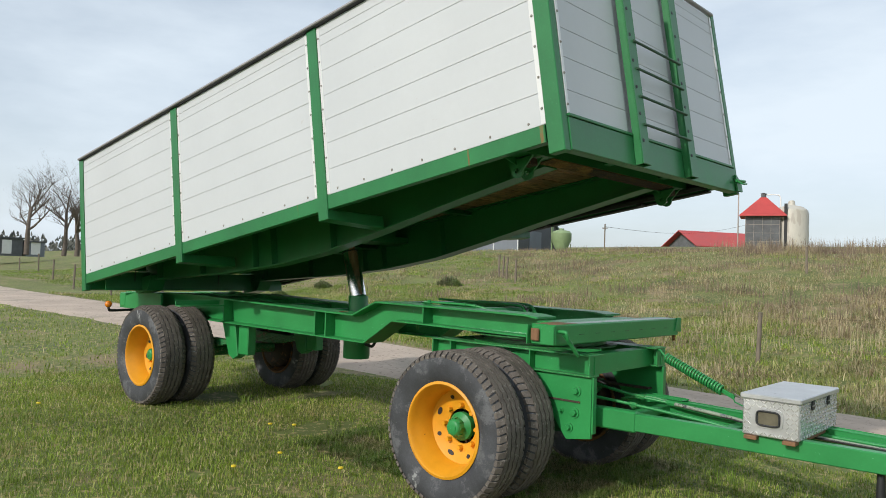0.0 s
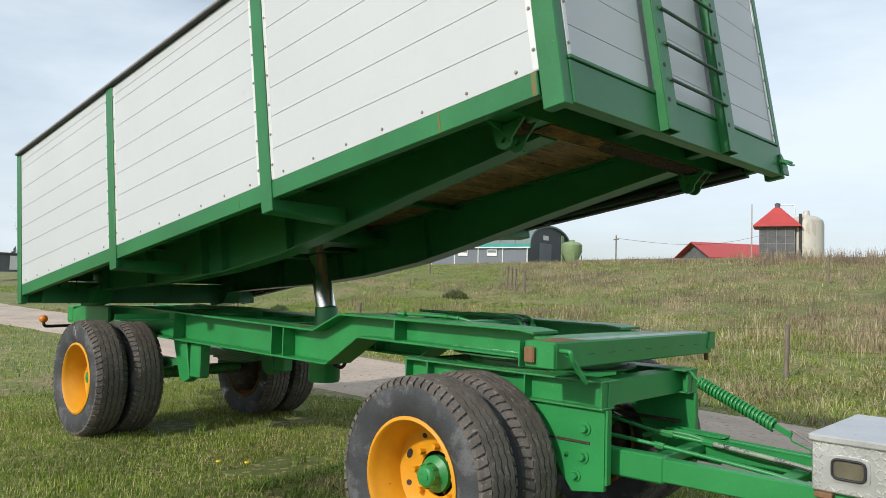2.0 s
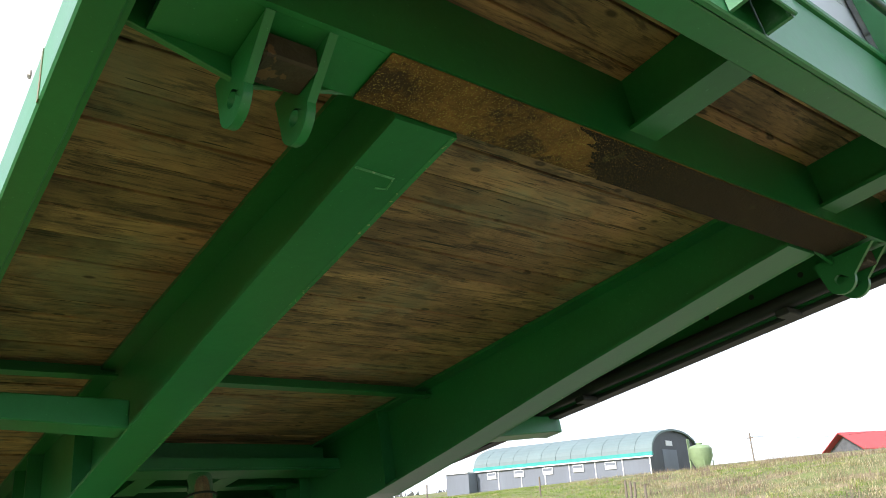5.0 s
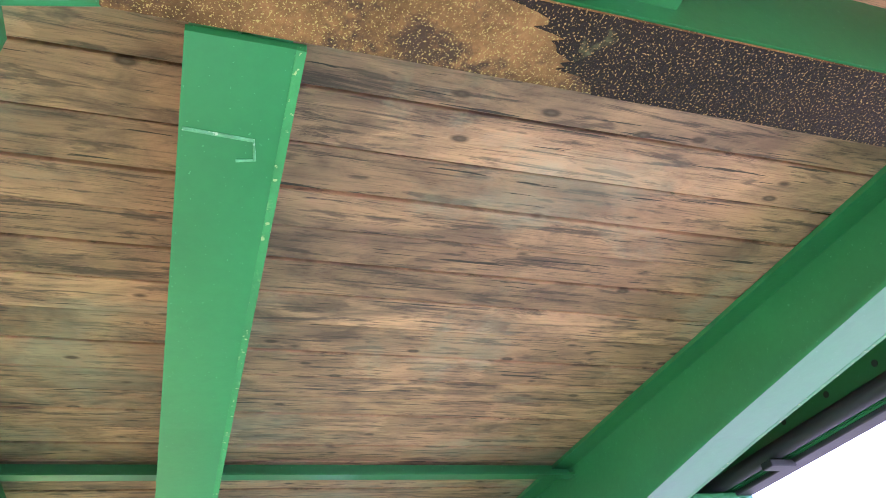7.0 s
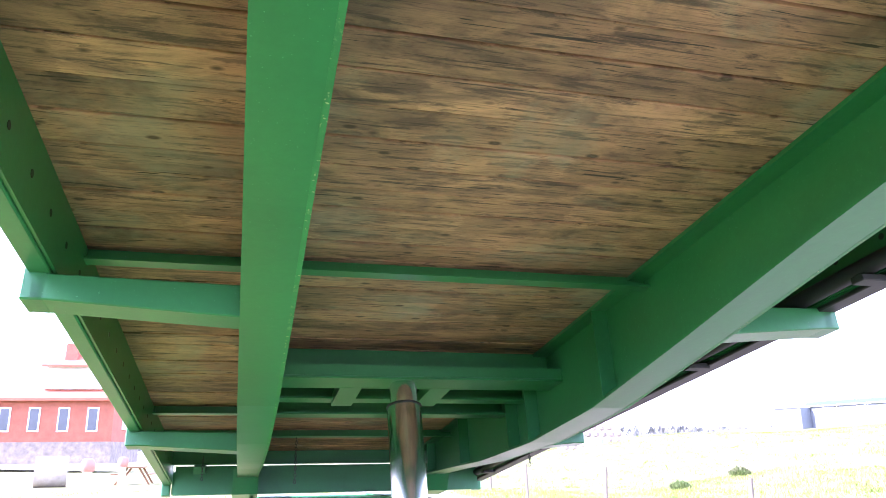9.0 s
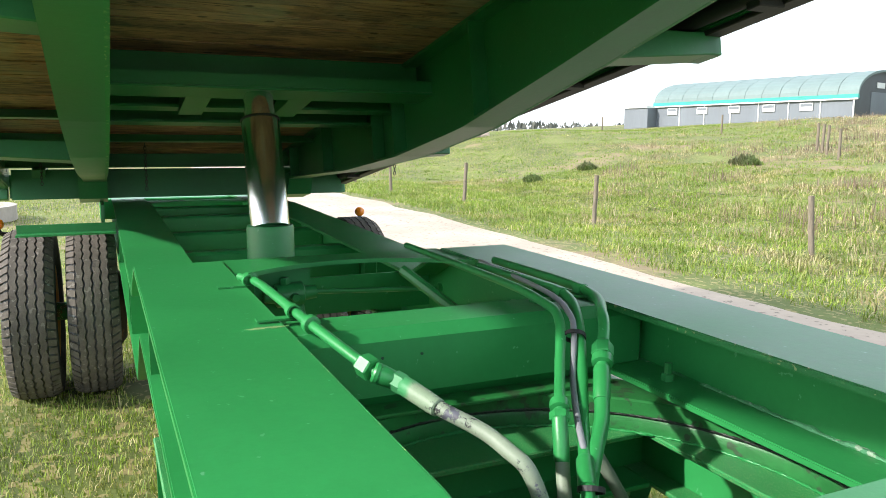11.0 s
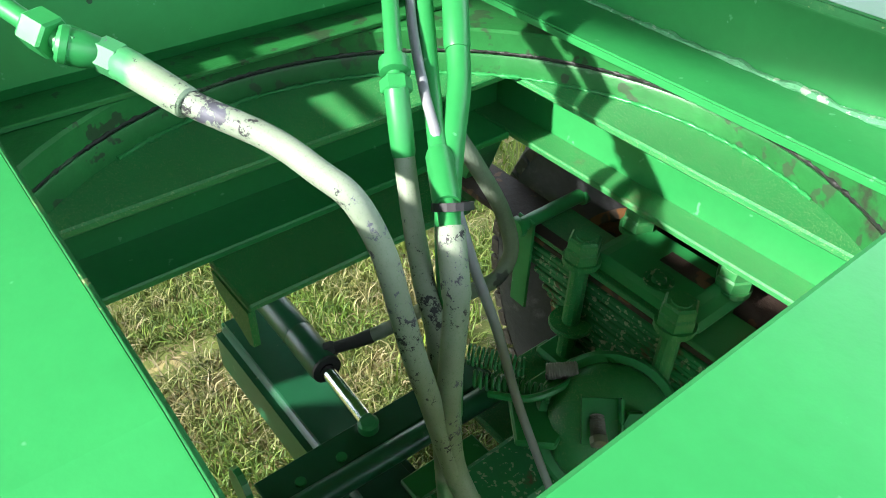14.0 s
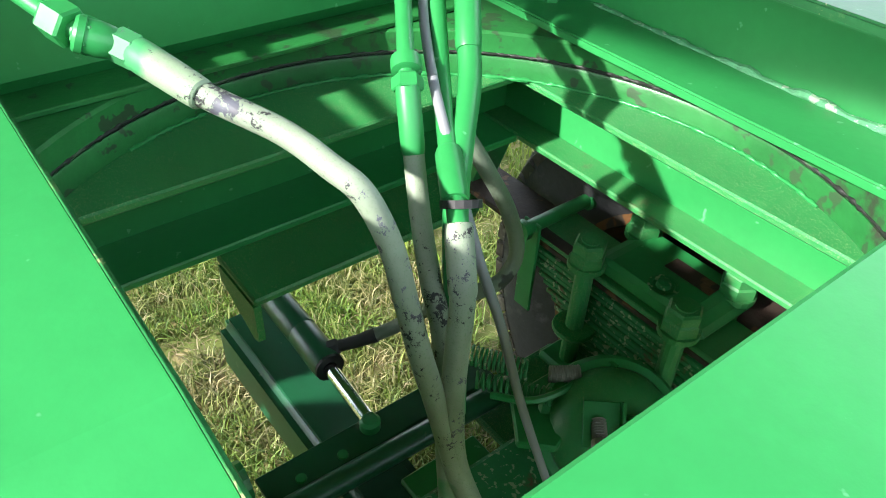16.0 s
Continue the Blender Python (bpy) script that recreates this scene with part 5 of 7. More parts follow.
part("coupling", tube([(0.90, -0.22, 0.739), (0.945, -0.2155, 0.735)], 0.018, 6), GREEN_DUSTY, drawbar)
part("pipe", tube(curve([(0.40, 0.0, 0.83), (0.60, 0.02, 0.785), (0.80, 0.03, 0.755), (1.05, 0.055, 0.735)], 6), 0.0105, 10), GREEN, drawbar, smooth=40)
part("coupling", tube([(0.80, 0.03, 0.755), (0.87, 0.037, 0.749)], 0.018, 6), GREEN_DUSTY, drawbar)
part("coupling", tube([(1.03, 0.053, 0.7365), (1.08, 0.058, 0.732)], 0.017, 6), GREEN, drawbar)
part("hose", tube(curve([(1.07, 0.057, 0.733), (1.35, 0.085, 0.705), (1.75, 0.10, 0.665), (2.4, 0.05, 0.655), (3.2, 0.02, 0.655)], 6), 0.0125, 10), HOSE, drawbar, "pale paint-flecked hose", smooth=40)
part("cable", tube(curve([(0.40, 0.10, 0.84), (0.62, 0.09, 0.775), (0.95, 0.08, 0.735), (1.25, 0.10, 0.70), (1.45, 0.075, 0.69), (1.8, 0.06, 0.665), (3.2, -0.02, 0.655)], 6), 0.0055, 8), BLACK, drawbar, smooth=40)
part("hose", tube(curve([(0.62, 0.18, 0.69), (0.75, 0.205, 0.725), (0.88, 0.24, 0.72), (1.0, 0.25, 0.69)], 6), 0.013, 10), GREEN_DUSTY, drawbar, smooth=40)
part("pipe", tube(curve([(1.0, 0.25, 0.69), (1.3, 0.225, 0.668), (1.8, 0.18, 0.662), (3.2, 0.08, 0.66)], 6), 0.011, 10), GREEN, drawbar, smooth=40)
part("parking_leg", tube([(2.35, -0.19, 0.60), (2.35, -0.19, 0.33)], [0.02, 0.026], 10), DARK, drawbar, smooth=40)

# coil spring that carries the drawbar
cs = thing("drawbar_spring", "green painted coil spring with wire hooks above the drawbar", "spring")
a, b = Vector((0.86, 0.38, 1.0)), Vector((1.30, 0.30, 0.83))
ax_ = (b - a).normalized()
u_ = ax_.orthogonal().normalized()
v_ = ax_.cross(u_)
path = [a + (b - a) * i / 216 + 0.029 * (math.cos(i * 2 * math.pi / 10) * u_ + math.sin(i * 2 * math.pi / 10) * v_) for i in range(217)]
part("coil", tube(path, 0.0082, 6), GREEN, cs, smooth=60)
part("hook_wire", tube(curve([(0.76, 0.42, 1.03), (0.79, 0.41, 1.05), (0.83, 0.39, 1.02), (0.87, 0.38, 1.0)], 4), 0.007, 6), GREEN, cs, smooth=50)
part("hook_plate", box(-0.005, 0.005, -0.011, 0.011, -0.10, 0.0, bevel=0.003, m=look(b - ax_ * 0.005, b + ax_ * 0.5)), GREEN, cs)
for e in (-1, 1):
    w_ = Vector((0, 0, 0.030 * e))
    part("hook_wire", tube([b + ax_ * 0.085, b + ax_ * 0.10 + w_ * 0.9, b + ax_ * 0.225 + w_ * 0.55, b + ax_ * 0.235], 0.0048, 6), (GREEN, BOLT)[e > 0], cs, smooth=50)
part("anchor_plate", box(1.515, 1.60, 0.255, 0.269, 0.66, 0.765, bevel=0.006), GREEN, cs)

# ---------------------------------------------------------------- hoses over the turntable
def hose(label, pts, r, mats, split, fittings=(), ties=()):
    """A pipe that turns into a hose after `split` of its length; fittings are (share of length, kind)."""
    h = thing("hydraulic_hose", label, "hose", group="hoses over the turntable")
    line = curve(pts, 10)
    cut = max(2, int(len(line) * split))
    part("pipe", tube(line[:cut + 1], r * 0.82, 12), mats[0], h, smooth=50)
    part("hose", tube(line[cut:], r, 14), mats[1], h, smooth=50)
    for f, kind in fittings:
        i = min(len(line) - 3, max(1, int(len(line) * f)))
        p, dirn = line[i], (line[i + 1] - line[i - 1]).normalized()
        q = Matrix.Translation(p) @ dirn.to_track_quat("Z", "Y").to_matrix().to_4x4()
        if kind == "nut":
            part("hex_nut", lathe([(r * 1.35, -0.014), (r * 1.48, -0.011), (r * 1.48, 0.011), (r * 1.35, 0.014)], 6, q), mats[0], h)
        elif kind == "ferrule":
            part("ferrule", lathe([(r * 1.02, -0.035), (r * 1.13, -0.03), (r * 1.13, 0.03), (r * 1.02, 0.036)], 16, q), mats[1] if f > split else mats[0], h, smooth=35)
        elif kind == "big_nut":
            part("hex_nut", lathe([(r * 1.45, -0.015), (r * 1.68, -0.011), (r * 1.68, 0.012), (r * 1.5, 0.015)], 6, q), mats[0], h)
        elif kind == "lock_nut":
            part("lock_nut", lathe([(r * 1.3, -0.008), (r * 1.46, -0.006), (r * 1.46, 0.006), (r * 1.3, 0.008)], 6, q), mats[0], h)
        elif kind == "dome":
            part("union_body", lathe([(r * 1.25, -0.021), (r * 1.46, -0.018), (r * 1.46, -0.012), (r * 1.36, -0.011), (r * 1.40, 0.0), (r * 1.25, 0.012), (r * 0.95, 0.021)], 22, q), mats[0], h, smooth=35)
        elif kind == "thread":
            part("thread", lathe([(r * (0.98 if k % 2 else 1.08), -0.010 + 0.002 * k) for k in range(11)], 16, q), THREAD, h, "bare metal thread", smooth=20)
        elif kind == "end_nut":
            part("hex_nut", lathe([(r * 1.2, -0.013), (r * 1.42, -0.010), (r * 1.42, 0.010), (r * 1.25, 0.013)], 6, q), SLEEVE, h)
        elif kind == "sleeve":
            part("sleeve", lathe([(r * 1.0, -0.046), (r * 1.32, -0.040), (r * 1.36, -0.03), (r * 1.27, 0.03), (r * 1.22, 0.040), (r * 1.04, 0.042)], 22, q), SLEEVE, h, "crimped hose end with green overspray", smooth=35)
        elif kind == "collar":
            part("collar", lathe([(r * 1.0, -0.01), (r * 1.4, -0.008), (r * 1.45, 0.0), (r * 1.4, 0.008), (r * 1.0, 0.01)], 16, q), mats[0], h, smooth=35)
    return h
H1 = [(-0.913, -0.31, 1.315), (-0.814, -0.285, 1.314), (-0.439, -0.272, 1.31), (-0.24, -0.22, 1.27), (-0.2, -0.18, 1.25), (-0.12, -0.148, 1.231),
      (-0.05, -0.106, 1.211), (0.0, -0.088, 1.195), (0.03, -0.074, 1.177), (0.05, -0.06, 1.127), (0.07, -0.057, 1.072), (0.09, -0.055, 1.02),
      (0.10, -0.045, 0.964), (0.12, -0.028, 0.857), (0.13, -0.006, 0.757), (0.15, 0.02, 0.62)]
H2 = [(-1.268, 0.26, 1.315), (-0.63, 0.238, 1.315), (-0.389, 0.21, 1.312), (-0.295, 0.187, 1.298), (-0.2, 0.128, 1.243), (-0.1, 0.064, 1.19),
      (-0.06, 0.046, 1.115), (-0.02, 0.027, 1.067), (0.03, 0.004, 1.03), (0.06, -0.004, 0.99), (0.09, -0.02, 0.90), (0.12, -0.03, 0.77), (0.13, -0.02, 0.6)]
H3 = [(-0.846, 0.295, 1.312), (-0.564, 0.296, 1.315), (-0.42, 0.285, 1.315), (-0.29, 0.226, 1.298), (-0.2, 0.175, 1.236), (-0.11, 0.117, 1.176),
      (-0.03, 0.066, 1.145), (0.04, 0.023, 1.125), (0.07, 0.005, 1.10), (0.09, -0.006, 1.06), (0.1, -0.018, 0.995), (0.11, -0.027, 0.935),
      (0.12, -0.025, 0.857), (0.14, -0.007, 0.77), (0.16, 0.03, 0.62)]
H4 = [(-0.915, 0.383, 1.312), (-0.45, 0.352, 1.316), (-0.26, 0.262, 1.308), (-0.19, 0.213, 1.262), (-0.14, 0.176, 1.219), (-0.09, 0.141, 1.175),
      (-0.04, 0.093, 1.149), (0.0, 0.055, 1.12), (0.03, 0.032, 1.069), (0.05, 0.022, 1.0), (0.06, 0.02, 0.85)]
hose("pale paint-flecked hydraulic hose clamped along the beam edge", H1, 0.0120, (GREEN, HOSE), 0.29, ((0.205, "big_nut"), (0.219, "lock_nut"), (0.237, "dome"), (0.254, "thread"), (0.267, "end_nut"), (0.305, "sleeve"), (0.04, "collar"), (0.14, "collar")))
hose("green pipe and pale hose bent down over the cross tube", H2, 0.0118, (GREEN, HOSE), 0.47, ((0.40, "collar"), (0.415, "lock_nut"), (0.45, "ferrule")))
hose("green pipe and pale hose held by a black tie", H3, 0.0128, (GREEN, HOSE), 0.52, ((0.46, "ferrule"), (0.58, "ferrule")))
hose("green painted pipe with a hexagon coupling", H4, 0.0135, (GREEN, GREEN), 0.42, ((0.30, "nut"), (0.335, "collar"), (0.40, "ferrule")))
cab = thing("cable", "grey electric cable tied along the hoses", "cable", group="hoses over the turntable")
line = curve([(-0.9, 0.33, 1.315), (-0.464, 0.26, 1.318), (-0.3, 0.211, 1.31), (-0.25, 0.191, 1.282), (-0.18, 0.143, 1.222), (-0.1, 0.098, 1.185), (-0.05, 0.075, 1.161),
              (0.0, 0.06, 1.115), (0.05, 0.05, 1.055), (0.08, 0.062, 0.978), (0.1, 0.093, 0.842), (0.13, 0.15, 0.64)], 8)
part("sheath", tube(line, 0.0058, 10), CABLE, cab, smooth=50)
for p, d in (((-0.245, 0.19, 1.277), (-0.4, 0.3, 0.5)), ((0.035, 0.032, 1.128), (-0.4, 0.25, 0.7))):
    q = Matrix.Translation(p) @ Vector(d).to_track_quat("Z", "Y").to_matrix().to_4x4()
    part("cable_tie", lathe([(0.0185, -0.004), (0.021, -0.004), (0.021, 0.004), (0.0185, 0.004)], 16, q, closed=True), BLACK, cab)
for x, y in ((-0.86, -0.30), (-0.50, -0.28), (-0.46, 0.352), (-0.44, 0.285)):
    bm = bmesh.new()
    add_box(bm, x - 0.012, x + 0.012, y - 0.07, y + 0.02, 1.300, 1.304)
    m = Matrix.Translation((x, y, 1.314)) @ Matrix.Rotation(radians(90), 4, "Y")
    add_lathe(bm, [(0.0115, -0.012), (0.0145, -0.012), (0.0145, 0.012), (0.0115, 0.012)], 14, m, closed=True)
    single("pipe_clamp", bm, GREEN, "green steel strap holding a pipe on the chassis", "clamp", "pipe clamps", smooth=40)

# rod and brake valve seen in the hollow behind the cross tube
valve = thing("brake_valve", "green painted brake valve with rod inside the chassis", "valve")
part("rod", tube([(-1.2, -0.05, 1.205), (-1.2, 0.33, 1.186)], 0.0075, 8), GREEN, valve, smooth=40)
part("body", tube([(-1.2, -0.20, 1.20), (-1.2, -0.17, 1.20), (-1.2, -0.165, 1.20), (-1.2, -0.09, 1.204), (-1.2, -0.085, 1.204), (-1.2, -0.05, 1.205)], [0.016, 0.022, 0.034, 0.034, 0.022, 0.018], 14), GREEN, valve, smooth=35)
part("port", hexbolt(bmesh.new(), (-1.2, -0.14, 1.232), 0.014, 0.02), GREEN, valve)
part("port", hexbolt(bmesh.new(), (-1.172, -0.12, 1.2), 0.013, 0.022, (1, 0, 0)), GREEN, valve)
part("drop_pipe", tube(curve([(-1.2, -0.10, 1.18), (-1.19, -0.09, 1.12), (-1.22, -0.06, 1.06)], 5), 0.012, 8), GREEN, valve, smooth=40)
part("mount_plate", box(-1.235, -1.225, -0.22, -0.06, 1.16, 1.27), GREEN, valve)
part("rod_end", lathe([(0.016, 0), (0.016, 0.012), (0.008, 0.014)], 10, Matrix.Translation((-1.2, 0.335, 1.186)) @ Matrix.Rotation(radians(-90), 4, "X")), GREEN, valve)
part("diagonal_brace", tube([(-1.1, 0.18, 1.27), (-0.75, 0.40, 1.05)], 0.016, 8), GREEN, valve, smooth=40)

# ---------------------------------------------------------------- tool box
# polished pane: the tan base colour paints in the ground it reflects
STEEL_PANE = material("steel_recess_ground_reflection", (0.20, 0.18, 0.13), 0.3, 0.5, 0.2, 14, 60, 0.05)
tb = thing("tool_box", "bright chequer-plate aluminium tool box resting on wooden battens", "tool box")
X0, X1, Y0, Y1, Z0, Z1 = 1.672, 1.982, -0.335, 0.385, 0.695, 0.93
part("body", box(X0, X1, Y0, Y1, Z0, Z1 - 0.03, bevel=0.006), ALU_PLATE, tb)
part("lid", box(X0 - 0.012, X1 + 0.012, Y0 - 0.012, Y1 + 0.012, Z1 - 0.03, Z1, bevel=0.006), ALU_PLATE, tb, "lighter aluminium lid")
bm = bmesh.new()
for i in range(13):
    for j in range(8):
        x, z = X0 + 0.014 + 0.0235 * i, Z0 + 0.015 + 0.026 * j
        if X0 + 0.05 < x < X0 + 0.24 and Z0 + 0.04 < z < Z0 + 0.17:
            continue
        a = radians(45 if (i + j) % 2 else -45)
        m = Matrix.Translation((x, Y0 - 0.0005, z)) @ Matrix.Rotation(a, 4, "Y")
        add_box(bm, -0.0115, 0.0115, -0.0022, 0.0015, -0.0028, 0.0028, m=m)
for i in range(29):
    for j in range(8):
        y, z = Y0 + 0.02 + 0.0245 * i, Z0 + 0.015 + 0.026 * j
        a = radians(45 if (i + j) % 2 else -45)
        m = Matrix.Translation((X1 + 0.0005, y, z)) @ Matrix.Rotation(a, 4, "X")
        add_box(bm, -0.0015, 0.0022, -0.0115, 0.0115, -0.0028, 0.0028, m=m)
tagged(part("tread_pattern", bm, ALU_TREAD, tb), kind="stuff")
fr = bmesh.new()
cx, cz = X0 + 0.145, Z0 + 0.105
pts = []
for k in range(24):
    a = 2 * math.pi * k / 24
    pts.append((cx + 0.080 * math.copysign(abs(math.cos(a)) ** 0.4, math.cos(a)), cz + 0.055 * math.copysign(abs(math.sin(a)) ** 0.4, math.sin(a))))
add_prism(fr, pts, "y", Y0 - 0.006, Y0 + 0.002)
hd = part("handle_plate", fr, ALU_PLATE, tb, "riveted aluminium handle plate")
part("recess", box(cx - 0.055, cx + 0.055, Y0 - 0.0075, Y0 - 0.006, cz - 0.035, cz + 0.033, bevel=0.0005), STEEL_PANE, hd, "steel recess with the ground's brown reflection painted in")
part("handle_loop", tube([(cx + 0.062 * math.copysign(abs(math.cos(a)) ** 0.4, math.cos(a)), Y0 - 0.012, cz + 0.04 * math.copysign(abs(math.sin(a)) ** 0.4, math.sin(a))) for a in [2 * math.pi * k / 28 for k in range(29)]], 0.0055, 8), DARK, hd, smooth=60)
for y in (-0.12, 0.18):
    la = part("latch", box(X1 + 0.001, X1 + 0.012, y - 0.02, y + 0.02, Z1 - 0.08, Z1 - 0.02, bevel=0.003), DARK, tb)
    part("latch_pin", tube([(X1 + 0.013, y - 0.03, Z1 - 0.055), (X1 + 0.013, y + 0.03, Z1 - 0.055)], 0.004, 6), BOLT, la)
for x in (X0 + 0.05, X1 - 0.05):
    single("timber_batten", box(x - 0.035, x + 0.035, Y0 - 0.02, 0.33, 0.672, 0.694, bevel=0.003), TIMBER, "short brown wooden batten laid across the drawbar", "batten", "battens under the tool box")

# safety chains under the body
def chain(name, top, n, label):
    c = thing(name, label, "chain", top)
    for i in range(n):
        bm = bmesh.new()
        ring = [(0.007 * math.cos(a), 0, 0.013 * math.sin(a) - 0.02 * i) for a in [2 * math.pi * k / 10 for k in range(11)]]
        m = Matrix.Rotation(radians(90 * (i % 2)), 4, "Z")
        add_tube(bm, [m @ Vector(p) for p in ring], 0.0022, 5)
        part("link", bm, DARK, c)
for (u_, y_), n in (((1.3, -0.35), 14), ((0.6, -0.95), 8), ((1.9, 1.02), 14)):
    p = BED @ Vector((u_, y_, 0.17))
    chain("safety_chain", tuple(p), n, "dark steel link chain hanging from the body")

# ---------------------------------------------------------------- fence
def fence_post(x, y, h, lean, r=0.045):
    bm = bmesh.new()
    n = 7
    path = [(0.012 * noise.noise((x, i, 0.0)) + lean[0] * i / n, 0.012 * noise.noise((y, i, 4.0)) + lean[1] * i / n, -0.15 + (h + 0.15) * i / n) for i in range(n + 1)]
    add_tube(bm, path, [r * (1 + 0.08 * noise.noise((i * 0.9, x, y))) for i in range(n + 1)], 9)
    ob = single("fence_post", bm, POST, "grey weathered wooden fence post standing in the grass", "fence post", "fence posts along the track", smooth=50, at=(x, y, ground_z(x, y)))
    return ob


FENCE = [(3.0, 11.9), (-2.07, 10.56), (-7.1, 9.3), (-11.5, 8.4), (-15.8, 7.6), (-19.6, 7.1), (-24.5, 7.6), (-31, 8.8), (-38, 10.5), (-46, 12.6), (-55, 14.5)]
for i, (x, y) in enumerate(FENCE):
    top = 1.02 if i < 6 else 1.1
    fence_post(x, y, top - 0.02 * (i % 3), (0.05 * math.sin(i * 2.3), 0.05 * math.cos(i * 1.7)))
for i, (x, y) in enumerate([(-17.0, 22.5), (-18.2, 23.4), (-18.8, 23.9), (-19.6, 24.6), (-6.0, 27), (6, 29), (-30.0, 30.0), (-42, 31.0)]):
    fence_post(x, y, 1.05, (0.03 * math.sin(i), 0.02), 0.05)
bm = bmesh.new()
for h in (0.55, 0.92):
    for (x0, y0), (x1, y1) in zip(FENCE, FENCE[1:]):
        path = [(x0 + (x1 - x0) * t / 6, y0 + (y1 - y0) * t / 6 - 0.05, ground_z(x0, y0) + (ground_z(x1, y1) - ground_z(x0, y0)) * t / 6 + h - 0.05 * math.sin(math.pi * t / 6)) for t in range(7)]
        add_tube(bm, path, 0.0018, 4)
single("fence_wire", bm, DARK, "thin sagging grey wires along the fence posts", "fence wire", kind="stuff")

# ---------------------------------------------------------------- arched barn
BARN_WALL = material("grey_barn_sheet", (0.16, 0.18, 0.205), 0.6, 0.1, 0.1, 0.6, 6, 0.1, stretch=(1, 1, 0.2))
BARN_ROOF = material("pale_green_roof", (0.15, 0.205, 0.20), 0.6, 0, 0.1, 0.5, 5, 0.1)
BARN_EDGE = material("teal_roof_edge", (0.03, 0.30, 0.26), 0.5, 0, 0.1, 2, 10, 0.05)
WHITE = material("white_paint", (0.72, 0.72, 0.70), 0.6, 0, 0.06, 2, 20, 0.05)
DARKWALL = material("dark_gable", (0.085, 0.09, 0.10), 0.7, 0, 0.15, 1, 8, 0.1)
RED_ROOF = material("red_roof_sheet", (0.45, 0.055, 0.05), 0.5, 0, 0.12, 0.6, 6, 0.1)
BLOCK = material("grey_block_wall", (0.12, 0.125, 0.13), 0.8, 0, 0.25, 1.2, 8, 0.2)
SILO_MAT = material("cream_silo", (0.52, 0.49, 0.42), 0.5, 0, 0.12, 0.7, 6, 0.05, (0.42, 0.38, 0.32), 0.6, 1.1, stretch=(1, 1, 0.3))
FEED = material("green_feed_silo", (0.22, 0.30, 0.15), 0.5, 0, 0.12, 1.5, 8, 0.05)
BRICK = material("red_brick", (0.36, 0.115, 0.07), 0.85, 0, 0.2, 1.5, 20, 0.2)
TILE = material("red_roof_tile", (0.42, 0.12, 0.07), 0.8, 0, 0.2, 1.0, 10, 0.2)
STONE = material("field_stone", (0.27, 0.23, 0.20), 0.9, 0, 0.3, 2.5, 15, 0.3, random_tint=0.3)
CONCRETE = material("pale_concrete", (0.40, 0.35, 0.31), 0.9, 0, 0.2, 2, 15, 0.25)
GLASS_DARK = material("window_glass", (0.05, 0.06, 0.07), 0.1, 0, 0.1, 3, 10, 0.0, coat=0.5)

gab, eav = Vector((-35.7, 47.9)), Vector((-52.3, 44.4))
ldir = (eav - gab).normalized()
wdir = Vector((ldir.y, -ldir.x))
if wdir.y < 0:
    wdir = -wdir
BASE_Z, EAVE, W_ = 2.2, 2.75, 9.2
LEN = (eav - gab).length
bx = Matrix(((-ldir.x, wdir.x, 0, eav.x), (-ldir.y, wdir.y, 0, eav.y), (0, 0, 1, BASE_Z), (0, 0, 0, 1)))
barn = thing("arched_barn", "grey sheet-metal barn with a pale green arched roof on the hill", "barn", matrix=bx)
part("wall", box(0, LEN, 0, 0.15, 0, EAVE), BARN_WALL, barn)
part("wall", box(0, LEN, W_ - 0.15, W_, 0, EAVE), BARN_WALL, barn)
arc = [(W_ / 2 - W_ / 2 * math.cos(math.pi * k / 20), EAVE + 2.0 * math.sin(math.pi * k / 20) ** 0.85) for k in range(21)]
part("gable", prism([(0.02, 0), (W_ - 0.02, 0)] + arc[::-1], "x", -0.02, 0.12), DARKWALL, barn)
part("gable", prism([(0.02, 0), (W_ - 0.02, 0)] + arc[::-1], "x", LEN - 0.12, LEN + 0.02), DARKWALL, barn)
outer = [(y + (y - W_ / 2) * 0.02, z + 0.10) for y, z in arc]
ridges = 12
for r in range(ridges):
    a0, a1 = -0.25 + (LEN + 0.5) * r / ridges, -0.25 + (LEN + 0.5) * (r + 1) / ridges - 0.03
    part("roof_sheet", prism(outer + [(y, z - 0.06) for y, z in arc[::-1]], "x", a0, a1), BARN_ROOF, barn)
part("roof_edge", box(-0.28, LEN + 0.25, -0.16, 0.05, EAVE - 0.05, EAVE + 0.22), BARN_EDGE, barn)
part("gutter", box(-0.28, LEN + 0.25, -0.22, -0.12, EAVE - 0.16, EAVE - 0.06), WHITE, barn)
part("downpipe", tube([(LEN - 0.05, -0.08, 0), (LEN - 0.05, -0.08, EAVE)], 0.06, 8), WHITE, barn)
part("gable_door", box(LEN + 0.021, LEN + 0.06, 2.2, 4.9, 0.0, 3.2, bevel=0.01), BARN_WALL, barn)
part("gable_window", box(LEN + 0.021, LEN + 0.07, 3.0, 4.2, 3.5, 3.9, bevel=0.01), WHITE, barn)
for i in range(5):
    u0 = 1.2 + i * (LEN - 2.2) / 5
    wn_ = part("window", box(u0, u0 + 1.0, -0.10, -0.003, EAVE - 0.85, EAVE - 0.28, bevel=0.015), WHITE, barn)
    part("pane", box(u0 + 0.06, u0 + 0.94, -0.105, -0.1005, EAVE - 0.55, EAVE - 0.34), BARN_WALL, wn_)
for i in range(1, 7):
    part("wall_post", box(LEN * i / 7 - 0.04, LEN * i / 7 + 0.04, -0.06, -0.002, 0, EAVE), WHITE, barn)
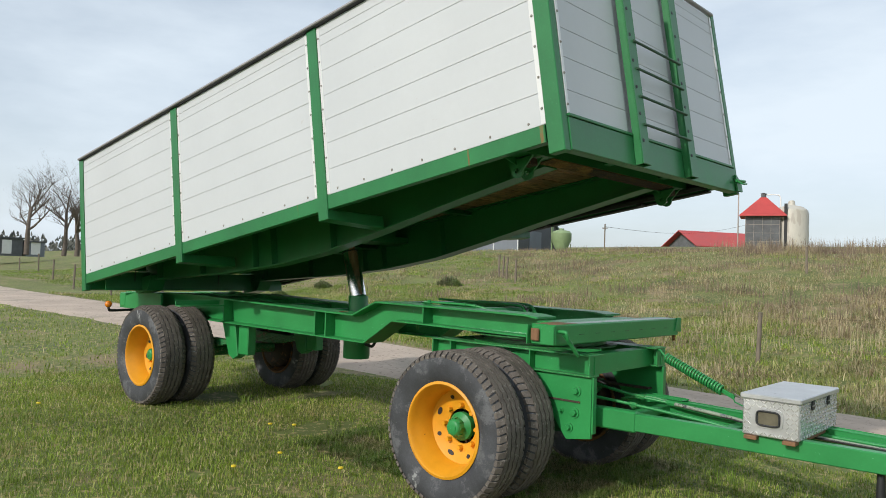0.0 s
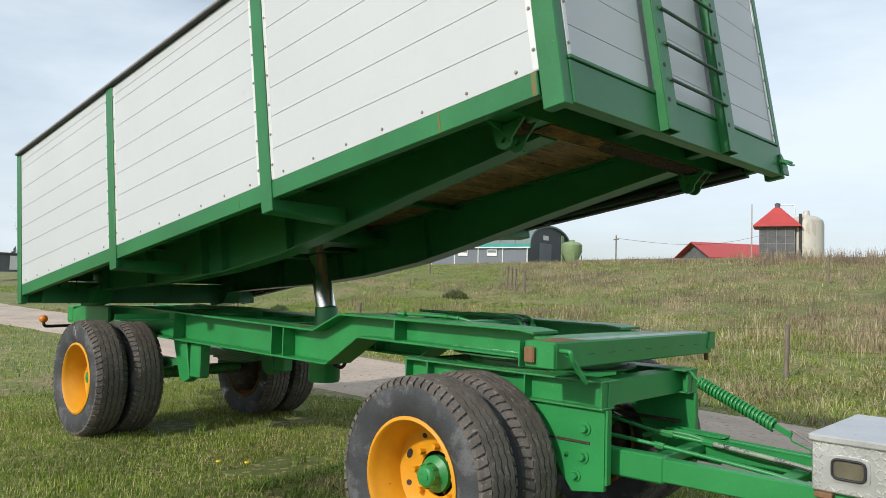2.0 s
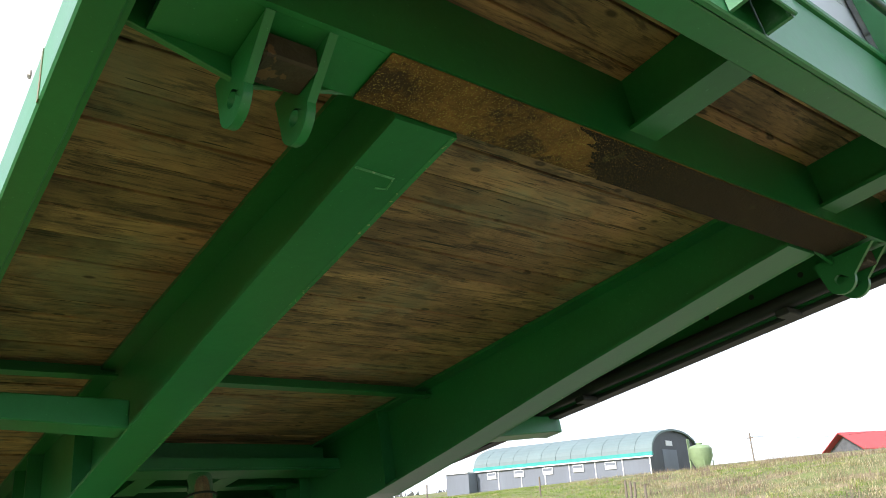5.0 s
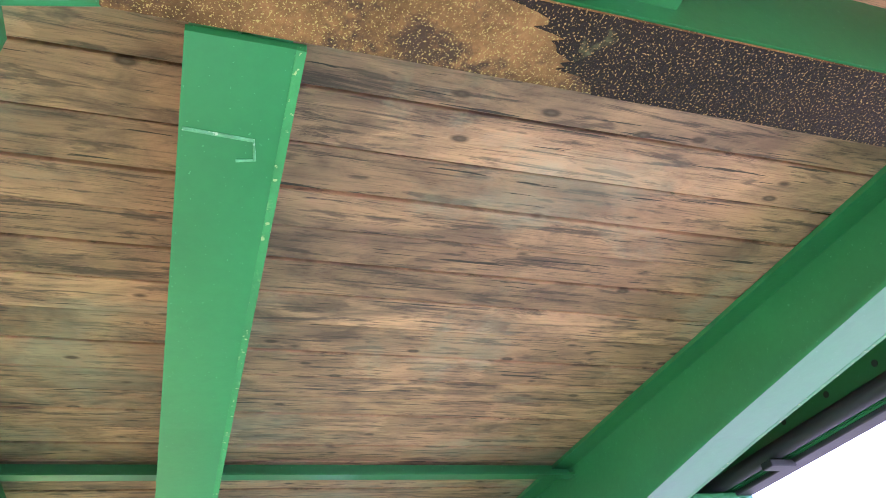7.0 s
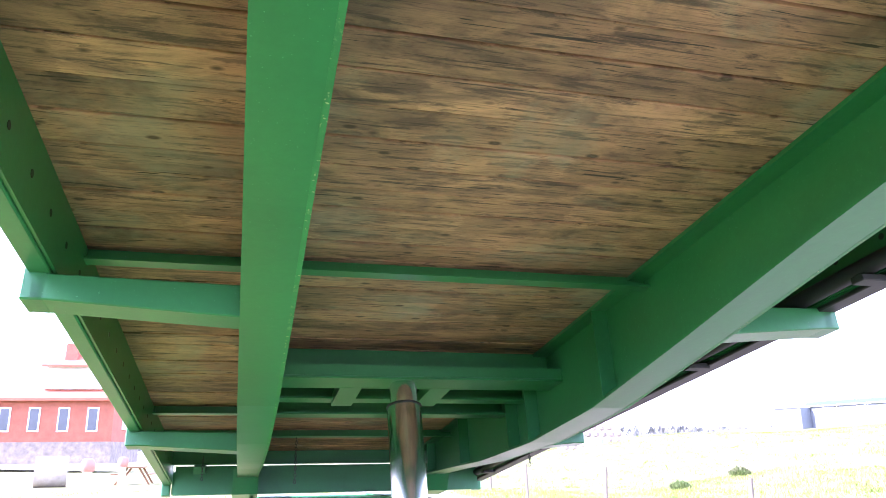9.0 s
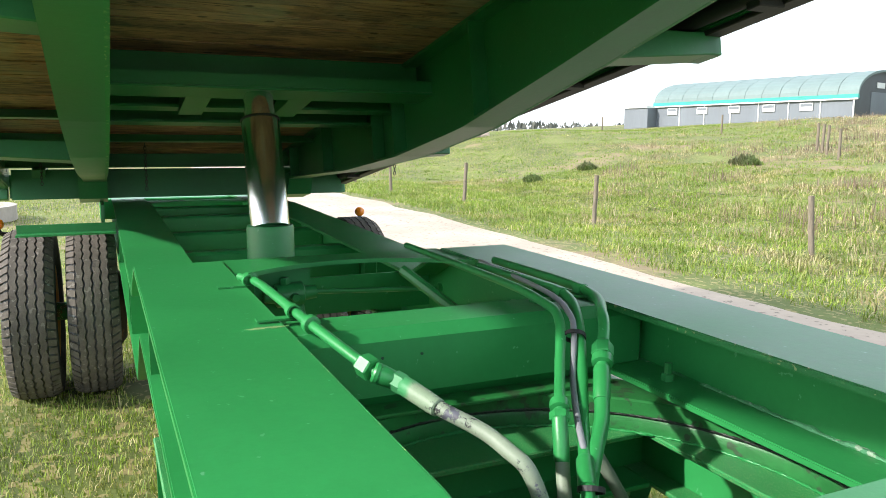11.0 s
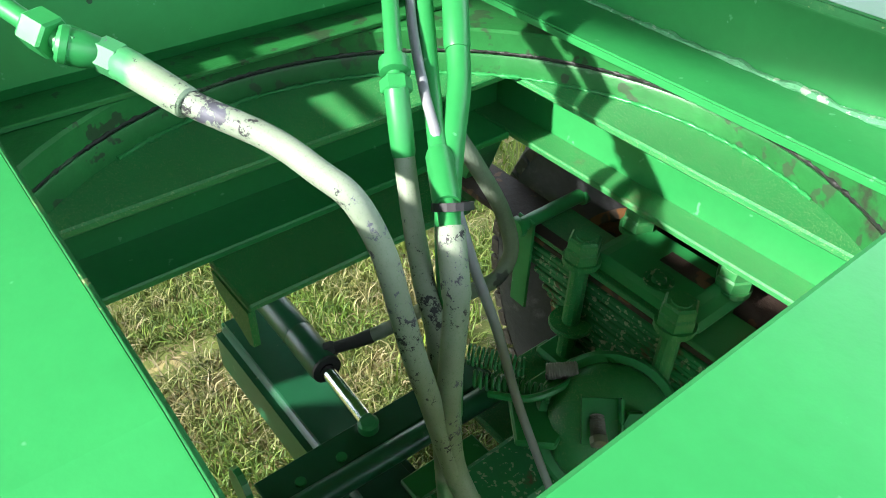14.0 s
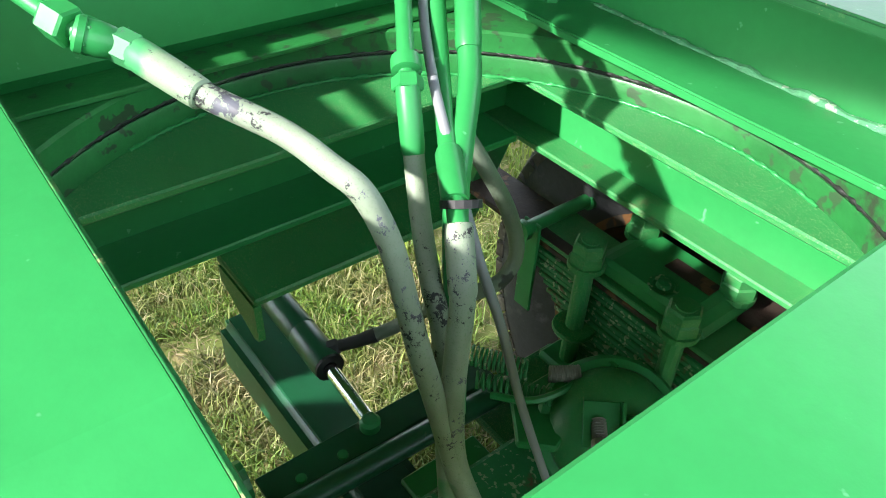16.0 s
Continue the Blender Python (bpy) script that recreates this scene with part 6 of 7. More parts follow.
annex = part("annex_wall", box(-2.6, -0.03, -1.2, 3.0, 0, EAVE - 0.2), BARN_WALL, barn)
part("annex_roof", box(-2.7, -0.03, -1.35, 3.1, EAVE - 0.2, EAVE - 0.06), WHITE, annex)

# green feed silo beside the barn
fs = thing("feed_silo", "pale green feed silo on thin legs beside the barn", "silo", matrix=Matrix.Translation((-34.0, 52.0, 2.5)) @ Matrix.Scale(0.78, 4))
part("hopper", lathe([(0.22, 0.7), (1.15, 2.75), (1.15, 3.55), (0.9, 3.8), (0.3, 3.95), (0.3, 4.1), (0.0, 4.12)], 24), FEED, fs, smooth=30)
for k in range(4):
    a = math.pi / 4 + k * math.pi / 2
    part("leg", tube([(1.1 * math.cos(a), 1.1 * math.sin(a), -0.3), (1.1 * math.cos(a), 1.1 * math.sin(a), 2.4)], 0.06, 6), FEED, fs)
part("ladder", box(-1.3, -1.24, -0.2, 0.2, 0.0, 4.6), FEED, fs)

# low barn with a red roof
rb = thing("red_roofed_barn", "long low barn with a red sheet roof behind the hill", "barn", (-53.6, 115.1, 6.2), matrix=Matrix.Translation((-49.7, 116.7, 5.2)) @ Matrix.Rotation(radians(58), 4, "Z"))
part("wall", box(0.5, 18, 0, 9, 0, 2.3), BLOCK, rb)
part("gable", prism([(0, 2.3), (9, 2.3), (4.5, 4.5)], "x", 0.5, 0.7), BLOCK, rb)
for y0, y1 in ((-0.9, 4.5), (9.9, 4.5)):
    part("roof_slope", prism([(y0, 1.95), (y1, 4.75), (y1, 4.6), (y0, 1.8)], "x", -0.6, 18.5), RED_ROOF, rb)

# block tower with a red hipped roof, and its silo
tw = thing("grain_tower", "grey block tower under a red hipped metal roof", "tower", matrix=Matrix.Translation((-35.3, 106.4, 4.8)) @ Matrix.Rotation(radians(18), 4, "Z"))
part("wall", box(-2.3, 2.3, -2.3, 2.3, 0, 6.1), BLOCK, tw)
for i in range(4):
    for s_ in (-1, 1):
        part("band", box(-2.33, 2.33, -2.36, -2.301, 1.2 + 1.2 * i, 1.24 + 1.2 * i), CONCRETE, tw) if s_ < 0 else None
for i in range(5):
    part("upright", box(-2.3 + 1.12 * i, -2.26 + 1.12 * i, -2.36, -2.301, 0, 6.1), CONCRETE, tw)
bm = bmesh.new()
add_lathe(bm, [(4.4, 6.0), (4.4, 6.12), (0.55, 8.9), (0.0, 8.9)], 4, Matrix.Rotation(radians(45), 4, "Z"))
part("roof", bm, RED_ROOF, tw)
part("vent", lathe([(0.35, 8.85), (0.35, 9.4), (0.45, 9.45), (0.0, 9.6)], 12), BLOCK, tw)
part("pipe", tube(curve([(0.2, 0, 9.3), (1.6, 0, 9.3), (2.2, 0, 9.0), (2.3, 0, 7.5)], 5), 0.09, 6), WHITE, tw)
si = thing("cream_silo", "tall cream-coloured cylindrical silo with a domed top", "silo", (-31.8, 107.6, 4.6))
part("shell", lathe([(2.3, 0.0), (2.3, 6.6), (2.15, 7.2), (1.5, 7.7), (0.5, 7.95), (0.4, 8.6), (0.0, 8.7)], 28), SILO_MAT, si, smooth=30)
part("ladder", box(-0.2, 0.2, -2.45, -2.32, 0, 8.0), DARK, si)
fp = thing("steel_pole", "tall thin pale pole beside the tower", "pole", (-38.6, 105.6, 5.0))
part("shaft", tube([(0, 0, 0), (0, 0, 9.3)], [0.11, 0.08], 8), CONCRETE, fp)
up_ = thing("utility_pole", "wooden utility pole with a crossbar behind the hill", "pole", (-38.2, 66.8, 3.0))
part("shaft", tube([(0, 0, 0), (0, 0, 4.2)], 0.07, 8), POST, up_)
part("crossbar", box(-0.3, 0.3, -0.05, 0.05, 3.7, 3.8), POST, up_)
bm = bmesh.new()
add_tube(bm, [(-38.2 + (3.6) * t / 10, 66.8 + 38.6 * t / 10, 6.9 + 3.5 * t / 10 - 1.3 * math.sin(math.pi * t / 10)) for t in range(11)], 0.02, 4)
single("overhead_wire", bm, DARK, "thin overhead wire sagging from the pole", "wire")

# stone cellar set into the slope
ce = thing("stone_cellar", "vaulted field-stone cellar front with a grey wooden door", "cellar", matrix=Matrix.Translation((-40.5, 19.2, 1.2)) @ Matrix.Rotation(radians(62), 4, "Z"))
face = part("front_wall", prism([(-2.0, -0.8), (2.0, -0.8), (2.0, 1.0), (1.2, 1.7), (0, 2.0), (-1.2, 1.7), (-2.0, 1.0)], "y", 0.05, 0.6), CONCRETE, ce)
random.seed(5)
for i in range(9):
    for j in range(7):
        x, z = -1.8 + 0.44 * i + 0.12 * (j % 2), -0.6 + 0.36 * j
        if abs(x) < 0.55 and z < 1.0 or z > 1.75 - 0.25 * x * x or abs(x) > 1.85:
            continue
        bm = bmesh.new()
        bmesh.ops.create_icosphere(bm, subdivisions=1, radius=0.23)
        for v in bm.verts:
            v.co = Vector((v.co.x * 0.95 + x, v.co.y * 0.45 + 0.04, v.co.z * 0.75 + z)) + 0.03 * Vector((random.random(), random.random(), random.random()))
        part("stone", bm, STONE, face)
part("door", box(-0.5, 0.5, -0.03, 0.049, -0.8, 0.95, bevel=0.01), BARN_WALL, ce)

# ---------------------------------------------------------------- left distance: house, yard things, trees
ho = thing("brick_house", "red brick farmhouse with a red tiled roof and stone base", "house", matrix=Matrix.Translation((-58.2, -9.9, 1.5)) @ Matrix.Rotation(radians(-98), 4, "Z"))
part("wall", box(0, 14, -7, 0, 0.9, 4.3), BRICK, ho)
part("stone_base", box(-0.05, 14.05, -7.05, 0.05, -0.6, 0.9), STONE, ho)
part("gable", prism([(-7, 4.3), (0, 4.3), (-3.5, 7.2)], "x", 0.0, 0.3), BRICK, ho)
for y0 in (0.5, -7.5):
    part("roof_slope", prism([(y0, 3.95), (-3.5, 7.45), (-3.5, 7.25), (y0, 3.75)], "x", -0.4, 14.4), TILE, ho)
dm = part("dormer", prism([(0.0, 4.6), (-3.2, 4.6), (-3.2, 6.9), (-0.4, 6.3)], "x", 1.0, 5.0), WHITE, ho)
part("dormer_roof", prism([(-3.6, 7.05), (0.1, 6.35), (0.1, 6.2), (-3.6, 6.9)], "x", 0.7, 5.3), TILE, dm)
part("chimney", box(4.0, 4.9, -4.0, -3.0, 7.0, 8.3), BRICK, ho)
for i in range(6):
    w_ = part("window", box(1.0 + 2.0 * i, 1.8 + 2.0 * i, 0.01, 0.06, 1.6, 3.3), WHITE, ho)
    part("pane", box(1.1 + 2.0 * i, 1.7 + 2.0 * i, 0.061, 0.07, 1.7, 3.2), GLASS_DARK, w_)
w_ = part("window", box(-0.06, -0.01, -3.2, -2.2, 1.8, 3.2), WHITE, ho)
part("pane", box(-0.07, -0.061, -3.1, -2.3, 1.9, 3.1), GLASS_DARK, w_)


def place(x, y, dz=0.0):
    return (x, y, ground_z(x, y) + dz)


CAP = material("faded_red_plastic", (0.45, 0.17, 0.12), 0.6, 0, 0.1, 8, 30, 0.05)
BLUE = material("pale_blue_lid", (0.30, 0.40, 0.50), 0.55, 0, 0.12, 3, 20, 0.05)
for x, y in ((-17.6, -4.0), (-23.5, -4.1)):
    mk = thing("vent_pipe", "white vent pipe with a faded red cap in the lawn", "vent pipe", place(x, y), group="vent pipes")
    part("pipe", tube([(0, 0, -0.1), (0, 0, 0.95)], 0.10, 12), WHITE, mk, smooth=40)
    part("cap", lathe([(0.13, 0.93), (0.15, 0.98), (0.15, 1.12), (0.10, 1.2), (0.0, 1.22)], 14), CAP, mk, smooth=40)
for x, y, r in ((-18.6, -3.55, 0.85), (-20.5, -3.75, 0.8)):
    bm = lathe([(r, 0.0), (r, 0.12), (r * 0.8, 0.28), (0.2, 0.36), (0.0, 0.36)], 28)
    single("tank_lid", bm, BLUE, "pale blue domed plastic tank lid in the grass", "tank lid", "tank lids", smooth=40, at=place(x, y))
bm = lathe([(1.05, 0.0), (1.18, 0.0), (1.18, 0.26), (1.05, 0.26)], 40, closed=True)
single("concrete_ring", bm, CONCRETE, "low pale concrete well ring in the grass", "concrete ring", smooth=35, at=place(-14.2, -3.15))
m = Matrix.Rotation(radians(90), 4, "X") @ Matrix.Rotation(radians(12), 4, "Y")
bm = lathe([(0.5, -0.6), (0.62, -0.6), (0.62, 0.6), (0.5, 0.6)], 28, m, closed=True)
single("concrete_pipe", bm, CONCRETE, "short concrete pipe lying on the lawn", "concrete pipe", smooth=35, at=place(-34.0, -8.3, 0.6))
bt = thing("picnic_table", "weathered reddish wooden picnic table on the lawn", "table", place(-36.0, -5.3))
part("top", box(-0.9, 0.9, -0.4, 0.4, 0.70, 0.76), TIMBER, bt)
for y in (-0.75, 0.75):
    part("bench", box(-0.9, 0.9, y - 0.14, y + 0.14, 0.42, 0.46), TIMBER, bt)
for x in (-0.7, 0.7):
    part("leg", prism([(-0.75, 0), (-0.65, 0), (-0.2, 0.7), (-0.3, 0.7)], "x", x - 0.03, x + 0.03), TIMBER, bt)
    part("leg", prism([(0.75, 0), (0.65, 0), (0.2, 0.7), (0.3, 0.7)], "x", x - 0.03, x + 0.03), TIMBER, bt)

# sheds and machinery far off on the left
for (x, y), (lx, ly, lz), mt, nm in (((-112, 30.8), (4.5, 4, 2.4), BLOCK, "grey field shed"), ((-111, 34.4), (3, 2.4, 2.0), BARN_WALL, "small dark shed")):
    sh = thing("field_shed", "%s with a flat roof at the field edge" % nm, "shed", (x, y, 1.6))
    part("wall", box(-lx / 2, lx / 2, -ly / 2, ly / 2, 0, lz), mt, sh)
    part("roof", box(-lx / 2 - 0.2, lx / 2 + 0.2, -ly / 2 - 0.2, ly / 2 + 0.2, lz, lz + 0.2), DARKWALL, sh)
    part("door", box(lx / 2 + 0.005, lx / 2 + 0.05, -0.6, 0.6, 0.3, 2.2), WHITE, sh)

BARK = material("grey_bark", (0.13, 0.105, 0.085), 0.9, 0, 0.3, 3, 20, 0.3)


def bare_tree(x, y, h, seed, z=None):
    rnd = random.Random(seed)
    t = thing("bare_tree", "tall leafless broad-crowned tree at the field edge", "tree", (x, y, ground_z(x, y) - 0.3 if z is None else z), group="bare trees")
    bm, twigs = bmesh.new(), bmesh.new()

    def grow(p, d, length, r, depth):
        pts, rs = [p], [r]
        n = 4
        for i in range(n):
            d = (d + Vector((rnd.uniform(-1, 1), rnd.uniform(-1, 1), rnd.uniform(-0.4, 0.7))) * (0.12 if depth == 0 else 0.22)).normalized()
            p = p + d * length / n
            pts.append(p)
            rs.append(r * (1 - 0.55 * (i + 1) / n))
        add_tube(bm if depth < 2 else twigs, pts, rs, 7 if depth < 2 else (4 if depth < 4 else 3), cap=False)
        if depth >= 5:
            return
        kids = (6, 5, 4, 4, 3)[depth]
        for k in range(kids):
            i = rnd.randint(1 if depth else 2, n)
            base = pts[i]
            side = Vector((rnd.uniform(-1, 1), rnd.uniform(-1, 1), rnd.uniform(0.0, 0.6))).normalized()
            nd = (d * 0.55 + side * 0.8).normalized()
            grow(base, nd, length * rnd.uniform(0.5, 0.72), rs[i] * 0.62, depth + 1)
    grow(Vector((0, 0, 0)), Vector((0, 0, 1)), h * 0.42, h * 0.024, 0)
    part("trunk", bm, BARK, t, smooth=60)
    tagged(part("crown", twigs, BARK, t), kind="stuff")


bare_tree(-82.0, 24.0, 12.3, 3, 1.8)
bare_tree(-84.0, 28.5, 11.8, 8, 1.8)
bare_tree(-88.0, 31.5, 13.0, 12, 1.8)
bare_tree(-68.0, -15.5, 9.0, 21, 1.6)

# ---------------------------------------------------------------- far woods
rs_ = np.random.RandomState(7)
verts, faces = [], []
for i in range(3600):
    a = rs_.uniform(0, 2 * math.pi)
    r = rs_.uniform(230, 480)
    cx, cy = -10 + r * math.cos(a), 10 + r * math.sin(a)
    h = rs_.uniform(4, 8.5) * r / 300
    conifer = rs_.rand() < 0.35
    for k in range(16):
        z = h * rs_.uniform(0.15, 1.0)
        sp = (h - z) * 0.28 + 0.3 if conifer else 0.28 * h * math.sqrt(max(0.05, 1 - (2 * z / h - 1.1) ** 2))
        px_, py_ = cx + rs_.uniform(-sp, sp), cy + rs_.uniform(-sp, sp)
        s_ = h * rs_.uniform(0.05, 0.13)
        b = len(verts)
        t_ = rs_.uniform(0, 6.28)
        verts += [(px_ + s_ * math.cos(t_), py_ + s_ * math.sin(t_), 2.0 + z - s_), (px_ - s_ * math.cos(t_), py_ - s_ * math.sin(t_), 2.0 + z - s_ * 0.6), (px_ + rs_.uniform(-s_, s_) * 0.4, py_ + rs_.uniform(-s_, s_) * 0.4, 2.0 + z + s_ * 1.5)]
        faces.append((b, b + 1, b + 2))
    b = len(verts)
    verts += [(cx - 0.2, cy, 0.5), (cx + 0.2, cy, 0.5), (cx, cy + 0.2, 2.0 + h * 0.9)]
    faces.append((b, b + 1, b + 2))
WOODS = material("far_woods", (0.13, 0.135, 0.12), 0.95, 0, 0.35, 0.15, 2, 0.0)
me = bpy.data.meshes.new("far_woods")
me.from_pydata(verts, [], faces)
me.materials.append(WOODS)
tagged(new("far_woods", me), "hazy line of mixed bare and evergreen woods", "woods", kind="stuff")


# ---------------------------------------------------------------- grass
def ramp_node(n, ramp):
    cr = n.new("ShaderNodeValToRGB")
    el = cr.color_ramp.elements
    el[0].position, el[0].color = ramp[0][0], (*ramp[0][1], 1)
    el[1].position, el[1].color = ramp[-1][0], (*ramp[-1][1], 1)
    for p, c in ramp[1:-1]:
        e = el.new(p)
        e.color = (*c, 1)
    return cr


def blade_material(name, first, second, scale, low, high):
    """Blades of two kinds that grow in patches over the field, each blade with a tone of its own."""
    m = bpy.data.materials.new(name)
    m.use_nodes = True
    n, l = m.node_tree.nodes, m.node_tree.links
    bsdf = n["Principled BSDF"]
    bsdf.inputs["Roughness"].default_value = 0.6
    geo = n.new("ShaderNodeNewGeometry")
    ra, rb = ramp_node(n, first), ramp_node(n, second)
    for r in (ra, rb):
        l.new(geo.outputs["Random Per Island"], r.inputs["Fac"])
    tc = n.new("ShaderNodeTexCoord")

    def patches(sc, detail, a, b, c, d):
        nz = n.new("ShaderNodeTexNoise")
        nz.inputs["Scale"].default_value, nz.inputs["Detail"].default_value = sc, detail
        nz.inputs["Roughness"].default_value = 0.62
        l.new(tc.outputs["Object"], nz.inputs["Vector"])
        mr = n.new("ShaderNodeMapRange")
        for k, v in zip(("From Min", "From Max", "To Min", "To Max"), (a, b, c, d)):
            mr.inputs[k].default_value = v
        l.new(nz.outputs["Fac"], mr.inputs["Value"])
        return mr.outputs["Result"]
    mixn = n.new("ShaderNodeMix")
    mixn.data_type = "RGBA"
    l.new(patches(scale, 6, low, high, 0.0, 1.0), mixn.inputs["Factor"])
    l.new(ra.outputs["Color"], mixn.inputs["A"])
    l.new(rb.outputs["Color"], mixn.inputs["B"])
    sc = n.new("ShaderNodeVectorMath")
    sc.operation = "SCALE"
    l.new(mixn.outputs["Result"], sc.inputs[0])
    l.new(patches(0.8, 4, 0.35, 0.65, 0.72, 1.2), sc.inputs["Scale"])
    l.new(sc.outputs["Vector"], bsdf.inputs["Base Color"])
    tr = n.new("ShaderNodeBsdfTranslucent")
    l.new(sc.outputs["Vector"], tr.inputs["Color"])
    mx = n.new("ShaderNodeMixShader")
    mx.inputs["Fac"].default_value = 0.3
    l.new(bsdf.outputs["BSDF"], mx.inputs[1])
    l.new(tr.outputs["BSDF"], mx.inputs[2])
    l.new(mx.outputs["Shader"], n["Material Output"].inputs["Surface"])
    return m


def field_of_blades(name, pts, heights, width, mat, label, seed, lean=0.5):
    """Many bent three-faced blades in one mesh."""
    rs = np.random.RandomState(seed)
    n = len(pts)
    p = np.asarray(pts, float)
    h = np.asarray(heights, float)
    a = rs.uniform(0, 2 * np.pi, n)
    side = np.stack([np.cos(a), np.sin(a), np.zeros(n)], 1)
    b = a + np.pi / 2 + rs.uniform(-0.6, 0.6, n)
    ln = rs.uniform(0.1, 1.0, n) * lean
    out = np.stack([np.cos(b), np.sin(b), np.zeros(n)], 1) * (ln * h)[:, None]
    up = np.zeros((n, 3))
    up[:, 2] = h
    w = (width * rs.uniform(0.6, 1.3, n))[:, None]
    v = np.stack([p - side * w, p + side * w, p + out * 0.35 + up * 0.6 - side * w * 0.7, p + out * 0.35 + up * 0.6 + side * w * 0.7, p + out + up * (1 - 0.3 * ln[:, None])], 1).reshape(-1, 3)
    base = np.arange(n)[:, None] * 5
    tri = np.concatenate([base + np.array([[0, 1, 3]]), base + np.array([[0, 3, 2]]), base + np.array([[2, 3, 4]])], 1).reshape(-1)
    me = bpy.data.meshes.new(name)
    me.vertices.add(len(v))
    me.vertices.foreach_set("co", v.astype(np.float32).ravel())
    me.loops.add(len(tri))
    me.loops.foreach_set("vertex_index", tri.astype(np.int32))
    me.polygons.add(len(tri) // 3)
    me.polygons.foreach_set("loop_start", np.arange(0, len(tri), 3, dtype=np.int32))
    me.polygons.foreach_set("loop_total", np.full(len(tri) // 3, 3, dtype=np.int32))
    me.update(calc_edges=True)
    me.materials.append(mat)
    return tagged(new(name, me), label, "grass", kind="stuff")


FRESH = [(0.0, (0.10, 0.165, 0.012)), (0.4, (0.22, 0.32, 0.03)), (0.75, (0.34, 0.43, 0.06)), (0.87, (0.46, 0.40, 0.17)), (1.0, (0.60, 0.51, 0.28))]
TIRED = [(0.0, (0.13, 0.16, 0.025)), (0.4, (0.27, 0.27, 0.06)), (0.7, (0.42, 0.34, 0.15)), (1.0, (0.56, 0.46, 0.26))]
STEMS = [(0.0, (0.22, 0.165, 0.095)), (0.35, (0.33, 0.26, 0.14)), (0.7, (0.44, 0.36, 0.20)), (1.0, (0.55, 0.47, 0.30))]
LAWN = blade_material("lawn_blades", FRESH, TIRED, 0.9, 0.53, 0.69)
MEADOW = blade_material("meadow_blades", [(0.0, (0.13, 0.22, 0.02)), (0.5, (0.20, 0.31, 0.035)), (0.9, (0.29, 0.36, 0.07)), (1.0, (0.42, 0.37, 0.18))], TIRED, 0.4, 0.52, 0.66)
VERGE = blade_material("verge_blades", FRESH, TIRED, 0.35, 0.50, 0.62)
STRAW = blade_material("straw_blades", FRESH, STEMS, 0.3, 0.34, 0.52)
BLEACHED = blade_material("bleached_stems", [(0.0, (0.34, 0.27, 0.15)), (0.5, (0.52, 0.43, 0.26)), (1.0, (0.66, 0.57, 0.38))], STEMS, 0.6, 0.45, 0.6)
WEED = blade_material("brown_weed_stems", STEMS, [(0.0, (0.15, 0.105, 0.08)), (1.0, (0.27, 0.20, 0.15))], 0.3, 0.4, 0.55)
rs_ = np.random.RandomState(11)


def scatter(n, x0, x1, y0, y1, keep):
    out = []
    xs_, ys_ = rs_.uniform(x0, x1, n), rs_.uniform(y0, y1, n)
    for x, y in zip(xs_, ys_):
        if keep(x, y):
            out.append((x, y, ground_z(x, y) - 0.01))
    return out


def off_road(x, y):
    e = 0.35 * noise.noise((x * 1.3, y * 1.3, 9.0))
    return y < road_near(x) + 0.12 + e or y > road_far(x) - 0.15 + e


pts = scatter(230000, -6.5, 3.6, -4.6, 2.6, lambda x, y: off_road(x, y) and not (-1.9 < x < 0.7 and -0.8 < y < 1.1) and noise.noise((x * 1.6, y * 1.6, 2.0)) > -0.35)
field_of_blades("lawn_grass", pts, [0.022 + 0.035 * rs_.rand() + 0.035 * max(0, noise.noise((p[0] * 0.9, p[1] * 0.9, 5.0))) for p in pts], 0.0030, LAWN, "short uneven green spring grass with dry blades", 1, 0.9)
pts = scatter(90000, -30, 6, -14, 2.8, lambda x, y: off_road(x, y) and not (-6.5 < x < 3.6 and -4.6 < y))
field_of_blades("outer_lawn_grass", pts, [0.035 + 0.05 * rs_.rand() for p in pts], 0.006, LAWN, "green spring grass beyond the trailer", 2, 0.9)
clumps = scatter(5200, -26, 6, 5.8, 14, lambda x, y: off_road(x, y)) 
pts, hs = [], []
for c in clumps:
    k, s_ = rs_.randint(8, 20), 0.05 + 0.1 * rs_.rand()
    hh = 0.06 + 0.09 * rs_.rand()
    for _ in range(k):
        pts.append((c[0] + rs_.normal(0, s_), c[1] + rs_.normal(0, s_), c[2]))
        hs.append(hh * rs_.uniform(0.5, 1.2))
field_of_blades("verge_grass", pts, hs, 0.006, VERGE, "lush green grass clumps along the track verge", 3, 1.3)


def bare_here(x, y):
    """Dry, thinly grown patches on the hill."""
    return 0.6 * noise.noise((x * 0.22, y * 0.42, 31.0)) + 0.4 * noise.noise((x * 0.7, y * 1.1, 33.0)) + 0.012 * (x + 8)


def dry_here(x, y):
    """Share of dry stems: the upper slope to the right is dry, the lower left is fresh."""
    return 0.14 + 0.03 * (x + 15) + 0.022 * (y - 21) + 0.75 * noise.noise((x * 0.16, y * 0.16, 1.0)) + 0.35 * noise.noise((x * 0.5, y * 0.5, 4.0))


def tufts(name, clumps, count, spread, height, width, mat, label, seed, lean):
    pts, hs = [], []
    for c in clumps:
        k, s_ = rs_.randint(*count), spread[0] + spread[1] * rs_.rand()
        hh = height[0] + height[1] * rs_.rand()
        for _ in range(k):
            pts.append((c[0] + rs_.normal(0, s_), c[1] + rs_.normal(0, s_), c[2]))
            hs.append(hh * rs_.uniform(0.4, 1.2))
    field_of_blades(name, pts, hs, width, mat, label, seed, lean)


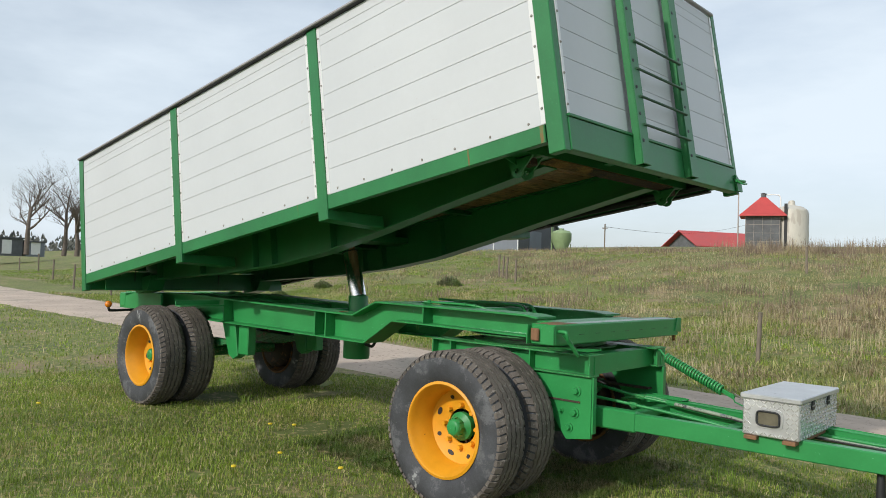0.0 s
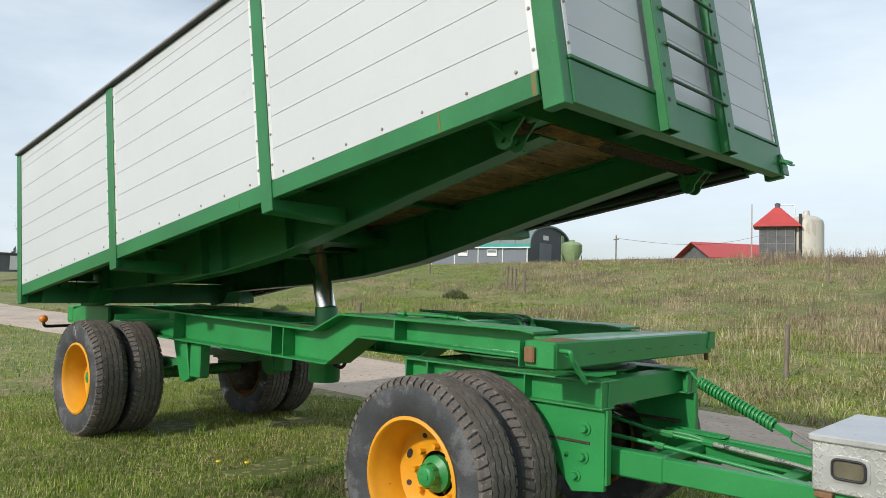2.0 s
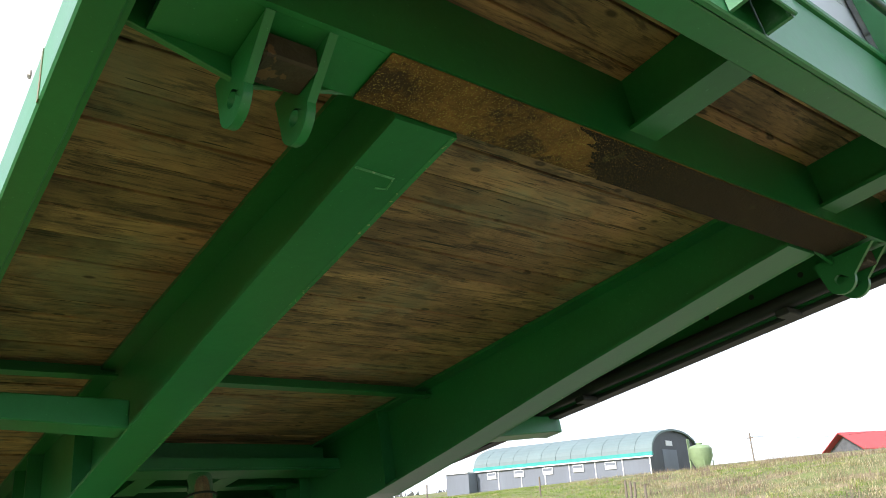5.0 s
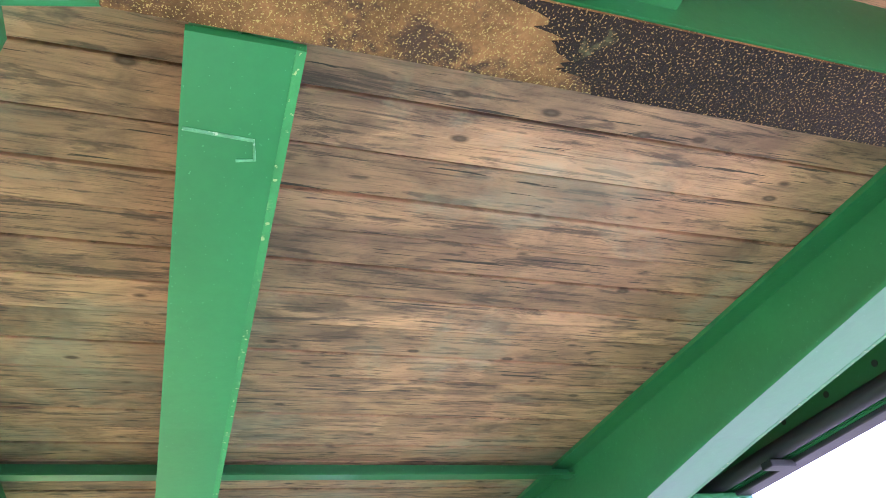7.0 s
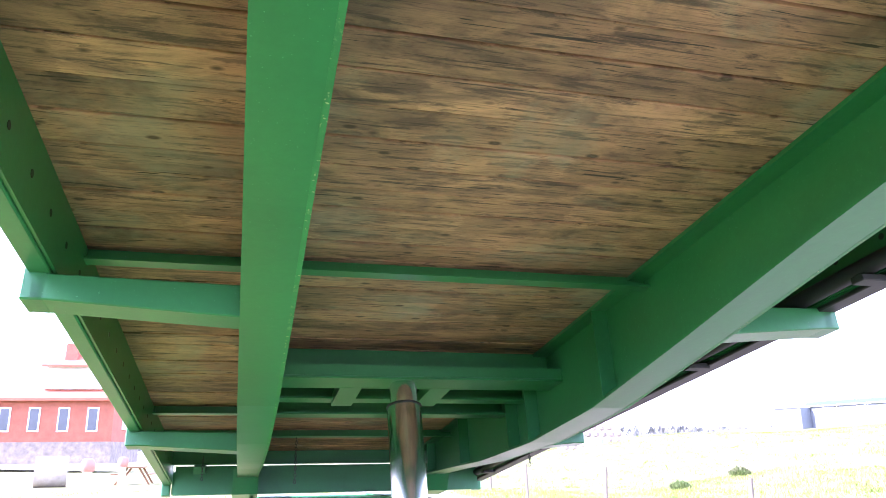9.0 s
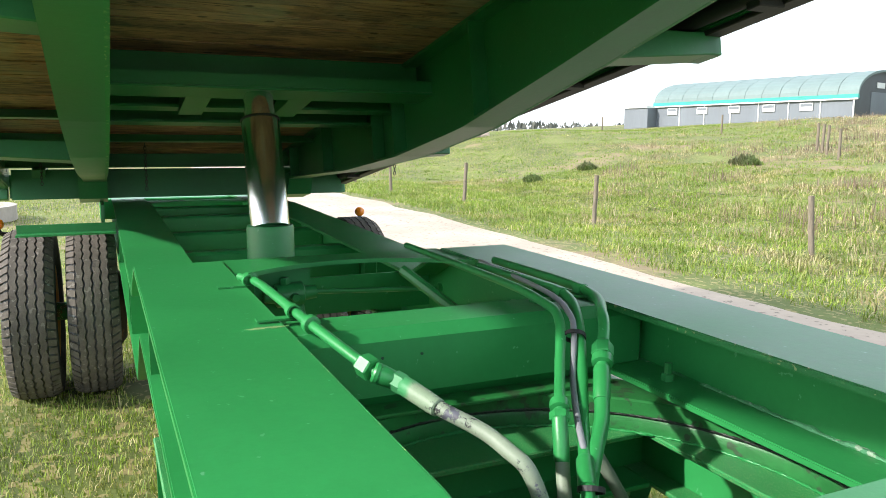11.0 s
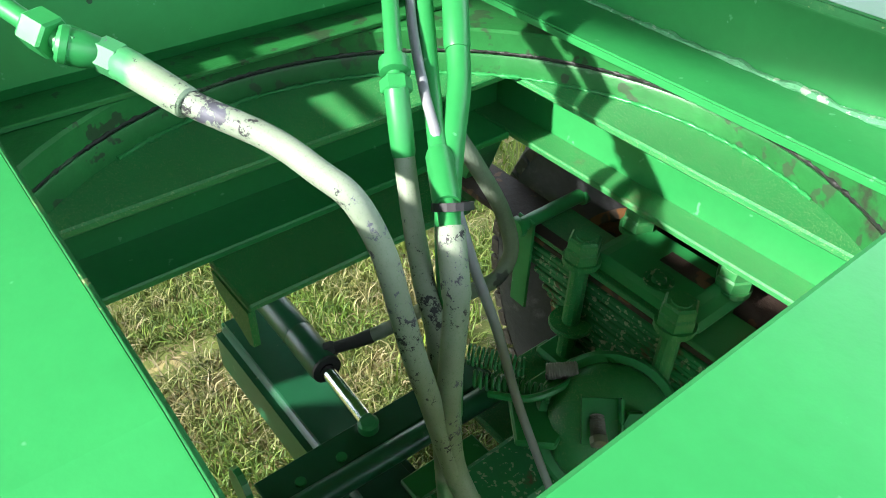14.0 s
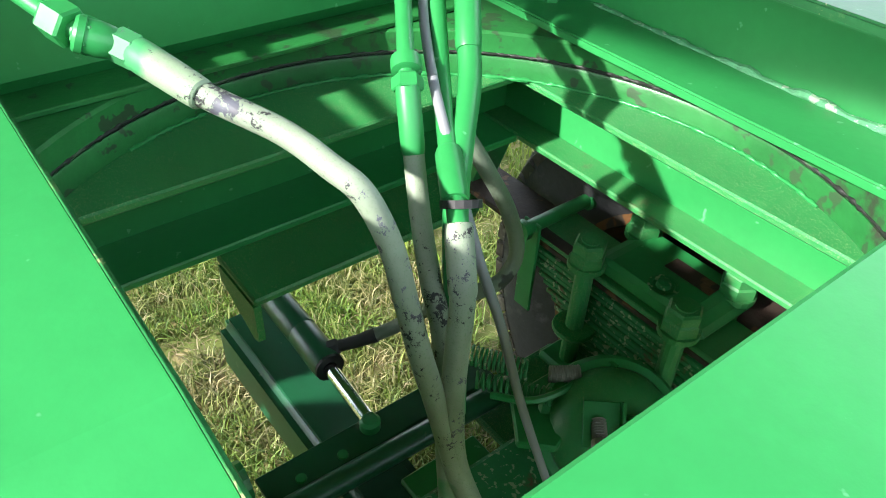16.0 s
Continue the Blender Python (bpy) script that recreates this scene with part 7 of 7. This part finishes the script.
tufts("hill_grass", scatter(14000, -48, 16, 10, 46, lambda x, y: dry_here(x, y) > 0.0 and bare_here(x, y) < 0.22 and noise.noise((x * 0.3, y * 0.3, 15.0)) > -0.33), (7, 16), (0.10, 0.22), (0.08, 0.17), 0.010, STRAW, "dry straw-coloured grass tufts over the upper slope", 4, 1.4)
tufts("meadow_grass", scatter(16000, -50, 14, 9.5, 40, lambda x, y: dry_here(x, y) < 0.10 and noise.noise((x * 0.3, y * 0.3, 15.0)) > -0.42), (7, 16), (0.10, 0.20), (0.05, 0.09), 0.010, MEADOW, "short fresh green meadow grass on the lower slope", 5, 1.4)
tufts("lower_slope_grass", scatter(9000, -24, -3, 5.4, 20, lambda x, y: y > road_far(x) + 0.15 and noise.noise((x * 0.5, y * 0.5, 27.0)) > -0.35 + 0.05 * (x + 14)), (10, 18), (0.08, 0.18), (0.05, 0.08), 0.006, MEADOW, "lush short green grass on the lower slope", 18, 1.5)
tufts("slope_grass", scatter(13000, -16, 18, 5.5, 22, lambda x, y: y > road_far(x) + 0.2 and x > -6 + 6 * noise.noise((x * 0.3, y * 0.3, 37.0)) and bare_here(x, y) < 0.25 and noise.noise((x * 0.5, y * 0.5, 25.0)) > -0.25), (8, 16), (0.08, 0.20), (0.08, 0.16), 0.008, STRAW, "mixed green and straw-coloured grass beside the track", 8, 1.4)
# taller clumps of fresh grass in the lawn
tufts("lawn_clumps", scatter(700, -9, 4.2, -4.5, 2.4, lambda x, y: off_road(x, y) and noise.noise((x * 0.9, y * 0.9, 12.0)) > -0.1), (14, 34), (0.03, 0.06), (0.06, 0.08), 0.0032, MEADOW, "taller fresh grass clumps in the lawn", 7, 1.0)
# tangled turf under the open dolly: green clumps, flattened straw between them
TURF = blade_material("turf_blades", [(0.0, (0.055, 0.115, 0.012)), (0.5, (0.12, 0.215, 0.025)), (0.85, (0.20, 0.28, 0.05)), (1.0, (0.34, 0.31, 0.15))], [(0.0, (0.07, 0.09, 0.02)), (0.5, (0.20, 0.19, 0.06)), (1.0, (0.40, 0.34, 0.20))], 3.0, 0.48, 0.62)
THATCH = blade_material("thatch_blades", [(0.0, (0.11, 0.095, 0.04)), (0.5, (0.23, 0.20, 0.095)), (1.0, (0.42, 0.35, 0.22))], [(0.0, (0.07, 0.07, 0.025)), (1.0, (0.20, 0.19, 0.08))], 4.0, 0.45, 0.6)
pts = scatter(60000, -1.9, 0.7, -0.8, 1.1, lambda x, y: noise.noise((x * 4.5, y * 4.5, 8.0)) + 0.5 * noise.noise((x * 13, y * 13, 3.0)) > -0.3)
field_of_blades("turf_grass", pts, [0.03 + 0.055 * rs_.rand() for p in pts], 0.0026, TURF, "tangled green grass clumps under the dolly", 6, 1.4)
pts = scatter(22000, -1.9, 0.7, -0.8, 1.1, lambda x, y: noise.noise((x * 4.5, y * 4.5, 8.0)) < 0.12)
field_of_blades("dry_thatch", pts, [0.02 + 0.02 * rs_.rand() for p in pts], 0.0022, THATCH, "flattened dry straw between the grass clumps", 16, 3.2)
# brown dead weeds over the upper slope, in patches
clumps = scatter(9000, -48, 18, 11, 48, lambda x, y: dry_here(x, y) > 0.10 and bare_here(x, y) < 0.3 and noise.noise((x * 0.2, y * 0.3, 6.0)) > -0.05)
pts, hs = [], []
for c in clumps:
    k, s_ = rs_.randint(5, 12), 0.12 + 0.2 * rs_.rand()
    hh = 0.22 + 0.25 * rs_.rand()
    for _ in range(k):
        pts.append((c[0] + rs_.normal(0, s_), c[1] + rs_.normal(0, s_), c[2]))
        hs.append(hh * rs_.uniform(0.5, 1.2))
field_of_blades("dead_weeds", pts, hs, 0.009, WEED, "brown dead weed stems standing in patches on the slope", 9, 0.35)
tufts("crest_weeds", scatter(1500, -14, 18, 36, 45, lambda x, y: noise.noise((x * 0.35, y * 0.35, 2.0)) > -0.2 - 0.02 * (x + 14)), (5, 11), (0.12, 0.25), (0.45, 0.5), 0.010, WEED, "tall dead weeds standing along the crest of the hill", 13, 0.3)
# tall bleached grass stems standing along the lower slope
tufts("bleached_stems", scatter(3000, -16, 12, 8.0, 30, lambda x, y: noise.noise((x * 0.4, y * 0.5, 41.0)) > 0.02 - 0.03 * (x + 5)), (6, 15), (0.06, 0.16), (0.22, 0.22), 0.0045, BLEACHED, "tall bleached dry grass stems on the lower slope", 17, 0.55)
# low dark green shrubs on the slope
SHRUB = blade_material("shrub_leaves", [(0.0, (0.09, 0.14, 0.04)), (1.0, (0.19, 0.25, 0.08))], [(0.0, (0.09, 0.09, 0.05)), (1.0, (0.19, 0.19, 0.09))], 0.6, 0.45, 0.6)
for i, (x, y, r) in enumerate(((-18.97, 20.25, 0.6), (-22.4, 13.6, 0.4), (-23.6, 16.8, 0.45))):
    n_ = 900
    ang, rad, hz = rs_.uniform(0, 6.283, n_), r * np.sqrt(rs_.rand(n_)), rs_.rand(n_)
    pts = [(x + rad[k] * math.cos(ang[k]), y + rad[k] * math.sin(ang[k]) * 0.8, ground_z(x, y) + 0.55 * r * hz[k] * (1 - (rad[k] / r) ** 2)) for k in range(n_)]
    ob = field_of_blades("shrub", pts, [0.10 + 0.12 * rs_.rand() for _ in pts], 0.016, SHRUB, "low dark green shrub on the grassy slope", 20 + i, 1.2)
    tagged(ob, "low dark green shrub on the grassy slope", "shrub", "shrubs on the slope")
    del ob["kind"]

# dandelions in the lawn
YEL = material("dandelion_petals", (0.75, 0.55, 0.02), 0.6, 0, 0.1, 50, 200, 0.0)
for x, y in ((-1.35, -1.75), (-2.2, -0.6), (-2.35, -0.75), (-1.5, -1.25), (-4.3, -2.0), (-0.9, -1.15)):
    z = ground_z(x, y)
    dn = thing("dandelion", "yellow dandelion flower in the grass", "flower", (x, y, z), group="dandelions")
    part("stem", tube([(0, 0, 0), (0.01, 0, 0.07)], 0.003, 5), LAWN, dn)
    part("flower", lathe([(0.0, 0.065), (0.012, 0.066), (0.021, 0.074), (0.017, 0.082), (0.0, 0.085)], 12, Matrix.Translation((0.01, 0, 0))), YEL, dn, smooth=50)
